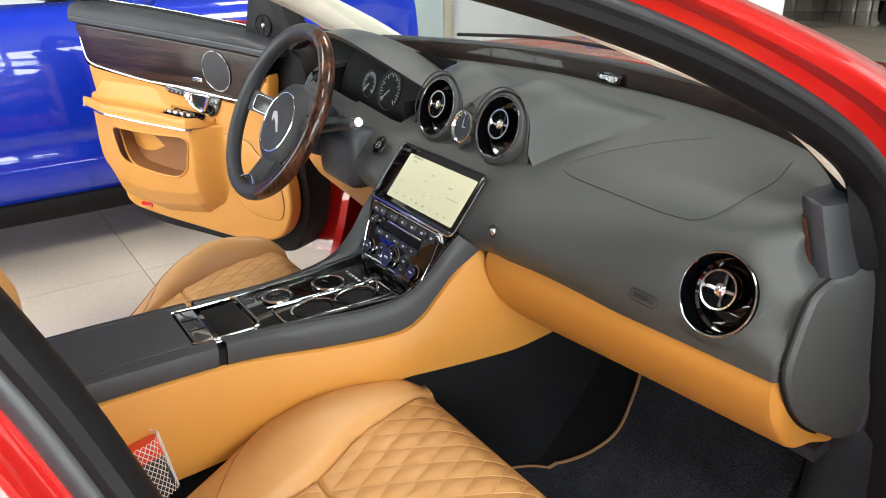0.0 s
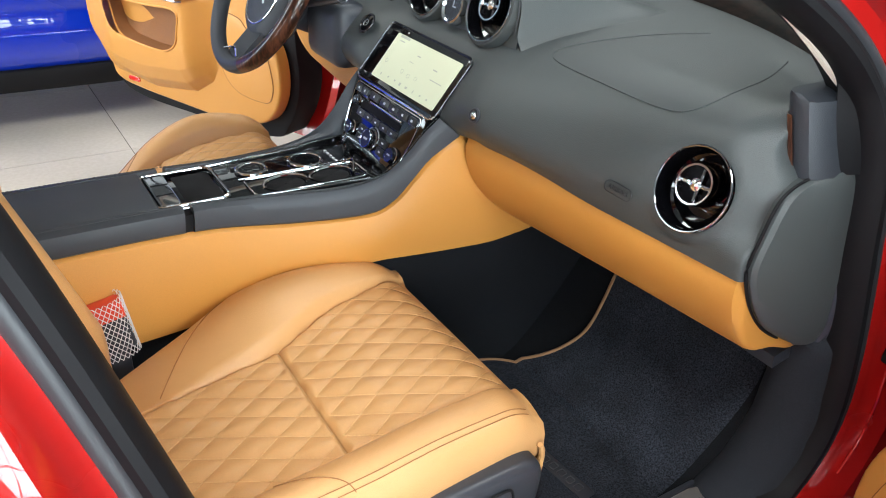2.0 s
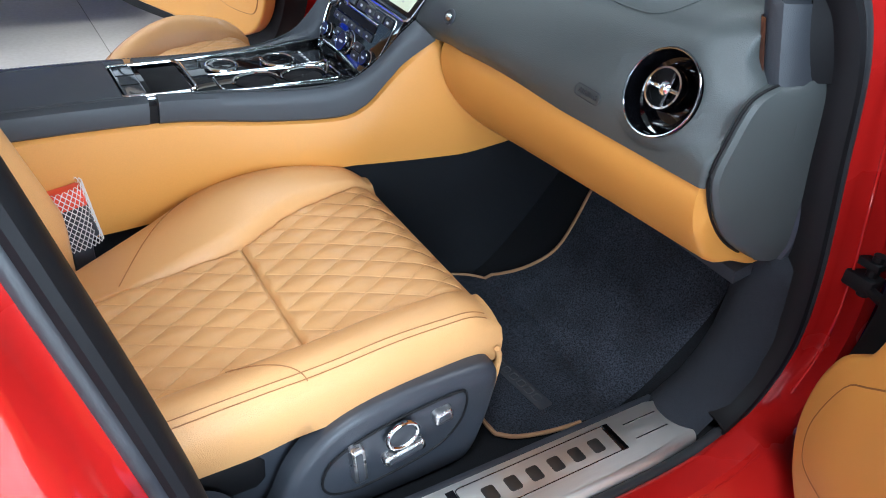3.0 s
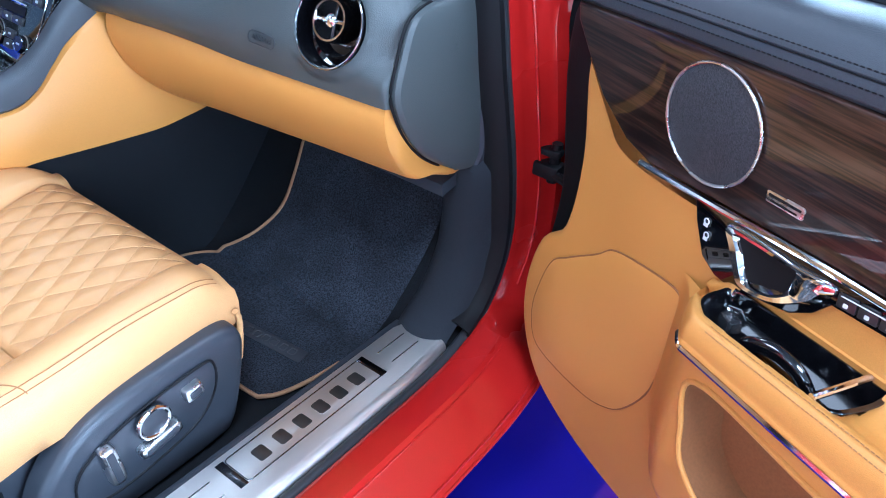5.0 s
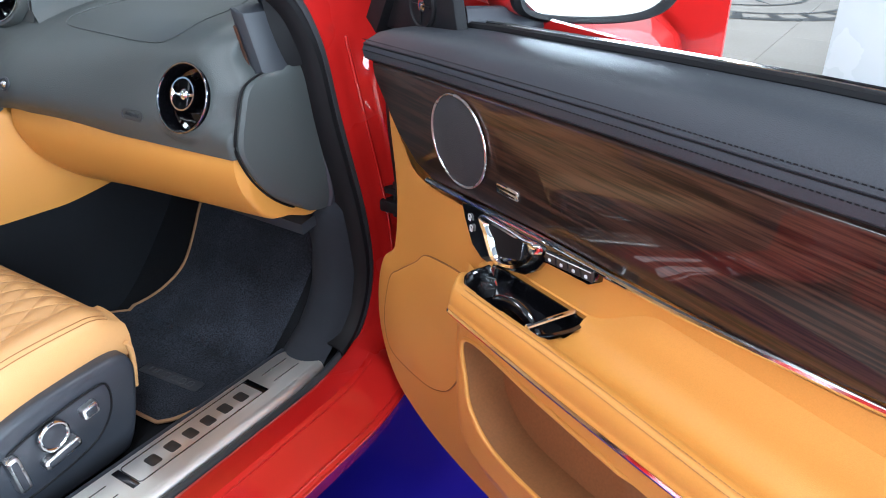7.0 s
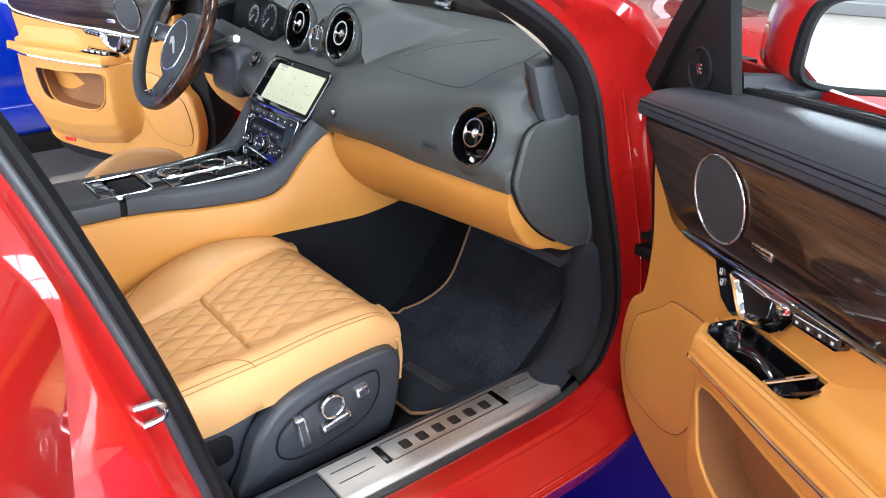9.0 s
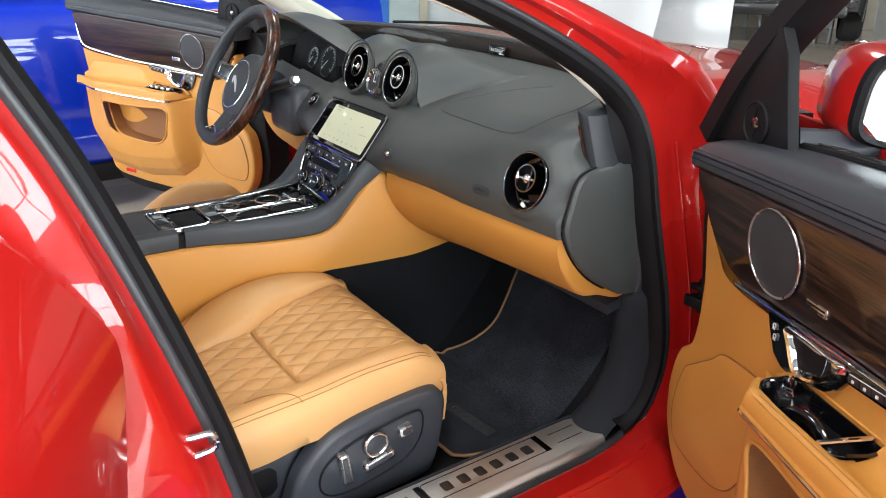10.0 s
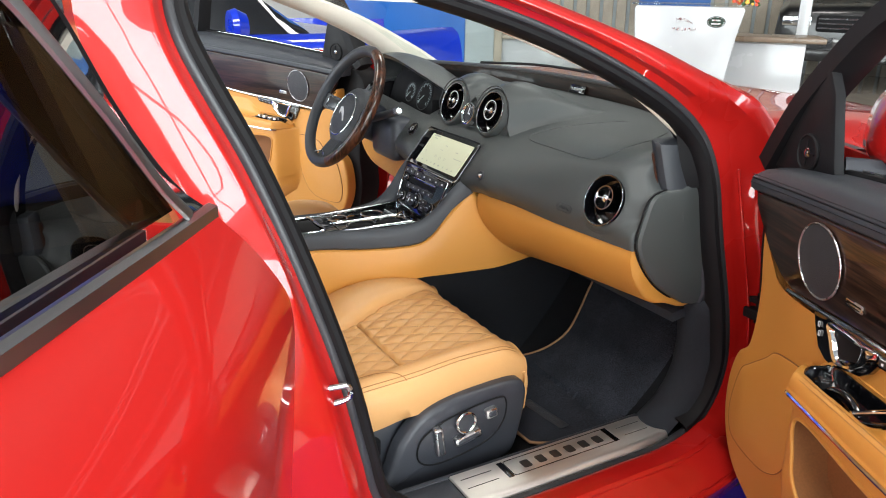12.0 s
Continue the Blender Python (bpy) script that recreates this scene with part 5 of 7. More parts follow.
def build_seat(name, label, mirror, cx, y_front, lift=0.0, back=0.0):
    root = thing(name, label, "car seat", "front seats", at=(cx, y_front, 0.34 + lift))
    off = Matrix.Translation((0, 0, -0.34))
    s = -1 if mirror else 1

    def P(x, y, z):
        return (s * x, y, z)

    # padded outer form of the cushion: front lip, top and side bolsters
    rows = []
    for y in np.linspace(-0.47, 0.0, 60):
        row = []
        q0, q1, e0, e1 = quilt_in(y), quilt_out(y), edge_in(y), edge_out(y)
        xs = list(np.linspace(e0, q0, 18)) + list(np.linspace(q0 + 0.002, q1 - 0.002, 14)) + list(np.linspace(q1, e1, 16))
        for k, x in enumerate(xs):
            row.append(P(x, y, cushion_z(x, y) - (0.007 if 18 <= k < 32 else 0)))
        za, zb = cushion_z(e0, y), cushion_z(e1, y)
        low = 0.445
        pre = [P(e0 - d, y, za - h) for d, h in ((0.006, 0.10), (0.009, 0.06), (0.008, 0.025), (0.004, 0.008))]
        post = [P(e1 + d, y, zb - h) for d, h in ((0.006, 0.007), (0.012, 0.022), (0.013, 0.046), (0.010, max(0.055, min(0.075, zb - 0.50))), (0.008, max(0.055, min(0.075, zb - 0.50)) + 0.010 * smooth(-y, 0.25, 0.34)))]
        rows.append(pre + row + post)
    last = rows[-1]
    for dy, k, dz in ((0.006, 0.996, 0.010), (0.010, 0.990, 0.030), (0.010, 0.985, 0.060), (0.004, 0.98, 0.100), (-0.004, 0.975, 0.135)):
        rows.append([(q[0] * k, dy, min(q[2], 0.578 - dz)) for q in last])
    part("cushion", grid(rows), TAN, root, "tan leather seat cushion with side bolsters", m=off, sharp=70)

    # quilted middle, in two pads parted by a cross seam
    for nm, y0, y1 in (("quilted_pad", -0.465, SEAM_Y - 0.001), ("quilted_pad", SEAM_Y + 0.001, 0.001)):
        n_y = int((y1 - y0) / 0.0030)
        rows = []
        for j in range(n_y + 1):
            y = y0 + (y1 - y0) * j / n_y
            q0, q1 = quilt_in(y), quilt_out(y)
            row = []
            for x in np.linspace(q0, q1, 92):
                rim = smooth(min(x - q0, q1 - x), 0.0, 0.006) * smooth(y - y0, 0.0, 0.005) * smooth(y1 - y, 0.0, 0.005)
                row.append(P(x, y, cushion_z(x, y) - 0.005 + (0.0035 + quilt(x, y)) * rim))
            rows.append(row)
        part(nm, grid(rows), TAN, root, "diamond-quilted tan leather pad", m=off, sharp=80)
    threads = []
    for fam in (1, -1):
        for k in range(-13, 14):
            cur = []
            for y in np.linspace(-0.46, -0.004, 150):
                x = (k - fam * y / QL) * QW
                ok = quilt_in(y) + 0.004 < x < quilt_out(y) - 0.004 and abs(y - SEAM_Y) > 0.005
                if ok:
                    cur.append((s * x, y, cushion_z(x, y) - 0.0008))
                if (not ok or y > -0.0041) and cur:
                    if len(cur) > 3:
                        threads.append(stitches(cur, 0.0055, 0.0036, 0.0007))
                    cur = []
    part("quilt_stitching", merge(*threads), SEAM, root, "pale stitching", m=off)["kind"] = "stuff"
    for fr_ in (0.62, 0.74):
        pts = [P(x, y, cushion_z(x, y) + 0.0008) for y in np.linspace(-0.46, -0.012, 50) for x in (quilt_out(y) + fr_ * (edge_out(y) - quilt_out(y)) + 0.012,)]
        part("bolster_seam", tube(pts, 0.0006, 6), SEAM_DARK, root, m=off)
    pts = [P(x, y, cushion_z(x, y) + 0.0008) for f in np.linspace(0, 1, 24) for x, y in ((0.140 + 0.055 * f, -0.335 + 0.075 * math.sin(1.5 * f)),)]
    part("bolster_seam", tube(pts, 0.0007, 6), SEAM_DARK, root, m=off)
    pts = [P(x, y, cushion_z(x, y) + 0.0008) for f in np.linspace(0, 1, 24) for x, y in ((-0.230 + 0.145 * f, -0.27 - 0.13 * f ** 0.7),)]
    part("bolster_seam", tube(pts, 0.0007, 6), SEAM_DARK, root, m=off)
    # front skirt corner that hangs down beside the base
    part("skirt_edge", tube([P(x, y, z) for x, y, z in spline([(0.203, -0.004, 0.528), (0.202, 0.002, 0.512), (0.199, 0.004, 0.48), (0.196, 0.002, 0.442)], 20)], 0.0042, 8), TAN, root, m=off)

    # plastic base with the adjuster panel on the door side
    sil = spline([(-0.322, 0.356, 0), (-0.306, 0.405, 0), (-0.284, 0.458, 0), (-0.240, 0.502, 0), (-0.18, 0.522, 0), (-0.08, 0.528, 0), (-0.026, 0.524, 0), (-0.010, 0.505, 0), (-0.009, 0.475, 0), (-0.018, 0.42, 0), (-0.034, 0.372, 0), (-0.065, 0.356, 0), (-0.20, 0.352, 0)], 60, closed=True)[:, :2]
    for side, x0 in ((1, 0.190), (-1, 0.150)):
        part("side_cover", outline_plate([(a, b) for a, b in sil], 0.034, 0.012, 3, m=(off @ basis((s * side * x0, 0, 0), (0, 1, 0), (0, 0, 1)) @ Matrix.Diagonal((1, 1, s * side, 1)))), PLASTIC, root, "black plastic seat side cover")
    part("base", box(-0.16, 0.18, -0.44, -0.03, 0.352, 0.50, 0.02, 2), PLASTIC, root, "black seat base", m=off)
    for sx in (-1, 1):
        part("rail", box(sx * 0.16 - 0.02, sx * 0.16 + 0.02, -0.62, 0.0, 0.341, 0.362, 0.005), GUN, root, m=off)
    m_p = off @ basis((s * 0.2242, -0.146, 0.458), (0, 1, 0), (0, 0.0, 1)) @ Matrix.Diagonal((1, 1, s, 1))
    pan = part("switch_panel", outline_plate([(a, b) for a, b in spline([(-0.105, -0.045, 0), (-0.10, 0.0, 0), (-0.04, 0.030, 0), (0.06, 0.045, 0), (0.085, 0.035, 0), (0.080, -0.01, 0), (0.04, -0.045, 0), (-0.06, -0.062, 0)], 40, closed=True)[:, :2]], 0.003, 0.0015, m=m_p), PLASTIC, root, "recessed seat switch panel")
    part("panel_rim", tube([(a, b, 0.003) for a, b in spline([(-0.105, -0.045, 0), (-0.10, 0.0, 0), (-0.04, 0.030, 0), (0.06, 0.045, 0), (0.085, 0.035, 0), (0.080, -0.01, 0), (0.04, -0.045, 0), (-0.06, -0.062, 0)], 40, closed=True)[:, :2]], 0.0018, 6, closed=True), SEAL, pan, m=m_p)
    part("round_switch", ring(0.0200, 0.0032, 0.010, 36), CHROME, pan, "round chrome lumbar switch", m=m_p @ pose(-0.010, 0.016, 0.002))
    part("switch_cap", disc(0.0170, 0.0095, 28, 0.002), PLASTIC, pan, m=m_p @ pose(-0.010, 0.016, 0.002))
    part("tilt_switch", outline_plate(rrect(0.058, 0.0185, 0.006), 0.013, 0.004, m=m_p @ pose(-0.004, -0.018, 0.002, 0, 0, 12)), SATIN, pan, "silver seat switch")
    part("back_switch", outline_plate(rrect(0.0185, 0.062, 0.006), 0.013, 0.004, m=m_p @ pose(-0.066, -0.010, 0.002, 0, 0, 8)), SATIN, pan, "silver backrest switch")
    part("small_switch", outline_plate(rrect(0.026, 0.021, 0.005), 0.012, 0.004, m=m_p @ pose(0.048, 0.020, 0.002, 0, 0, 8)), SATIN, pan, "silver small switch")
    for sw_w, sw_h, sw_at in ((0.046, 0.009, pose(-0.004, -0.018, 0.014, 0, 0, 12)), (0.009, 0.050, pose(-0.066, -0.010, 0.014, 0, 0, 8)), (0.016, 0.011, pose(0.048, 0.020, 0.013, 0, 0, 8))):
        part("switch_inset", outline_plate(rrect(sw_w, sw_h, 0.003), 0.0022, 0.0005, m=m_p @ sw_at), PLASTIC, pan)
    part("hinge_plinth", box(-0.40, -0.315, -0.02, 0.02, 0.352, 0.392, 0.008, 2), PLASTIC, root, m=off @ basis((s * 0.200, 0, 0), (0, 1, 0), (1, 0, 0)))
    part("rear_cover", box(-0.16, 0.185, -0.50, -0.30, 0.40, 0.47, 0.02, 2), SEAL, root, m=off)
    # belt anchor cover behind the base
    part("hinge_cover", outline_plate([(a, b) for a, b in spline([(-0.480, 0.365, 0), (-0.475, 0.435, 0), (-0.435, 0.462, 0), (-0.385, 0.456, 0), (-0.352, 0.422, 0), (-0.340, 0.365, 0)], 36, closed=True)[:, :2]], 0.028, 0.008, 2, m=off @ basis((s * 0.196, 0, 0), (0, 1, 0), (0, 0, 1)) @ Matrix.Diagonal((1, 1, s, 1))), PLASTIC, root, "black seat hinge cover")

    # backrest
    rows = []
    for f in np.linspace(0, 1, 30):
        h = 0.50 + 0.70 * f
        yb = -0.507 - back - 0.25 * max(0.0, f - 0.13)
        w = 0.235 * (1 - 0.16 * f ** 3)
        row = []
        for k in range(41):
            a = -1 + 2 * k / 40
            bol = 0.070 * smooth(abs(a), 0.50, 0.86) * (1 - smooth(abs(a), 0.92, 1.0) * 0.8) * (1 - 0.5 * smooth(f, 0.7, 1.0))
            row.append(P(a * w, yb + bol - 0.02 * smooth(f, 0.93, 1.0), h))
        for k in range(14):
            a = 1 - 2 * k / 13
            row.append(P(a * w * 0.97, yb - 0.10 * (1 - 0.3 * f) - 0.02 * math.cos(a * 1.5), h))
        rows.append(row)
    part("backrest", grid(rows, closed_v=True, cap=True), TAN, root, "tan leather backrest", m=off, sharp=50)
    qr = []
    for f in np.linspace(0.12, 0.92, 170):
        h = 0.50 + 0.70 * f
        yb = -0.507 - back - 0.25 * max(0.0, f - 0.13)
        qr.append([P(x, yb + 0.004 + quilt(x, h) * smooth(0.118 - abs(x), 0, 0.01), h) for x in np.linspace(-0.118, 0.118, 60)])
    part("quilted_back", grid(qr), TAN, root, "diamond-quilted tan back pad", m=off, sharp=80)
    part("headrest", box(-0.125, 0.125, -0.875, -0.775, 1.215, 1.375, 0.035, 4), TAN, root, "tan leather headrest", m=off)
    for x in (-0.06, 0.06):
        part("headrest_post", tube([(x, -0.80, 1.17), (x, -0.815, 1.24)], 0.006, 10), CHROME, root, m=off)
    return root


build_seat("passenger_seat", "tan leather passenger seat with diamond quilting and black switch panel", False, 0.330, -0.085)
OUT_CREST = [0.020, 0.055, 0.045, 0.005, -0.035]
CUSHION_Z = [0.580, 0.566, 0.535, 0.480, 0.430]
build_seat("driver_seat", "tan leather driver seat with diamond quilting beside the console", True, -0.390, -0.050, 0.0, 0.10)

# belt buckle in its clear wrapping
buckle = thing("seat_belt_buckle", "black seat belt buckle with red button wrapped in netting", "buckle", at=(0.104, -0.506, 0.540))
part("buckle_body", box(-0.012, 0.012, -0.026, 0.026, 0.0, 0.075, 0.006, 3), PLASTIC, buckle, m=pose(0, 0, 0, 10, 0, 0))
part("release_button", box(-0.0125, 0.0125, -0.0265, 0.0265, 0.052, 0.082, 0.005, 2), ORANGE_RED, buckle, "red release button", m=pose(0, 0, 0, 10, 0, 0))
part("stem", box(-0.006, 0.006, -0.014, 0.014, -0.12, 0.005, 0.003), PLASTIC, buckle)
NET = mat("white_net", (0.72, 0.70, 0.68), 0.35, var=0.05)
net = []
for d in (-1, 1):
    for k in range(24):
        a0 = 2 * math.pi * k / 24
        net.append(tube([((0.0155 + 0.003 * f) * math.cos(a0 + d * 2.2 * f), (0.0285 + 0.002 * f) * math.sin(a0 + d * 2.2 * f), -0.01 + 0.098 * f) for f in np.linspace(0, 1, 14)], 0.0006, 4))
part("netting", merge(*net), NET, buckle, "white plastic netting", m=pose(0, 0, 0, 10, 0, 0))

# ---- footwell ----
PIPE = mat("tan_cloth_edge", (0.30, 0.17, 0.085), 0.8, var=0.1, scale=40)
mat_rug = thing("floor_mat", "black pile floor mat with tan piping in the footwell", "floor mat")
edge = [(0.205, -0.068), (0.49, -0.066), (0.540, -0.055), (0.562, 0.0), (0.572, 0.08), (0.580, 0.18), (0.575, 0.30), (0.50, 0.36), (0.31, 0.365), (0.256, 0.345), (0.262, 0.303), (0.279, 0.258), (0.287, 0.220), (0.270, 0.184), (0.234, 0.143), (0.192, 0.100), (0.172, 0.04), (0.172, -0.04)]
toe_c = spline([(a, b, 0) for a, b in toe], 60)[:, :2]


def floor_z(y):
    return float(np.interp(y, toe_c[:, 0], toe_c[:, 1])) + 0.006


ring_pts = spline([(a, b, 0) for a, b in edge], 90, closed=True)[:, :2]
mid_pt = ring_pts.mean(axis=0)
rows = [[(mid_pt[0] + (a - mid_pt[0]) * f, mid_pt[1] + (b - mid_pt[1]) * f, floor_z(mid_pt[1] + (b - mid_pt[1]) * f) + 0.015) for a, b in ring_pts] for f in np.linspace(0.0008, 1, 60)]
part("mat_face", grid(rows, closed_v=True), MATPILE, mat_rug, "dense black pile")
pipe_pts = [q for q in np.roll(ring_pts, 20, axis=0) if not ((q[0] > 0.30 and q[1] > 0.21) or (q[0] > 0.55 and q[1] > 0.07))]
k_gap = int(np.argmax([np.linalg.norm(pipe_pts[k] - pipe_pts[k - 1]) for k in range(len(pipe_pts))]))
pipe_pts = pipe_pts[k_gap:] + pipe_pts[:k_gap]
part("piping", tube([(a, b, floor_z(b) + 0.014) for a, b in pipe_pts], 0.0034, 8), PIPE, mat_rug, "tan leather piping")
m_ml = basis((0.460, 0.027, floor_z(0.03) + 0.0162), (0.124, 0.012, 0), (-0.012, 0.124, 0))
part("maker_plate", outline_plate(rrect(0.132, 0.026, 0.004), 0.0012, 0.0005, m=m_ml), PLASTIC, mat_rug, "dark maker's plate sewn on the mat")
for k in range(6):
    part("plate_mark", tube([(x, y, 0.0014) for x, y in rrect(0.0115, 0.013, 0.003, cx=-0.044 + 0.0175 * k)], 0.0009, 5, closed=True), THREAD, mat_rug, m=m_ml)

# sill plate
tread = thing("sill_plate", "brushed steel sill plate with engraved maker's marks", "sill plate")
tp = [(0.607, -0.300), (0.688, -0.300), (0.6885, -0.10), (0.686, 0.06), (0.679, 0.166), (0.672, 0.172), (0.612, 0.158), (0.607, 0.14)]
m_t = Matrix.Translation((0, 0, 0.3945))
part("plate", outline_plate(tp, 0.0065, 0.0025, 2, m=m_t), BRUSHED, tread, "brushed steel plate")
part("plate_lip", grid([[(x - 0.008 * smooth(y, 0.06, 0.165), y, z) for x, z in ((0.6865, 0.4012), (0.691, 0.4004), (0.695, 0.3975), (0.6975, 0.392), (0.698, 0.382))] for y in np.linspace(-0.300, 0.166, 20)]), BRUSHED, tread, "rolled edge of the plate")
part("plate_frame", tube([(x, y, 0.4014) for x, y in rrect(0.046, 0.242, 0.006, cx=0.640, cy=-0.070)], 0.0008, 6, closed=True), GUN, tread)
for sy in (-0.196, 0.056):
    part("bracket_mark", box(0.616, 0.664, sy - 0.008, sy + 0.004, 0.4005, 0.4016, 0.0004), GUN, tread)
for k in range(6):
    part("engraved_mark", outline_plate(rrect(0.0225, 0.0190, 0.004, cx=0.641, cy=-0.152 + 0.0345 * k), 0.0014, 0.0004, m=Matrix.Translation((0, 0, 0.4002))), ENGRAVED, tread, "dark engraved maker's mark")
# front pair in bright chrome, put in for a streak of reflected light
for x0, y0, y1 in ((0.628, -0.288, -0.222), (0.655, -0.288, -0.222), (0.628, 0.080, 0.140), (0.655, 0.080, 0.140)):
    part("plate_line", box(x0, x0 + 0.0016, y0, y1, 0.4008, 0.4014), GUN if y0 < 0 else CHROME, tread)
part("sill_trim", box(0.594, 0.6065, -0.62, 0.165, 0.345, 0.3965, 0.004), PLASTIC, tread, "black plastic sill trim")
part("sill_trim", box(0.604, 0.698, 0.1745, 0.262, 0.345, 0.3900, 0.006), SEAL, tread, "black plastic sill trim")
part("sill_trim", box(0.6065, 0.690, -0.62, -0.3005, 0.352, 0.3955, 0.004), PLASTIC, tread, "black plastic sill trim")


# ---- front doors ----
# door frame: x runs from the hinge along the door, y is up, z stands out of the lining into the car
DOOR_R = basis((0.75, 0.216, 0.0), (0.908, -0.419, 0), (0, 0, 1))


def build_front_door(name, label, m, with_mirror):
    root = thing(name, label, "car door", "front doors")

    def pt(nm, bm, material, parent=None, lab="", sharp=35.0, at=None):
        ob = part(nm, bm, material, parent or root, lab, sharp, m=(m @ at if at is not None else m))
        if m.determinant() < 0:
            ob.data.flip_normals()
        return ob

    edge = [(0.090, 0.666), (0.052, 0.625), (0.034, 0.560), (0.040, 0.490), (0.075, 0.430), (0.135, 0.396), (0.255, 0.376), (0.50, 0.380), (0.70, 0.388), (0.805, 0.405), (0.835, 0.46), (0.865, 0.60), (0.895, 0.78), (0.905, 0.872), (0.86, 0.855), (0.50, 0.824), (0.20, 0.806), (0.135, 0.838), (0.088, 0.885), (0.080, 0.86), (0.098, 0.76)]
    out = spline([(a, b, 0) for a, b in edge], 130, closed=True)[:, :2]
    pt("door_lining", outline_plate([(a, b) for a, b in out], 0.040, 0.010, 3, ), TAN_TRIM, None, "tan leather door lining", at=pose(0, 0, -0.040))
    # outer shell
    shell = spline([(0.015, 0.945, 0), (0.015, 0.66, 0), (0.005, 0.52, 0), (0.05, 0.40, 0), (0.14, 0.34, 0), (0.50, 0.33, 0), (0.82, 0.345, 0), (0.88, 0.45, 0), (0.93, 0.80, 0), (0.95, 0.985, 0), (0.5, 0.965, 0)], 90, closed=True)[:, :2]
    pt("door_frame", outline_plate([(a, b) for a, b in shell], 0.095, 0.012, 2), SEAL, None, "black inner door frame", at=pose(0, 0, -0.142))
    sk = []
    for a in np.linspace(0.012, 0.985, 20):
        row = []
        for b in np.linspace(0, 1, 18):
            z = 0.315 + 0.685 * b
            row.append((a, z, -0.155 - 0.055 * math.sin(math.pi * min(1, b * 0.86 + 0.10))))
        sk.append(row)
    pt("outer_skin", thicken(grid(sk), 0.006), RED, None, "glossy red outer skin")

    # veneer panel, leaning in a little at its top, and its bright strip
    TILT = Matrix.Translation((0, 0.826, 0)) @ Matrix.Rotation(radians(5.0), 4, "X") @ Matrix.Translation((0, -0.826, 0))
    we = [(0.064, 0.933), (0.20, 0.944), (0.50, 0.962), (0.70, 0.972), (0.895, 0.984), (0.912, 0.975), (0.890, 0.880), (0.855, 0.862), (0.70, 0.838), (0.531, 0.829), (0.422, 0.825), (0.30, 0.816), (0.205, 0.808), (0.165, 0.818), (0.120, 0.848), (0.088, 0.886), (0.066, 0.915)]
    wo = []
    for i in range(len(we)):
        a, b = np.array(we[i]), np.array(we[(i + 1) % len(we)])
        for f in np.linspace(0, 1, 5)[:-1]:
            wo.append(tuple(a + (b - a) * f))
    pt("wood_panel", outline_plate(wo, 0.012, 0.004, 3), WOOD if with_mirror else WOOD_L, None, "dark glossy walnut veneer panel", at=TILT @ pose(0, 0, -0.008))
    strip = spline([(0.195, 0.8065, 0.005), (0.30, 0.8135, 0.006), (0.422, 0.8225, 0.006), (0.60, 0.829, 0.006), (0.80, 0.849, 0.006), (0.872, 0.862, 0.006), (0.898, 0.885, 0.006), (0.914, 0.960, 0.005)], 50)
    pt("chrome_strip", tube(strip, 0.0034, 8), CHROME, None, "thin chrome strip")
    # padded upper roll
    rows = []
    for f in np.linspace(0, 1, 40):
        u = 0.050 + 0.89 * f
        zb = np.interp(u, [0.05, 0.2, 0.5, 0.7, 0.95], [0.934, 0.945, 0.963, 0.973, 0.987])
        ht = np.interp(u, [0.05, 0.10, 0.25, 0.65, 0.95], [0.036, 0.044, 0.050, 0.058, 0.058])
        rows.append([(u, zb - 0.002, -0.02), (u, zb - 0.002, 0.010), (u, zb + 0.003, 0.017), (u, zb + 0.014, 0.019), (u, zb + 0.020, 0.0165), (u, zb + 0.022, 0.0175), (u, zb + ht * 0.70, 0.011), (u, zb + ht * 0.92, -0.006), (u, zb + ht, -0.030), (u, zb + ht, -0.065), (u, zb + ht - 0.02, -0.072), (u, zb, -0.06)])
    pt("upper_roll", grid(rows, closed_v=True, cap=True), BLACK, None, "black leather upper roll")
    for off_s, src in ((-0.001, 3), (0.005, 5)):
        pt("roll_stitching", stitches([(r[src][0], r[src][1] + off_s, r[src][2] + 0.0008) for r in rows], 0.0055, 0.0032, 0.0006), SEAL, None)
    pt("roll_groove", tube([(r[4][0], r[4][1], r[4][2] + 0.0006) for r in rows], 0.0008, 6), SEAL, None)
    pt("belt_trim", tube([(r[9][0], r[9][1] + 0.002, -0.082) for r in rows], 0.006, 8, flat=0.6), CHROME, None, "chrome strip at the window")
    pt("belt_seal", tube([(r[9][0], r[9][1] + 0.001, -0.070) for r in rows], 0.006, 8), SEAL, None)

    # loudspeaker
    m_sp = TILT @ pose(0.274, 0.885, 0.0042)
    spk = pt("loudspeaker", ring(0.0560, 0.0016, 0.003, 56), SATIN, None, "round loudspeaker with a chrome rim", at=m_sp)
    pt("speaker_grille", disc(0.0550, 0.0025, 56, 0.004), MESHCLOTH, spk, "dark metal mesh", at=m_sp)
    sig = pt("maker_badge", outline_plate(rrect(0.040, 0.0115, 0.003), 0.0015, 0.0006), SATIN, None, "small silver maker's badge", at=TILT @ pose(0.366, 0.8535, 0.0042, 0, 0, 2))
    for bw, bh, by in ((0.034, 0.0026, 0.002), (0.028, 0.0018, -0.0028)):
        pt("badge_bar", outline_plate(rrect(bw, bh, 0.0006, cy=by), 0.0019), GUN, sig, at=TILT @ pose(0.366, 0.8535, 0.0042, 0, 0, 2))

    # release handle in a black cup, with its buttons
    hb = [(0.276, 0.8105), (0.284, 0.790), (0.302, 0.760), (0.322, 0.750), (0.340, 0.749), (0.405, 0.766), (0.424, 0.780), (0.436, 0.797), (0.505, 0.803), (0.517, 0.811), (0.519, 0.825), (0.46, 0.8235), (0.40, 0.8205)]
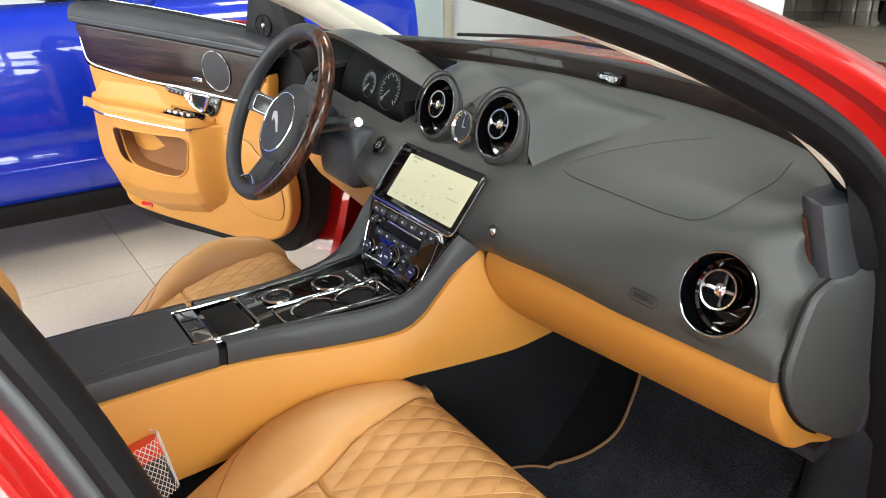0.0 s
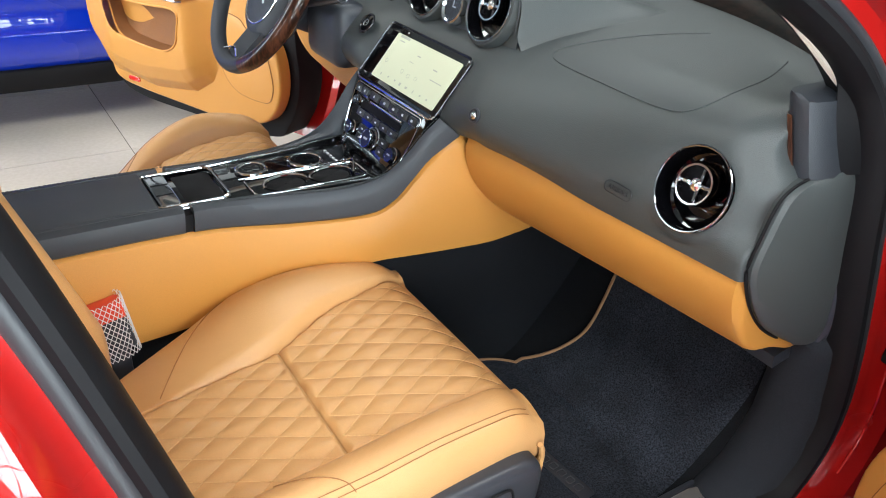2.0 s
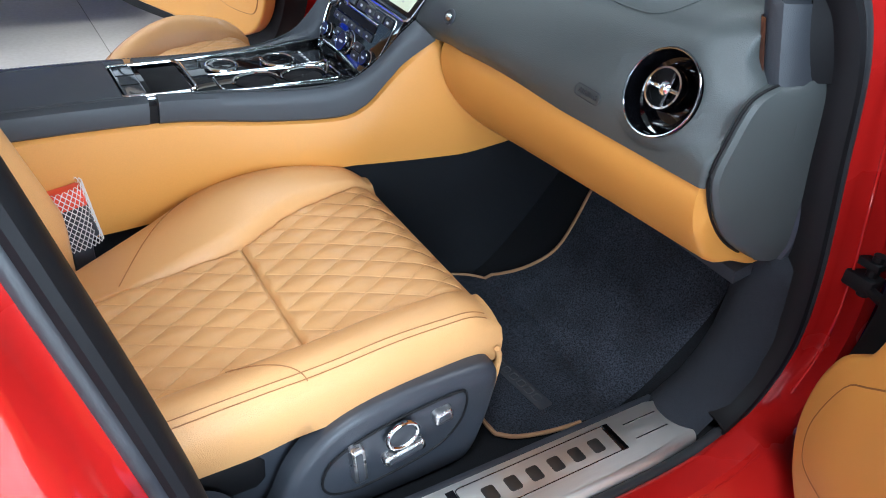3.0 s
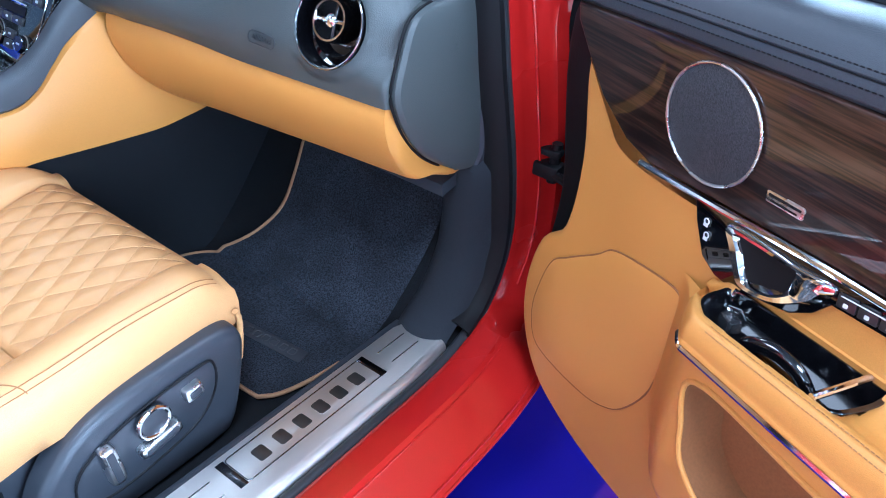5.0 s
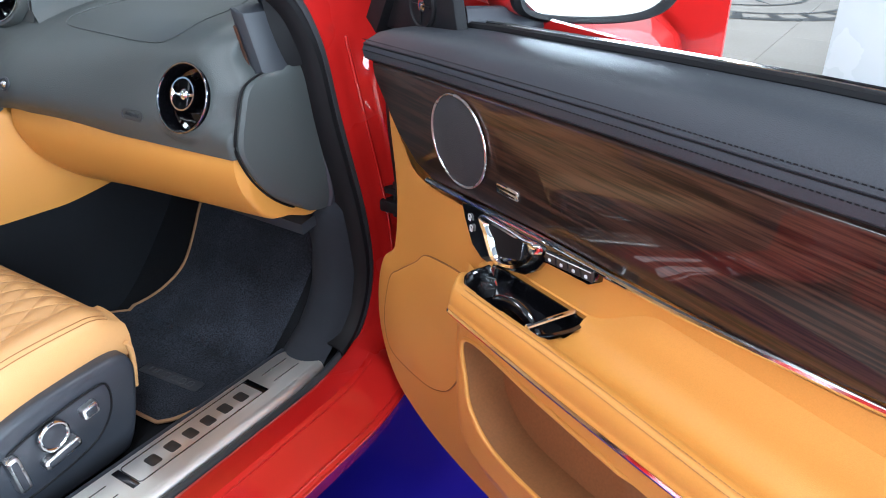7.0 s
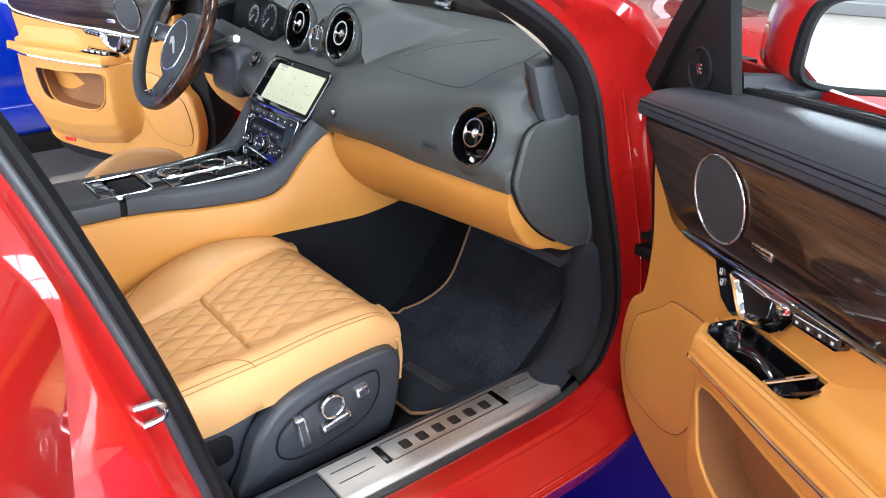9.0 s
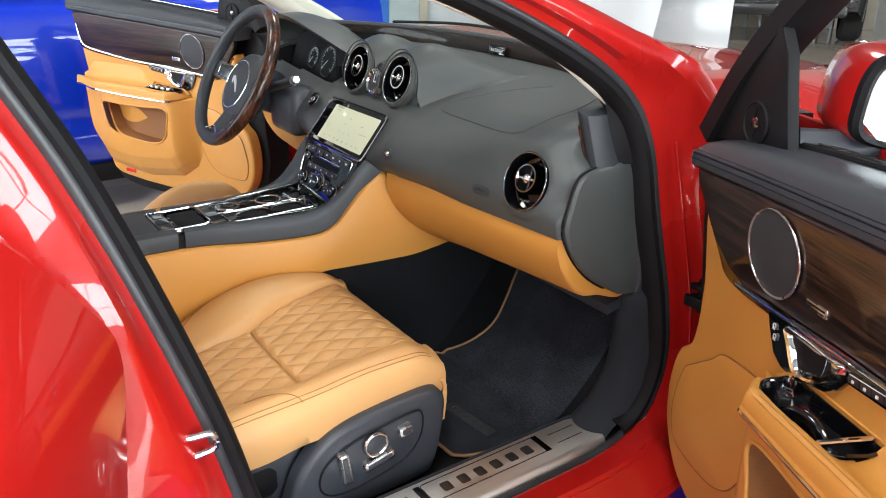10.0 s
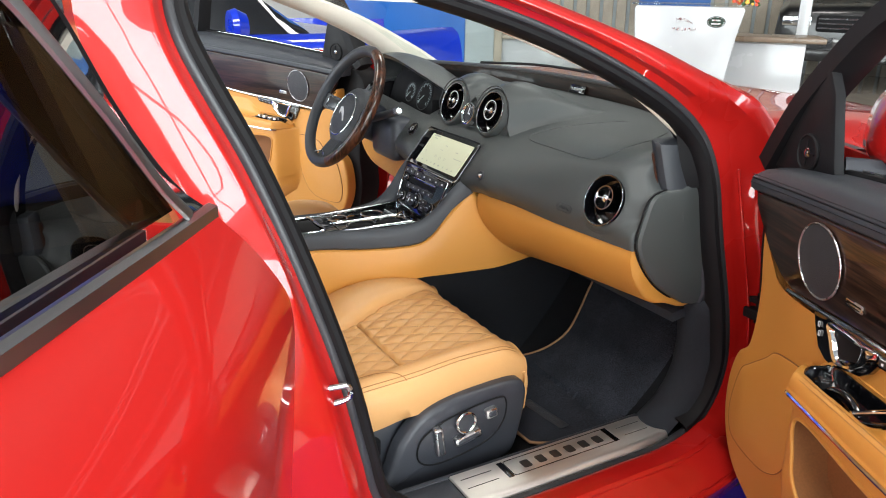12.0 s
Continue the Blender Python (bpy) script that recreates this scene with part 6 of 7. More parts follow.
    cup = pt("handle_cup", outline_plate(hb, 0.007, 0.002, 2), PIANO, None, "gloss black handle surround", at=pose(0, 0, 0.0))
    pt("handle_well", outline_plate([(0.326, 0.803), (0.340, 0.776), (0.355, 0.768), (0.400, 0.783), (0.412, 0.795), (0.405, 0.808), (0.35, 0.804)], 0.0015), SEAL, cup, at=pose(0, 0, 0.0068))
    ho_ = [(0.321, 0.812), (0.352, 0.816), (0.395, 0.817), (0.434, 0.8185), (0.428, 0.800), (0.412, 0.786), (0.392, 0.773), (0.368, 0.766), (0.352, 0.766), (0.342, 0.776), (0.331, 0.794)]
    hi_ = [(0.337, 0.807), (0.355, 0.8095), (0.380, 0.810), (0.397, 0.8105), (0.398, 0.799), (0.396, 0.788), (0.385, 0.778), (0.370, 0.7725), (0.360, 0.7725), (0.353, 0.780), (0.345, 0.794)]
    oo, ii = (spline([(a, b, 0) for a, b in h], 66, closed=True) for h in (ho_, hi_))
    rows = [[(q[0], q[1], 0.002) for q in oo], [(q[0], q[1], 0.010) for q in oo], [tuple(q * 0.8 + w * 0.2 + np.array((0, 0, 0.014))) for q, w in zip(oo, ii)], [tuple(q * 0.3 + w * 0.7 + np.array((0, 0, 0.013))) for q, w in zip(oo, ii)], [(q[0], q[1], 0.008) for q in ii], [(q[0], q[1], 0.001) for q in ii]]
    pt("pull_handle", grid(rows, closed_v=True), CHROME, cup, "chrome door pull", at=pose(0, -0.004, 0))
    for k in range(2):
        pt("lock_symbol", merge(ring(0.0028, 0.0007, 0.0002, 14), box(-0.0026, 0.0026, -0.0055, -0.002, 0, 0.0008)), MARK, cup, at=pose(0.297 + 0.004 * k, 0.796 - 0.013 * k, 0.0076))
    for k in range(4):
        b = pt("memory_button", outline_plate(rrect(0.0172, 0.0125, 0.0015), 0.0028, 0.0008), BTN, cup, at=pose(0.448 + 0.0185 * k, 0.8085 + 0.0022 * k, 0.007, 0, 0, 7))
        pt("button_mark", outline_plate(rrect(0.004, 0.0035, 0.0008), 0.0006), MARK, b, at=pose(0.448 + 0.0185 * k, 0.8065 + 0.0022 * k, 0.0098, 0, 0, 7))
    pt("button_line", tube([(0.442, 0.8125, 0.0102), (0.510, 0.8205, 0.0102)], 0.0006, 5), MARK, cup)

    # lower front panel
    lp = [(0.064, 0.537), (0.083, 0.605), (0.112, 0.632), (0.160, 0.668), (0.184, 0.689), (0.224, 0.698), (0.273, 0.703), (0.291, 0.697), (0.297, 0.682), (0.291, 0.60), (0.282, 0.554), (0.255, 0.507), (0.227, 0.485), (0.19, 0.472), (0.128, 0.467), (0.085, 0.472), (0.068, 0.495)]
    lpo = spline([(a, b, 0) for a, b in lp], 70, closed=True)[:, :2]
    lpm = lpo.mean(axis=0)
    pt("lower_panel", grid([[(lpm[0] + (a - lpm[0]) * k, lpm[1] + (b - lpm[1]) * k, d) for a, b in lpo] for k, d in ((1.0, -0.002), (0.995, 0.0022), (0.97, 0.0032), (0.6, 0.0036), (0.001, 0.0038))], closed_v=True), TAN_TRIM, None, "inset tan speaker panel")
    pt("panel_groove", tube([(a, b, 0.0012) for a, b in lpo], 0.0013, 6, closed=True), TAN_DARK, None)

    # pocket bulge below the armrest
    bz = []
    po = spline([(0.384, 0.690, 0), (0.52, 0.688, 0), (0.70, 0.684, 0), (0.735, 0.680, 0), (0.732, 0.645, 0), (0.70, 0.590, 0), (0.60, 0.570, 0), (0.46, 0.565, 0), (0.402, 0.590, 0), (0.384, 0.632, 0)], 70, closed=True)[:, :2]
    pm = po.mean(axis=0)
    for f in np.linspace(0, 1, 130):
        u = 0.280 + 0.593 * f
        dep = 0.066 * smooth(u, 0.280, 0.372) * (1 - 0.55 * smooth(u, 0.70, 0.873))
        top, bot = 0.727, np.interp(u, [0.280, 0.32, 0.40, 0.6, 0.80, 0.873], [0.56, 0.49, 0.445, 0.420, 0.440, 0.52])
        bz.append([(u, top + (bot - top) * g, dep * np.interp(g, [0, 0.012, 0.05, 0.30, 0.55, 0.75, 0.90, 1.0, 1.03], [0.3, 0.94, 1.0, 1.0, 0.98, 0.86, 0.55, 0.12, -0.1]) + 0.001) for g in np.linspace(0, 1.03, 60)])
    pocket_bm = grid(bz)
    bmesh.ops.delete(pocket_bm, geom=[fc for fc in pocket_bm.faces if inside(fc.calc_center_median().x, fc.calc_center_median().y, po)], context="FACES")
    pt("pocket_front", pocket_bm, TAN_TRIM, None, "tan leather map pocket", sharp=75)
    pt("pocket_well", grid([[(pm[0] + (a - pm[0]) * k, pm[1] + (b - pm[1]) * k, d - 0.030 * smooth(a, 0.62, 0.75) * (1 if d > 0.05 else 0.6)) for a, b in po] for k, d in ((1.005, 0.066), (1.0, 0.050), (0.97, 0.016), (0.5, 0.010), (0.02, 0.010))], closed_v=True), TAN_DARK, None, "dark tan door pocket")
    pt("pocket_rim", tube([(a, b, 0.0675 - 0.030 * smooth(a, 0.62, 0.75)) for a, b in po], 0.0030, 8, closed=True), TAN_TRIM, None)

    # armrest: a stitched roll, a shallow valley behind it, and a sunk grab recess
    well = spline([(0.345, 0.022, 0), (0.356, 0.006, 0), (0.42, 0.003, 0), (0.490, 0.003, 0), (0.503, 0.007, 0), (0.497, 0.050, 0), (0.478, 0.060, 0), (0.44, 0.0615, 0), (0.374, 0.060, 0), (0.350, 0.045, 0)], 60, closed=True)[:, :2]

    def rest_top(u):
        return 0.751 + 0.008 * smooth(u, 0.32, 0.60)

    ar, bm_ar = [], []
    for f in np.linspace(0, 1, 130):
        u = 0.318 + 0.585 * f
        dep = 0.078 * math.sqrt(max(0.0, min(1.0, (u - 0.318) / 0.045))) * (1 - 0.45 * smooth(u, 0.74, 0.903)) + 0.001
        zt, zb, rise = rest_top(u), 0.724 + 0.010 * smooth(u, 0.5, 0.9), smooth(u, 0.50, 0.60) * (1 - smooth(u, 0.84, 0.90))
        head = smooth(u, 0.318, 0.345)
        zt = zb + 0.010 + (zt - zb - 0.010) * head
        row = [(u, zb, -0.005), (u, zb, dep * 0.94), (u, zb + 0.006, dep), (u, zt - 0.012, dep * 0.995), (u, zt - 0.003, dep * 0.95), (u, zt + 0.001, dep * 0.88), (u, zt, dep * 0.78), (u, zt - 0.006, dep * 0.66), (u, zt - 0.010, dep * 0.45), (u, zt - 0.006 + 0.010 * rise, dep * 0.22), (u, zt + 0.004 + 0.026 * rise, 0.008), (u, zt + 0.010 + 0.050 * rise, -0.004)]
        ar.append(row)
        bm_ar.append(spline(row, 44))
    bm_ar = grid(bm_ar)
    bmesh.ops.delete(bm_ar, geom=[fc for fc in bm_ar.faces if fc.calc_center_median().y > 0.738 and inside(fc.calc_center_median().x, fc.calc_center_median().z, well)], context="FACES")
    pt("armrest", bm_ar, TAN_TRIM, None, "padded tan leather armrest", sharp=60)
    for k_s in (4, 5):
        pt("armrest_stitching", stitches([(r[k_s][0], r[k_s][1] + 0.0012, r[k_s][2] + 0.0004) for r in ar[14:]], 0.0042, 0.0028, 0.0005), SEAM_DARK, None)
    pt("armrest_strip", tube([(r[1][0], r[1][1] - 0.003, r[2][2] - 0.001) for r in ar[7:]], 0.0042, 8), CHROME, None, "thin chrome strip under the armrest")
    wm = well.mean(axis=0)
    pt("grab_recess", grid([[(wm[0] + (a - wm[0]) * k, (rest_top(a) - 0.0015 + 0.003 * smooth(0.02 - b, 0.0, 0.015)) * w + 0.7325 * (1 - w), wm[1] + (b - wm[1]) * k) for a, b in well] for k, w in ((1.06, 0.96), (1.05, 1.0), (1.0, 1.0), (0.98, 0.9), (0.96, 0.1), (0.93, 0.0), (0.5, 0.0), (0.001, 0.0))], closed_v=True), PIANO, None, "gloss black grab recess")
    pt("window_switch", outline_plate(rrect(0.020, 0.016, 0.004), 0.012, 0.004), BTN, None, "window switch", at=Matrix(((1, 0, 0, 0), (0, 0, 1, 0), (0, 1, 0, 0), (0, 0, 0, 1))) @ pose(0.372, 0.032, 0.734, 0, 0, 20))
    pt("switch_trim", tube([(0.361, 0.748, 0.026), (0.372, 0.7495, 0.022), (0.384, 0.748, 0.028)], 0.0012, 6), CHROME, None)
    pt("grab_arch", tube(spline([(0.396, 0.730, 0.046), (0.406, 0.744, 0.042), (0.426, 0.750, 0.038), (0.448, 0.746, 0.036), (0.466, 0.730, 0.034)], 18), 0.0075, 12, flat=0.8), PIANO, None, "gloss black grip")
    pt("recess_bar", tube([(0.486, rest_top(0.486) + 0.004, 0.002), (0.479, rest_top(0.479) + 0.0005, 0.061)], 0.0034, 10), CHROME, None, "chrome bar of the grab recess")
    m_cup = Matrix(((1, 0, 0, 0), (0.035, 0, 1, 0.7335), (0, 1, 0, 0), (0, 0, 0, 1)))
    if not with_mirror:
        for k in range(4):
            pt("window_switch", outline_plate(rrect(0.018, 0.020, 0.004), 0.009, 0.003), SATIN, None, at=m_cup @ pose(0.385 + 0.030 * k, 0.034, 0.003))

    # reflector near the lower rear corner
    pt("red_reflector", outline_plate(rrect(0.055, 0.014, 0.005), 0.004, 0.0015), RED_LAMP, None, "red safety reflector", at=pose(0.715, 0.415, 0.0))

    # window frame, sail panel and tweeter
    fr = spline([(-0.010, 0.965, -0.055), (0.055, 1.070, -0.060), (0.130, 1.160, -0.070), (0.215, 1.235, -0.080), (0.36, 1.300, -0.09), (0.55, 1.335, -0.095), (0.76, 1.325, -0.09), (0.90, 1.26, -0.08), (0.945, 1.04, -0.06)], 60)
    pt("window_frame", sweep(fr, [(-0.022, -0.026), (0.020, -0.028), (0.026, 0.0), (0.018, 0.030), (-0.014, 0.030), (-0.026, 0.004)], up=(0, 0, 1)), SEAL, None, "black window frame")
    sail = [(0.010, 0.972), (0.205, 0.992), (0.196, 1.02), (0.168, 1.120), (0.140, 1.160), (0.100, 1.115), (0.045, 1.040)]
    pt("sail_panel", outline_plate(sail, 0.016, 0.005, 2), SEAL, None, "black corner panel", at=pose(-0.010, -0.010, -0.054))
    m_tw = pose(0.114, 1.010, -0.038)
    tw = pt("tweeter", revolve([(0.031, -0.002), (0.031, 0.003), (0.028, 0.005), (0.026, 0.003), (0.001, 0.0025)], 36), SEAL, None, "round tweeter", at=m_tw)
    pt("tweeter_dome", disc(0.009, 0.004, 24, 0.003), DARKCHROME, tw, at=m_tw)
    pt("tweeter_grille", merge(*[box(-0.022, 0.022, -0.001, 0.001, 0.0035, 0.0055) if k == 0 else box(-0.001, 0.001, -0.022, 0.022, 0.0035, 0.0055) for k in range(2)]), SEAL, tw, at=m_tw)
    if with_mirror:
        # outside mirror: the glass looks along the door
        m_mi = Matrix(((0.236, 0.0, 0.972, 0.231), (0, 1, 0, 1.053), (-0.972, 0, 0.236, -0.230), (0, 0, 0, 1))) @ Matrix.Diagonal((1.0, 0.80, 1.0, 1))
        ho = spline([(-0.105, -0.060, 0), (0.0, -0.078, 0), (0.085, -0.070, 0), (0.118, -0.030, 0), (0.112, 0.045, 0), (0.07, 0.078, 0), (-0.04, 0.080, 0), (-0.10, 0.066, 0), (-0.118, 0.0, 0)], 60, closed=True)[:, :2]
        mi = pt("mirror_housing", grid([[(a * k, b * k, d) for a, b in ho] for k, d in ((1.0, 0.0), (1.05, -0.02), (1.10, -0.06), (1.03, -0.11), (0.72, -0.15), (0.001, -0.165))], closed_v=True), RED, None, "red mirror housing", at=m_mi)
        pt("mirror_rim", grid([[(a * k, b * k, d) for a, b in ho] for k, d in ((1.02, -0.012), (1.02, 0.006), (0.97, 0.012), (0.90, 0.004), (0.89, -0.006))], closed_v=True), SEAL, mi, "black mirror rim", at=m_mi)
        pt("mirror_glass", outline_plate([(a * 0.895, b * 0.885) for a, b in ho], 0.004), MIRROR, mi, "mirror glass", at=m_mi @ pose(0, 0, -0.004))
        pt("mirror_arm", tube([(0.165, 0.988, -0.070), (0.185, 0.990, -0.12), (0.195, 1.0, -0.17), (0.19, 1.01, -0.21)], [0.026, 0.024, 0.024, 0.03], 12, flat=0.5), PLASTIC, mi, "black mirror arm")
    return root


build_front_door("passenger_door", "open front door with tan lining, walnut panel and loudspeaker", DOOR_R, True)
m_left = Matrix.Diagonal((-1, 1, 1, 1)) @ DOOR_R @ pose(0.150, 0, 0) @ Matrix.Diagonal((0.935, 1, 1, 1))
build_front_door("driver_door", "open driver door with tan lining and walnut panel", m_left, False)

# ---- open rear door ----
rd = thing("rear_door", "open red rear door with dark window and chrome waist strip", "car door")
REAR = basis((0.765, -0.722, 0.0), (0.815, -0.580, 0), (0, 0, 1))     # x along the door, y up, z backwards
skin = spline([(0.26, 0.04, 0.06), (0.32, 0.070, 0.052), (0.45, 0.084, 0.042), (0.64, 0.091, 0.031), (0.72, 0.091, 0.010), (0.80, 0.087, -0.024), (0.845, 0.081, -0.052), (0.872, 0.075, -0.064), (0.893, 0.069, -0.064), (0.93, 0.054, -0.050), (0.965, 0.034, -0.038), (1.0, 0.004, -0.028)], 70)
rows = []
for a in np.linspace(0, 1.0, 50):
    row = []
    for z, out, lead in skin:                                  # height, bulge, leading edge
        u = lead + a * (0.98 - lead)
        d = u - lead
        crown = 0.036 * (1 - (1 - min(d, 0.5) / 0.5) ** 2) * smooth(1.0 - z, 0.0, 0.10)
        row.append((u, z, -out - crown + 0.030 * (1 - smooth(d, 0.0, 0.018)) ** 2))
    rows.append(row)
part("outer_skin", thicken(grid(rows), 0.006), RED, rd, "glossy red rear door skin", m=REAR)
part("inner_lining", thicken(grid([[(u, z, 0.085) for z in np.linspace(0.28, 0.99, 6)] for u in np.linspace(0.03, 0.96, 8)]), 0.02), PLASTIC, rd, "black door lining", m=REAR)
part("door_edge", thicken(grid([[(0.0, z, d) for d in (0.02, 0.085)] for z in np.linspace(0.28, 0.99, 6)]), 0.01), RED, rd, m=REAR)
part("waist_strip", sweep([(u, 1.003 + 0.012 * u, 0.004) for u in np.linspace(-0.01, 0.98, 40)], [(-0.008, -0.010), (-0.011, 0.0), (-0.006, 0.012), (0.006, 0.013), (0.007, -0.010)]), ALU, rd, "satin chrome waist strip", m=REAR)
gl = part("window", grid([[(0.02 + 0.13 * b + (0.93 - 0.17 * b) * a, 1.012 + 0.345 * b * (1 - 0.3 * abs(2 * a - 1) ** 3), 0.035 + 0.05 * b) for a in np.linspace(0, 1, 12)] for b in np.linspace(0, 1, 8)]), TINTED, rd, "dark tinted window", m=REAR)
fr = spline([(-0.005, 1.00, 0.02), (0.05, 1.06, 0.035), (0.105, 1.14, 0.05), (0.165, 1.245, 0.065), (0.24, 1.325, 0.08), (0.40, 1.350, 0.085), (0.65, 1.335, 0.08), (0.92, 1.22, 0.06), (0.98, 1.03, 0.02)], 50)
part("window_frame", tube(fr, 0.010, 10), SEAL, rd, "black window frame", m=REAR)
bar = spline([(0.0545, 1.018, 0.006), (0.098, 1.064, 0.014), (0.165, 1.150, 0.026), (0.250, 1.248, 0.042), (0.32, 1.30, 0.05)], 24)
lead = spline([(-0.003, 1.012, 0.012), (0.05, 1.06, 0.030), (0.105, 1.14, 0.045), (0.165, 1.245, 0.060), (0.225, 1.312, 0.070)], 24)
part("pillar_cover", thicken(grid([[a_ * (1 - w) + b_ * w + np.array((0, 0, -0.004)) for w in np.linspace(0, 1, 5)] for a_, b_ in zip(lead, bar)]), 0.004), PIANO, rd, "gloss black cover beside the window", m=REAR)
part("frame_trim", tube(bar + np.array((0, 0, -0.006)), 0.0075, 8, flat=0.6), ALU, rd, "satin window trim", m=REAR)


# ---- showroom ----
def plain(name, label, bm, material, category=""):
    return tagged(part(name, bm, material), label, category, "", "structure")


TILE = mat("beige_tile", (0.56, 0.50, 0.42), 0.09, var=0.05, scale=1.2, fine=0.04, fine_scale=60, coat=0.3)
JOINT = mat("tile_joint", (0.20, 0.175, 0.15), 0.6, var=0.1, scale=8)
WALL = mat("white_wall", (0.78, 0.78, 0.76), 0.6, var=0.04, scale=1.5, bump=0.2, bump_scale=120)
SLAT = mat("grey_wood_slat", (0.33, 0.29, 0.23), 0.5, var=0.2, scale=4, fine=0.15, fine_scale=90)
BLUE_WALL = mat("blue_panel", (0.012, 0.11, 0.42), 0.35, var=0.05, scale=3)
GREY_PANE = mat("grey_panel", (0.30, 0.34, 0.35), 0.25, var=0.06, scale=2)
DESK = mat("white_desk", (0.43, 0.44, 0.45), 0.25, var=0.03, scale=3, coat=0.4)
DESK_TOP = mat("brown_desk_top", (0.18, 0.13, 0.09), 0.3, var=0.15, scale=5)
DARKCAR = mat("dark_paint", (0.007, 0.007, 0.008), 0.30, 0.0, var=0.1, scale=3, coat=0.5)
GREYCAR = mat("grey_paint", (0.10, 0.095, 0.09), 0.25, 0.4, var=0.05, scale=3, coat=1.0)
# navy carries the colour of a blue reflection on the floor
NAVY = mat("navy_reflection", (0.010, 0.006, 0.14), 0.14, var=0.12, scale=1.5, coat=0.6)
STEEL = mat("painted_steel", (0.30, 0.31, 0.32), 0.4, var=0.1, scale=3)
DECAL = mat("floor_decal", (0.05, 0.055, 0.06), 0.3, var=0.1, scale=6)
PANE = glass("shop_glass", (0.96, 0.98, 0.97), clear=0.93)

floor = plain("floor", "polished beige tile floor", box(-14, 9.4, -9.4, 18, -0.14, -0.005), JOINT)
ground = plain("ground", "paved ground outside the hall", box(-80, 80, -80, 80, -0.30, -0.16), STEEL)
plain("ceiling", "grey hall ceiling", box(-14.2, 9.4, -9.4, 18.2, 6.5, 6.7), mat("grey_ceiling", (0.15, 0.155, 0.16), 0.7, var=0.06, scale=1.0))
plain("wall_north", "far white hall wall", box(-14, 9.4, 18, 18.2, 0, 6.5), WALL)
plain("wall_west", "white side wall of the hall", box(-14.2, -14, -9.4, 18, 0, 6.5), WALL)
# glazed fronts: low wall, posts and panes
for nm, a0, a1, axis in (("wall_east", -9.4, 18.0, 1), ("wall_south", -14.0, 9.4, 0)):
    bars = []
    n = int((a1 - a0) / 2.4)
    for k in range(n + 1):
        c = a0 + (a1 - a0) * k / n
        bars.append(box(9.2, 9.32, c - 0.05, c + 0.05, 0, 6.5) if axis else box(c - 0.05, c + 0.05, -9.32, -9.2, 0, 6.5))
    for z0, z1 in ((0.0, 0.12), (2.5, 2.58), (6.35, 6.5)):
        bars.append(box(9.21, 9.31, a0, a1, z0, z1) if axis else box(a0, a1, -9.31, -9.21, z0, z1))
    w = plain(nm, "glazed front of the hall in steel frames", merge(*bars), STEEL)
    g = part("pane", box(9.255, 9.262, a0, a1, 0.1, 6.4) if axis else box(a0, a1, -9.262, -9.255, 0.1, 6.4), PANE, w)
    g.visible_shadow = False
# roof beams
for k in range(7):
    y = -8.0 + 4.0 * k
    b = plain("roof_beam", "white painted steel roof beam", merge(box(-14, 9.2, y - 0.04, y + 0.04, 6.05, 6.13), box(-14, 9.2, y - 0.04, y + 0.04, 6.40, 6.48),
              *[tube([(x, y, 6.09), (x + 0.4, y, 6.44), (x + 0.8, y, 6.09)], 0.025, 6) for x in np.arange(-14, 9.0, 0.8)]), STEEL)

# the car parked alongside
bc = thing("blue_car", "glossy blue saloon car parked alongside", "car")
sec = [(0.06, 0.23), (0.01, 0.30), (0.0, 0.40), (0.012, 0.47), (0.004, 0.52), (0.004, 0.62), (0.012, 0.74), (0.032, 0.84), (0.075, 0.925), (0.15, 0.960)]
rows = []
for y in np.linspace(-3.4, 1.55, 50):
    f = (y + 3.4) / 4.95
    pin = 0.25 * smooth(f, 0.86, 1.0) + 0.22 * (1 - smooth(f, 0.0, 0.12))
    row = []
    for d, z in spline([(a, b, 0) for a, b in sec], 34)[:, :2]:
        row.append((-2.22 - d - pin, y, z + (0.02 * f if z > 0.6 else 0)))
    top = [(-2.40 - pin, 0.975), (-2.9, 1.0), (-3.3, 1.0), (-3.85 + pin, 0.975)]
    row += [(x, y, z - 0.10 * smooth(f, 0.80, 1.0)) for x, z in top]
    row += [(-6.22 - q[0] - 0.0, y, q[2]) for q in row[:34][::-1]]
    rows.append(row)
part("body", grid(rows, closed_v=True, cap=True), BLUE, bc, "glossy blue bodywork", sharp=40)
cab = []
for y, zt, w in ((-2.7, 0.98, 0.80), (-2.0, 1.32, 0.66), (-1.2, 1.43, 0.62), (-0.5, 1.42, 0.62), (0.10, 1.28, 0.66), (0.55, 1.0, 0.76)):
    cab.append([(-3.11 - w, y, 0.96), (-3.11 - w * 0.93, y, 0.5 * (0.96 + zt)), (-3.11 - w * 0.80, y, zt), (-3.11, y, zt + 0.02), (-3.11 + w * 0.80, y, zt), (-3.11 + w * 0.93, y, 0.5 * (0.96 + zt)), (-3.11 + w, y, 0.96)])
cabs = [spline([tuple(r[k]) for r in cab], 30) for k in range(7)]
part("glasshouse", grid([[cabs[k][i] for k in range(7)] for i in range(30)]), CAR_GLASS, bc, "dark glossy car windows")
part("roof", thicken(grid([[cabs[k][i] + np.array((0, 0, 0.006)) for k in (2, 3, 4)] for i in range(7, 23)]), 0.006), BLUE, bc, "blue roof")
part("centre_pillar", tube([(-2.38, -0.85, 0.96), (-2.42, -0.88, 1.18), (-2.55, -0.90, 1.42)], 0.03, 8), SEAL, bc)
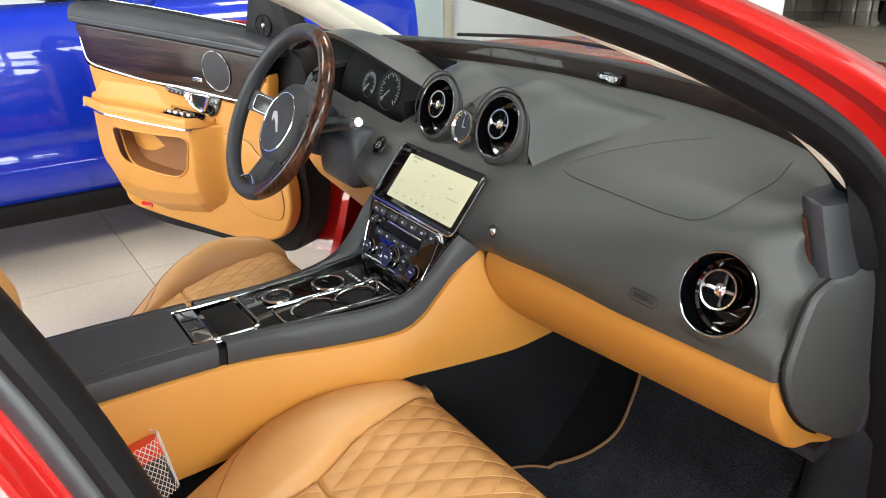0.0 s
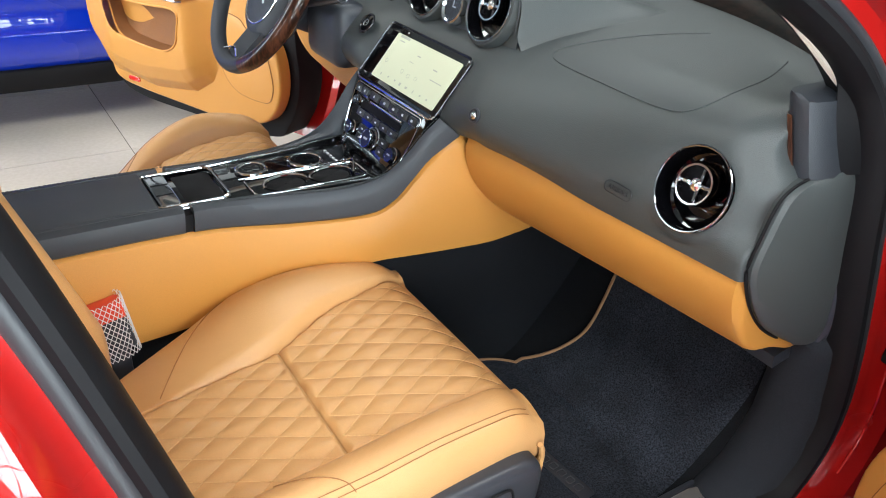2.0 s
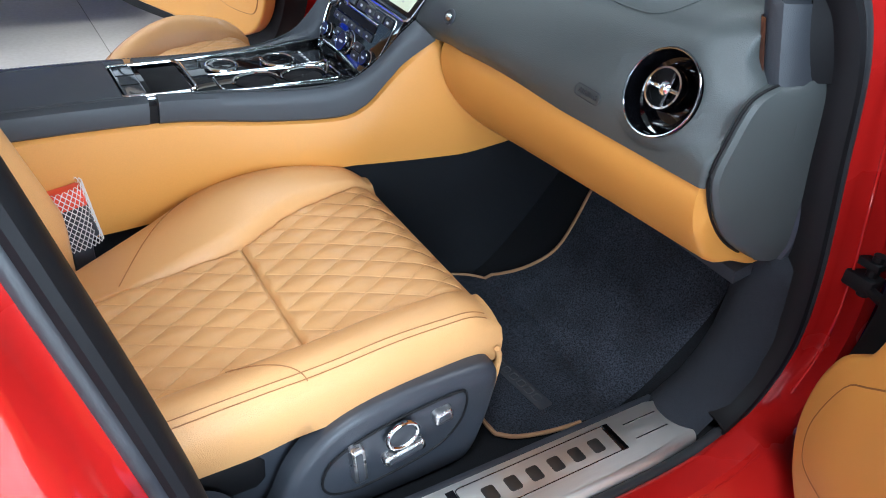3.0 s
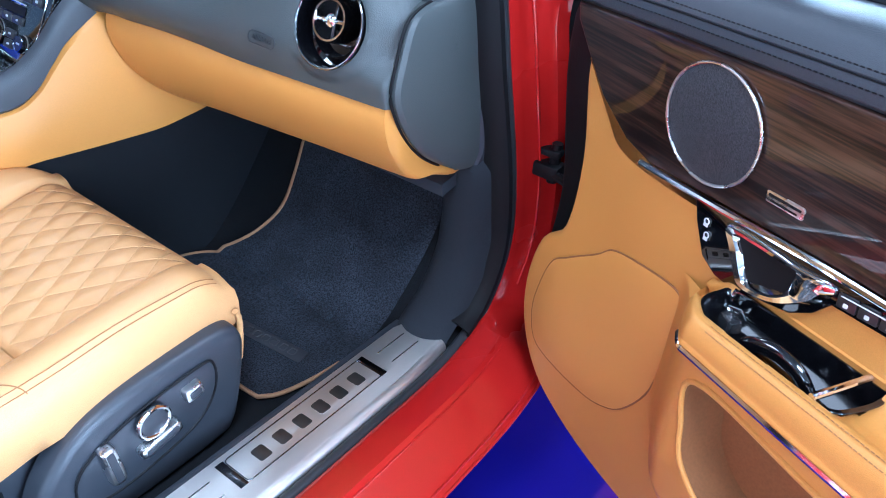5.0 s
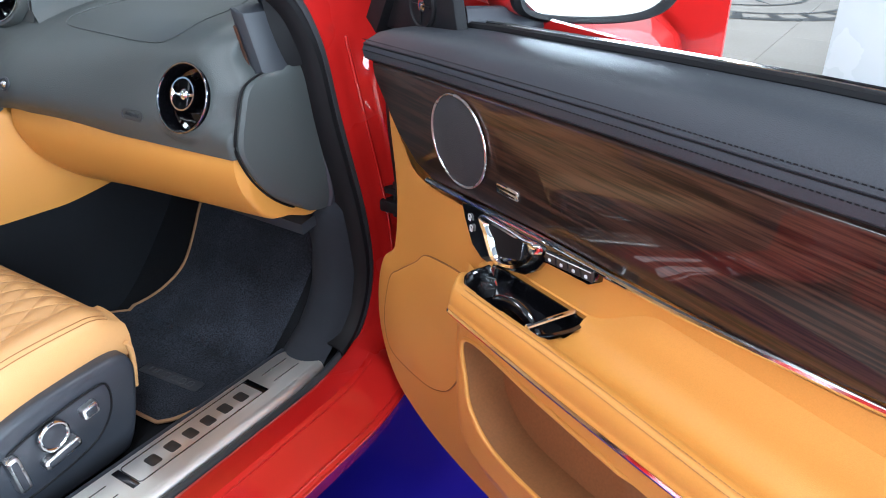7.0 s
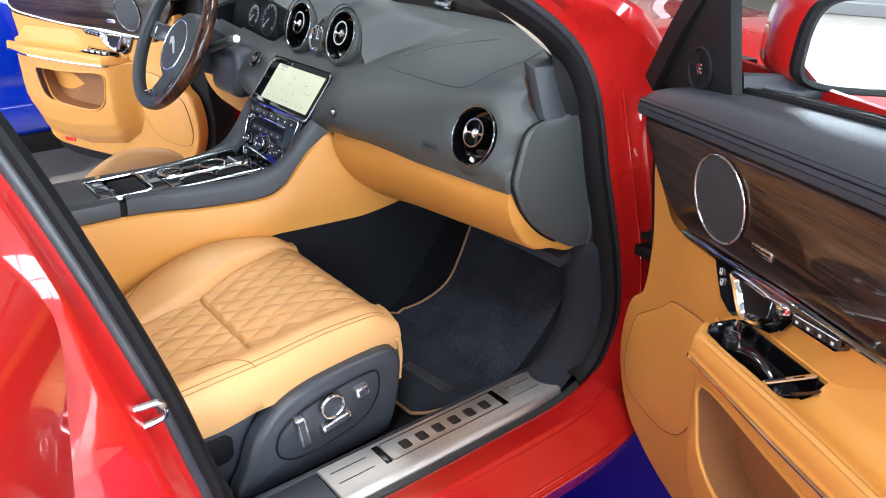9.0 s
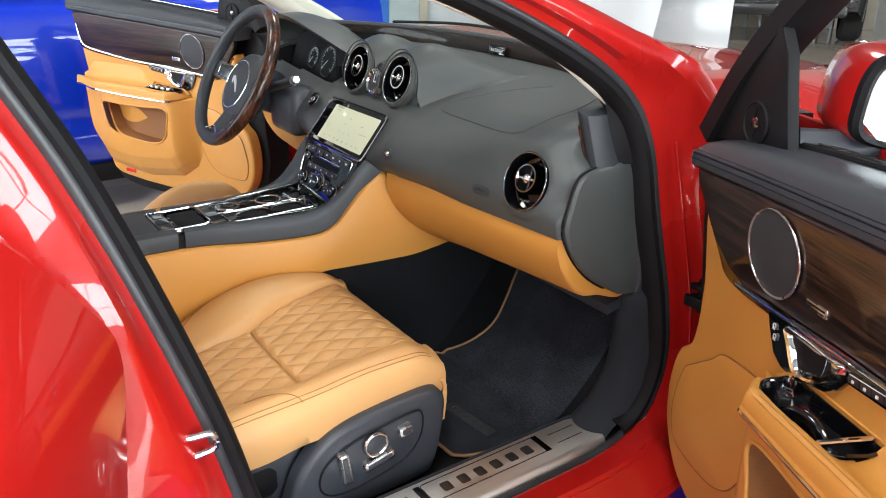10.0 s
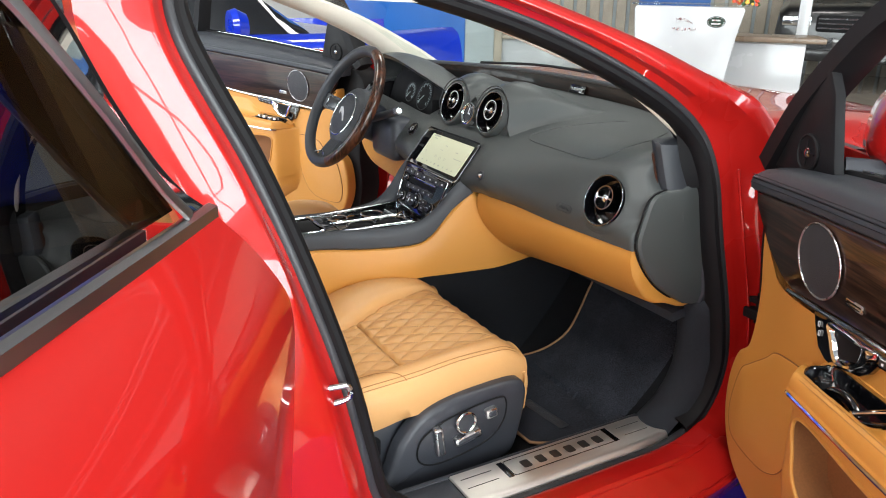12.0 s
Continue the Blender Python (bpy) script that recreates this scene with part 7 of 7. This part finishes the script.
part("wing_mirror", revolve([(0.001, -0.07), (0.06, -0.05), (0.085, 0.0), (0.075, 0.03), (0.001, 0.035)], 24), BLUE, bc, "blue wing mirror", m=pose(-2.16, 0.10, 1.03, 90, 0, 0))
part("door_gap", tube([(-2.222, -0.85, 0.40), (-2.224, -0.85, 0.60), (-2.25, -0.86, 0.84), (-2.30, -0.86, 0.94)], 0.004, 6), SEAL, bc)
part("sill_skirt", box(-2.30, -2.235, -2.0, 0.2, 0.17, 0.26, 0.02), SEAL, bc)
for wx, wy in ((-2.36, 0.95), (-2.36, -2.35), (-3.86, 0.95), (-3.86, -2.35)):
    w = wheel(-3.11 + (wx + 3.11), wy)
    w.parent = bc

# navy sheet beside the red car, in place of a blue reflection in the tiles
tagged(part("floor_reflection", box(0.30, 2.0, -0.6, 1.9, 0.001, 0.005), NAVY), "glossy navy blue sheet standing in for a reflection on the tile floor", "floor mat")
# round floor emblem
em = thing("floor_emblem", "dark round compass emblem set in the floor", "floor emblem", at=(-0.30, 7.2, 0.0))
for r, w in ((1.25, 0.05), (1.0, 0.02), (0.62, 0.02)):
    part("emblem_ring", grid([[((r - w + 2 * w * k) * math.cos(a), (r - w + 2 * w * k) * math.sin(a), 0.003) for k in (0, 1)] for a in np.linspace(0, 2 * math.pi, 60)]), DECAL, em)
for k in range(24):
    a = math.pi * k / 12
    part("emblem_ray", grid([[(r * math.cos(a + s), r * math.sin(a + s), 0.003) for s in (-0.035, 0.035)] for r in (1.03, 1.19)]), DECAL, em)
for k in range(8):
    a = math.pi * k / 4
    part("emblem_point", outline_plate([(0.10 * math.cos(a - 0.5), 0.10 * math.sin(a - 0.5)), (0.58 * math.cos(a), 0.58 * math.sin(a)), (0.10 * math.cos(a + 0.5), 0.10 * math.sin(a + 0.5))], 0.003), DECAL, em)
# white display board
bd = thing("display_board", "tall plain white display board on the floor", "display board", at=(1.9, 4.25, 0))
part("board", box(-0.98, 1.0, -0.03, 0.03, 0.02, 2.4, 0.004), DESK, bd)
part("foot", box(-0.9, 0.95, -0.10, 0.10, 0.0, 0.02, 0.004), STEEL, bd)
# reception desks
rc = thing("reception_desk", "white flared reception desk with glass top and two emblems", "desk", at=(-2.85, 3.78, 0))
fa = Vector((0.59, 0.56, 0)).normalized()
m_r = basis((0, 0, 0), fa, (0, 0, 1))
m_r = Matrix.Translation((0, 0, 0)) @ m_r
face = [(-0.31, 0.0), (0.24, 0.0), (0.28, 0.3), (0.36, 0.85), (0.405, 1.06), (0.39, 1.085), (-0.395, 1.085), (-0.41, 1.06), (-0.36, 0.5)]
part("front_panel", outline_plate(face, 0.05, 0.012, 2, m=m_r @ pose(0, 0, -0.03)), DESK, rc, "white curved front panel")
part("desk_body", box(-0.28, 0.22, 0.0, 1.05, -0.45, -0.04), DESK, rc, m=m_r)
part("glass_top", box(-0.43, 0.43, 1.092, 1.104, -0.50, 0.06, 0.004), PANE, rc, "clear glass top", m=m_r)
part("oval_emblem", outline_plate([(0.068 * math.cos(a), 0.042 * math.sin(a)) for a in np.linspace(0, 2 * math.pi, 30, endpoint=False)], 0.006, m=m_r @ pose(0.205, 0.975, 0.019)), mat("dark_green_enamel", (0.012, 0.035, 0.022), 0.3), rc, "dark oval emblem")
part("oval_rim", tube([(0.060 * math.cos(a), 0.035 * math.sin(a), 0.026) for a in np.linspace(0, 2 * math.pi, 30, endpoint=False)], 0.0022, 6, closed=True), SATIN, rc, m=m_r @ pose(0.205, 0.975, 0))
for yy, w in ((0.012, 0.062), (-0.014, 0.070)):
    part("emblem_bar", outline_plate(rrect(w, 0.012, 0.003), 0.007, m=m_r @ pose(0.205, 0.975 + yy, 0.019)), SATIN, rc)
part("grey_emblem", outline_plate([(-0.06, 0.02), (-0.02, 0.028), (0.03, 0.01), (0.07, -0.018), (0.02, -0.004), (-0.03, 0.006), (-0.05, -0.012)], 0.005, m=m_r @ pose(-0.03, 0.975, 0.019)), SATIN, rc, "silver emblem")
for k in range(6):
    part("emblem_bar", outline_plate(rrect(0.022, 0.022, 0.004), 0.004, m=m_r @ pose(-0.10 + 0.030 * k, 0.915, 0.019)), SATIN, rc)
d2 = thing("low_desk", "white low desk with a dark brown top", "desk", at=(-2.72, 4.72, 0))
part("desk_side", box(-0.42, 0.20, 0.0, 0.80, -0.30, 0.0, 0.01), DESK, d2, m=m_r)
part("desk_top", box(-0.45, 0.34, 0.80, 0.845, -0.36, 0.08, 0.012), DESK_TOP, d2, "dark brown desk top", m=m_r)
# screen stand and brochures behind the desk
st = thing("white_stand", "white upright stand beside the desk", "display stand", at=(-3.05, 5.4, 0))
part("upright", box(-0.04, 0.06, 0, 1.45, -0.04, 0.0, 0.01), DESK, st, m=m_r)
fl = thing("flower_box", "orange and green flowers on the desk", "flowers", at=(-2.60, 4.12, 1.105))
random.seed(4)
for nm, mt_, n in (("flower", ORANGE_RED, 26), ("flower", mat("yellow_petals", (0.75, 0.45, 0.08), 0.6), 20), ("leaf_clump", mat("leaf_green", (0.05, 0.11, 0.03), 0.5), 26)):
    blobs = []
    for k in range(n):
        b = bmesh.new()
        bmesh.ops.create_icosphere(b, subdivisions=1, radius=0.010 + 0.008 * random.random())
        bmesh.ops.translate(b, vec=(random.uniform(-0.11, 0.11), random.uniform(-0.05, 0.05), random.uniform(0.0, 0.10)), verts=b.verts)
        blobs.append(b)
    part(nm, merge(*blobs), mt_, fl)["kind"] = "stuff"

# panels at the back of the hall
wl = basis((-5.25, 3.1, 0), Vector((0.32, 0.59, 0)), (0, 0, 1))
plain("blue_column", "plain blue wall panel", box(-1.1, 0.10, 0.0, 3.2, -0.30, 0.0, 0.01), BLUE_WALL).data.transform(wl)
plain("grey_panel", "grey wall panel", box(0.101, 0.39, 0.0, 3.2, -0.28, -0.01), GREY_PANE).data.transform(wl)
plain("slat_post", "grey-brown wooden post", box(0.391, 0.47, 0.0, 3.2, -0.30, 0.02, 0.006), SLAT).data.transform(wl)
wb = part("low_wall", box(0.471, 2.6, 0.0, 0.70, -0.12, -0.02, 0.006), DESK)
tagged(wb, "low white partition wall", "", "", "structure").data.transform(wl)
tagged(part("ledge", box(0.471, 2.7, 0.70, 0.735, -0.20, 0.06, 0.006), SLAT), "beige ledge on the partition", "", "", "structure").data.transform(wl)
sw_m = basis((-7.6, 7.6, 0), Vector((0.68, 0.73, 0)), (0, 0, 1))
slw = plain("slat_wall", "back wall of grey-brown upright slats", box(-3.5, 4.5, 0, 4.0, -0.12, -0.04), GREY_PANE)
slw.data.transform(sw_m)
slat_me = None
for k in range(40):
    if slat_me is None:
        ob = part("slat", box(-0.075, 0.075, 0, 4.0, -0.04, 0.0, 0.008, 1), SLAT, slw)
        slat_me = ob.data
    else:
        ob = new("slat", slat_me)
        ob.parent = slw
    ob.matrix_basis = sw_m @ pose(-3.4 + 0.2 * k, 0, 0)
plain("blue_sign", "blue wall sign", box(-0.5, 0.5, 0.75, 1.35, 0.01, 0.05, 0.01), BLUE_WALL).data.transform(sw_m @ pose(0.55, 0, 0.3))


def far_car(name, label, m, paint, tall=1.72):
    root = thing(name, label, "car")
    half = 0.96
    rows = []
    for y, zb, zt, w in ((0.0, 0.42, 0.80, 0.86), (-0.10, 0.30, 0.98, 0.94), (-0.6, 0.28, 1.06, half), (-1.2, 0.28, 1.12, half), (-3.8, 0.28, 1.12, half), (-4.5, 0.32, 1.08, 0.92), (-4.6, 0.45, 0.9, 0.85)):
        rows.append([(-w, y, zb), (-w - 0.01, y, 0.6), (-w + 0.02, y, zt - 0.08), (-w + 0.12, y, zt), (0, y, zt + 0.03), (w - 0.12, y, zt), (w - 0.02, y, zt - 0.08), (w + 0.01, y, 0.6), (w, y, zb)])
    sm = [spline([r[k] for r in rows], 30) for k in range(9)]
    part("body", grid([[sm[k][i] for k in range(9)] for i in range(30)], cap=True), paint, root, m=m)
    part("cabin", grid([[(-w, y, 1.08), (-w * 0.8, y, zt), (0, y, zt + 0.03), (w * 0.8, y, zt), (w, y, 1.08)] for y, zt, w in ((-1.0, 1.1, 0.86), (-1.7, tall - 0.04, 0.84), (-2.6, tall, 0.84), (-3.9, tall - 0.05, 0.82), (-4.4, 1.12, 0.84))]), CAR_GLASS, root, "dark windows", m=m)
    part("roof", thicken(grid([[(-w, y, zt), (0, y, zt + 0.035), (w, y, zt)] for y, zt, w in ((-1.7, tall - 0.03, 0.68), (-2.6, tall + 0.01, 0.68), (-3.9, tall - 0.04, 0.66))]), 0.02), paint, root, m=m)
    grille = part("grille", outline_plate(rrect(0.95, 0.20, 0.04), 0.03, 0.01, m=m @ basis((0, 0.0, 0.80), (-1, 0, 0), (0, 0, 1))), SEAL, root, "black grille")
    for k in range(3):
        part("grille_bar", box(-0.45, 0.45, 0.02, 0.04, 0.735 + 0.055 * k, 0.755 + 0.055 * k), GUN, grille, m=m)
    part("plate_bar", box(-0.26, 0.26, 0.02, 0.05, 0.52, 0.62, 0.005), GREYCAR, root, "plain grey plate", m=m)
    part("bumper", outline_plate(rrect(1.5, 0.14, 0.05), 0.05, 0.015, m=m @ basis((0, 0.03, 0.42), (-1, 0, 0), (0, 0, 1))), DARKCAR, root, "dark lower bumper", m=None)
    for sx in (-1, 1):
        part("headlamp", box(sx * 0.70 - 0.17, sx * 0.70 + 0.17, -0.08, 0.02, 0.76, 0.88, 0.02), CHROME, root, "clear headlamp", m=m)
        for wy in (-0.85, -3.65):
            w = wheel(0.86 * sx, wy, 0.37, 0.26)
            w.matrix_basis = m
            w.parent = root
    return root


far_car("dark_car", "dark off-road car parked at the back of the hall", basis((-4.35, 8.2, 0), (-0.84, -0.545, 0), (0.545, -0.84, 0)), DARKCAR)
far_car("grey_car", "grey car parked at the far side of the hall", basis((2.6, 13.0, 0), (-0.95, -0.3, 0), (0.3, -0.95, 0)), GREYCAR, 1.5)

# floor tiles: near ones singly, the far ones as one sheet
TS = 0.8
tile_me = None
far = []
for i in range(-16, 15):
    for j in range(-12, 23):
        x, y = -1.93 + TS * (i + 0.5), -0.095 + TS * (j + 0.5)
        if not (-13.5 < x < 8.8 and -8.8 < y < 17.5):
            continue
        if -6 < i < 9 and -6 < j < 14:
            if tile_me is None:
                ob = part("tile", box(-TS / 2 + 0.0015, TS / 2 - 0.0015, -TS / 2 + 0.0015, TS / 2 - 0.0015, -0.006, 0.0), TILE, floor)
                tile_me = ob.data
            else:
                ob = new("tile", tile_me)
                ob.parent = floor
            ob.location = (x, y, 0)
        else:
            far.append((x, y))
bm = bmesh.new()
for x, y in far:
    h = TS / 2 - 0.0015
    bm.faces.new([bm.verts.new((x + a * h, y + b * h, 0.0)) for a, b in ((-1, -1), (1, -1), (1, 1), (-1, 1))])
part("far_tiles", bm, TILE, floor)["kind"] = "stuff"
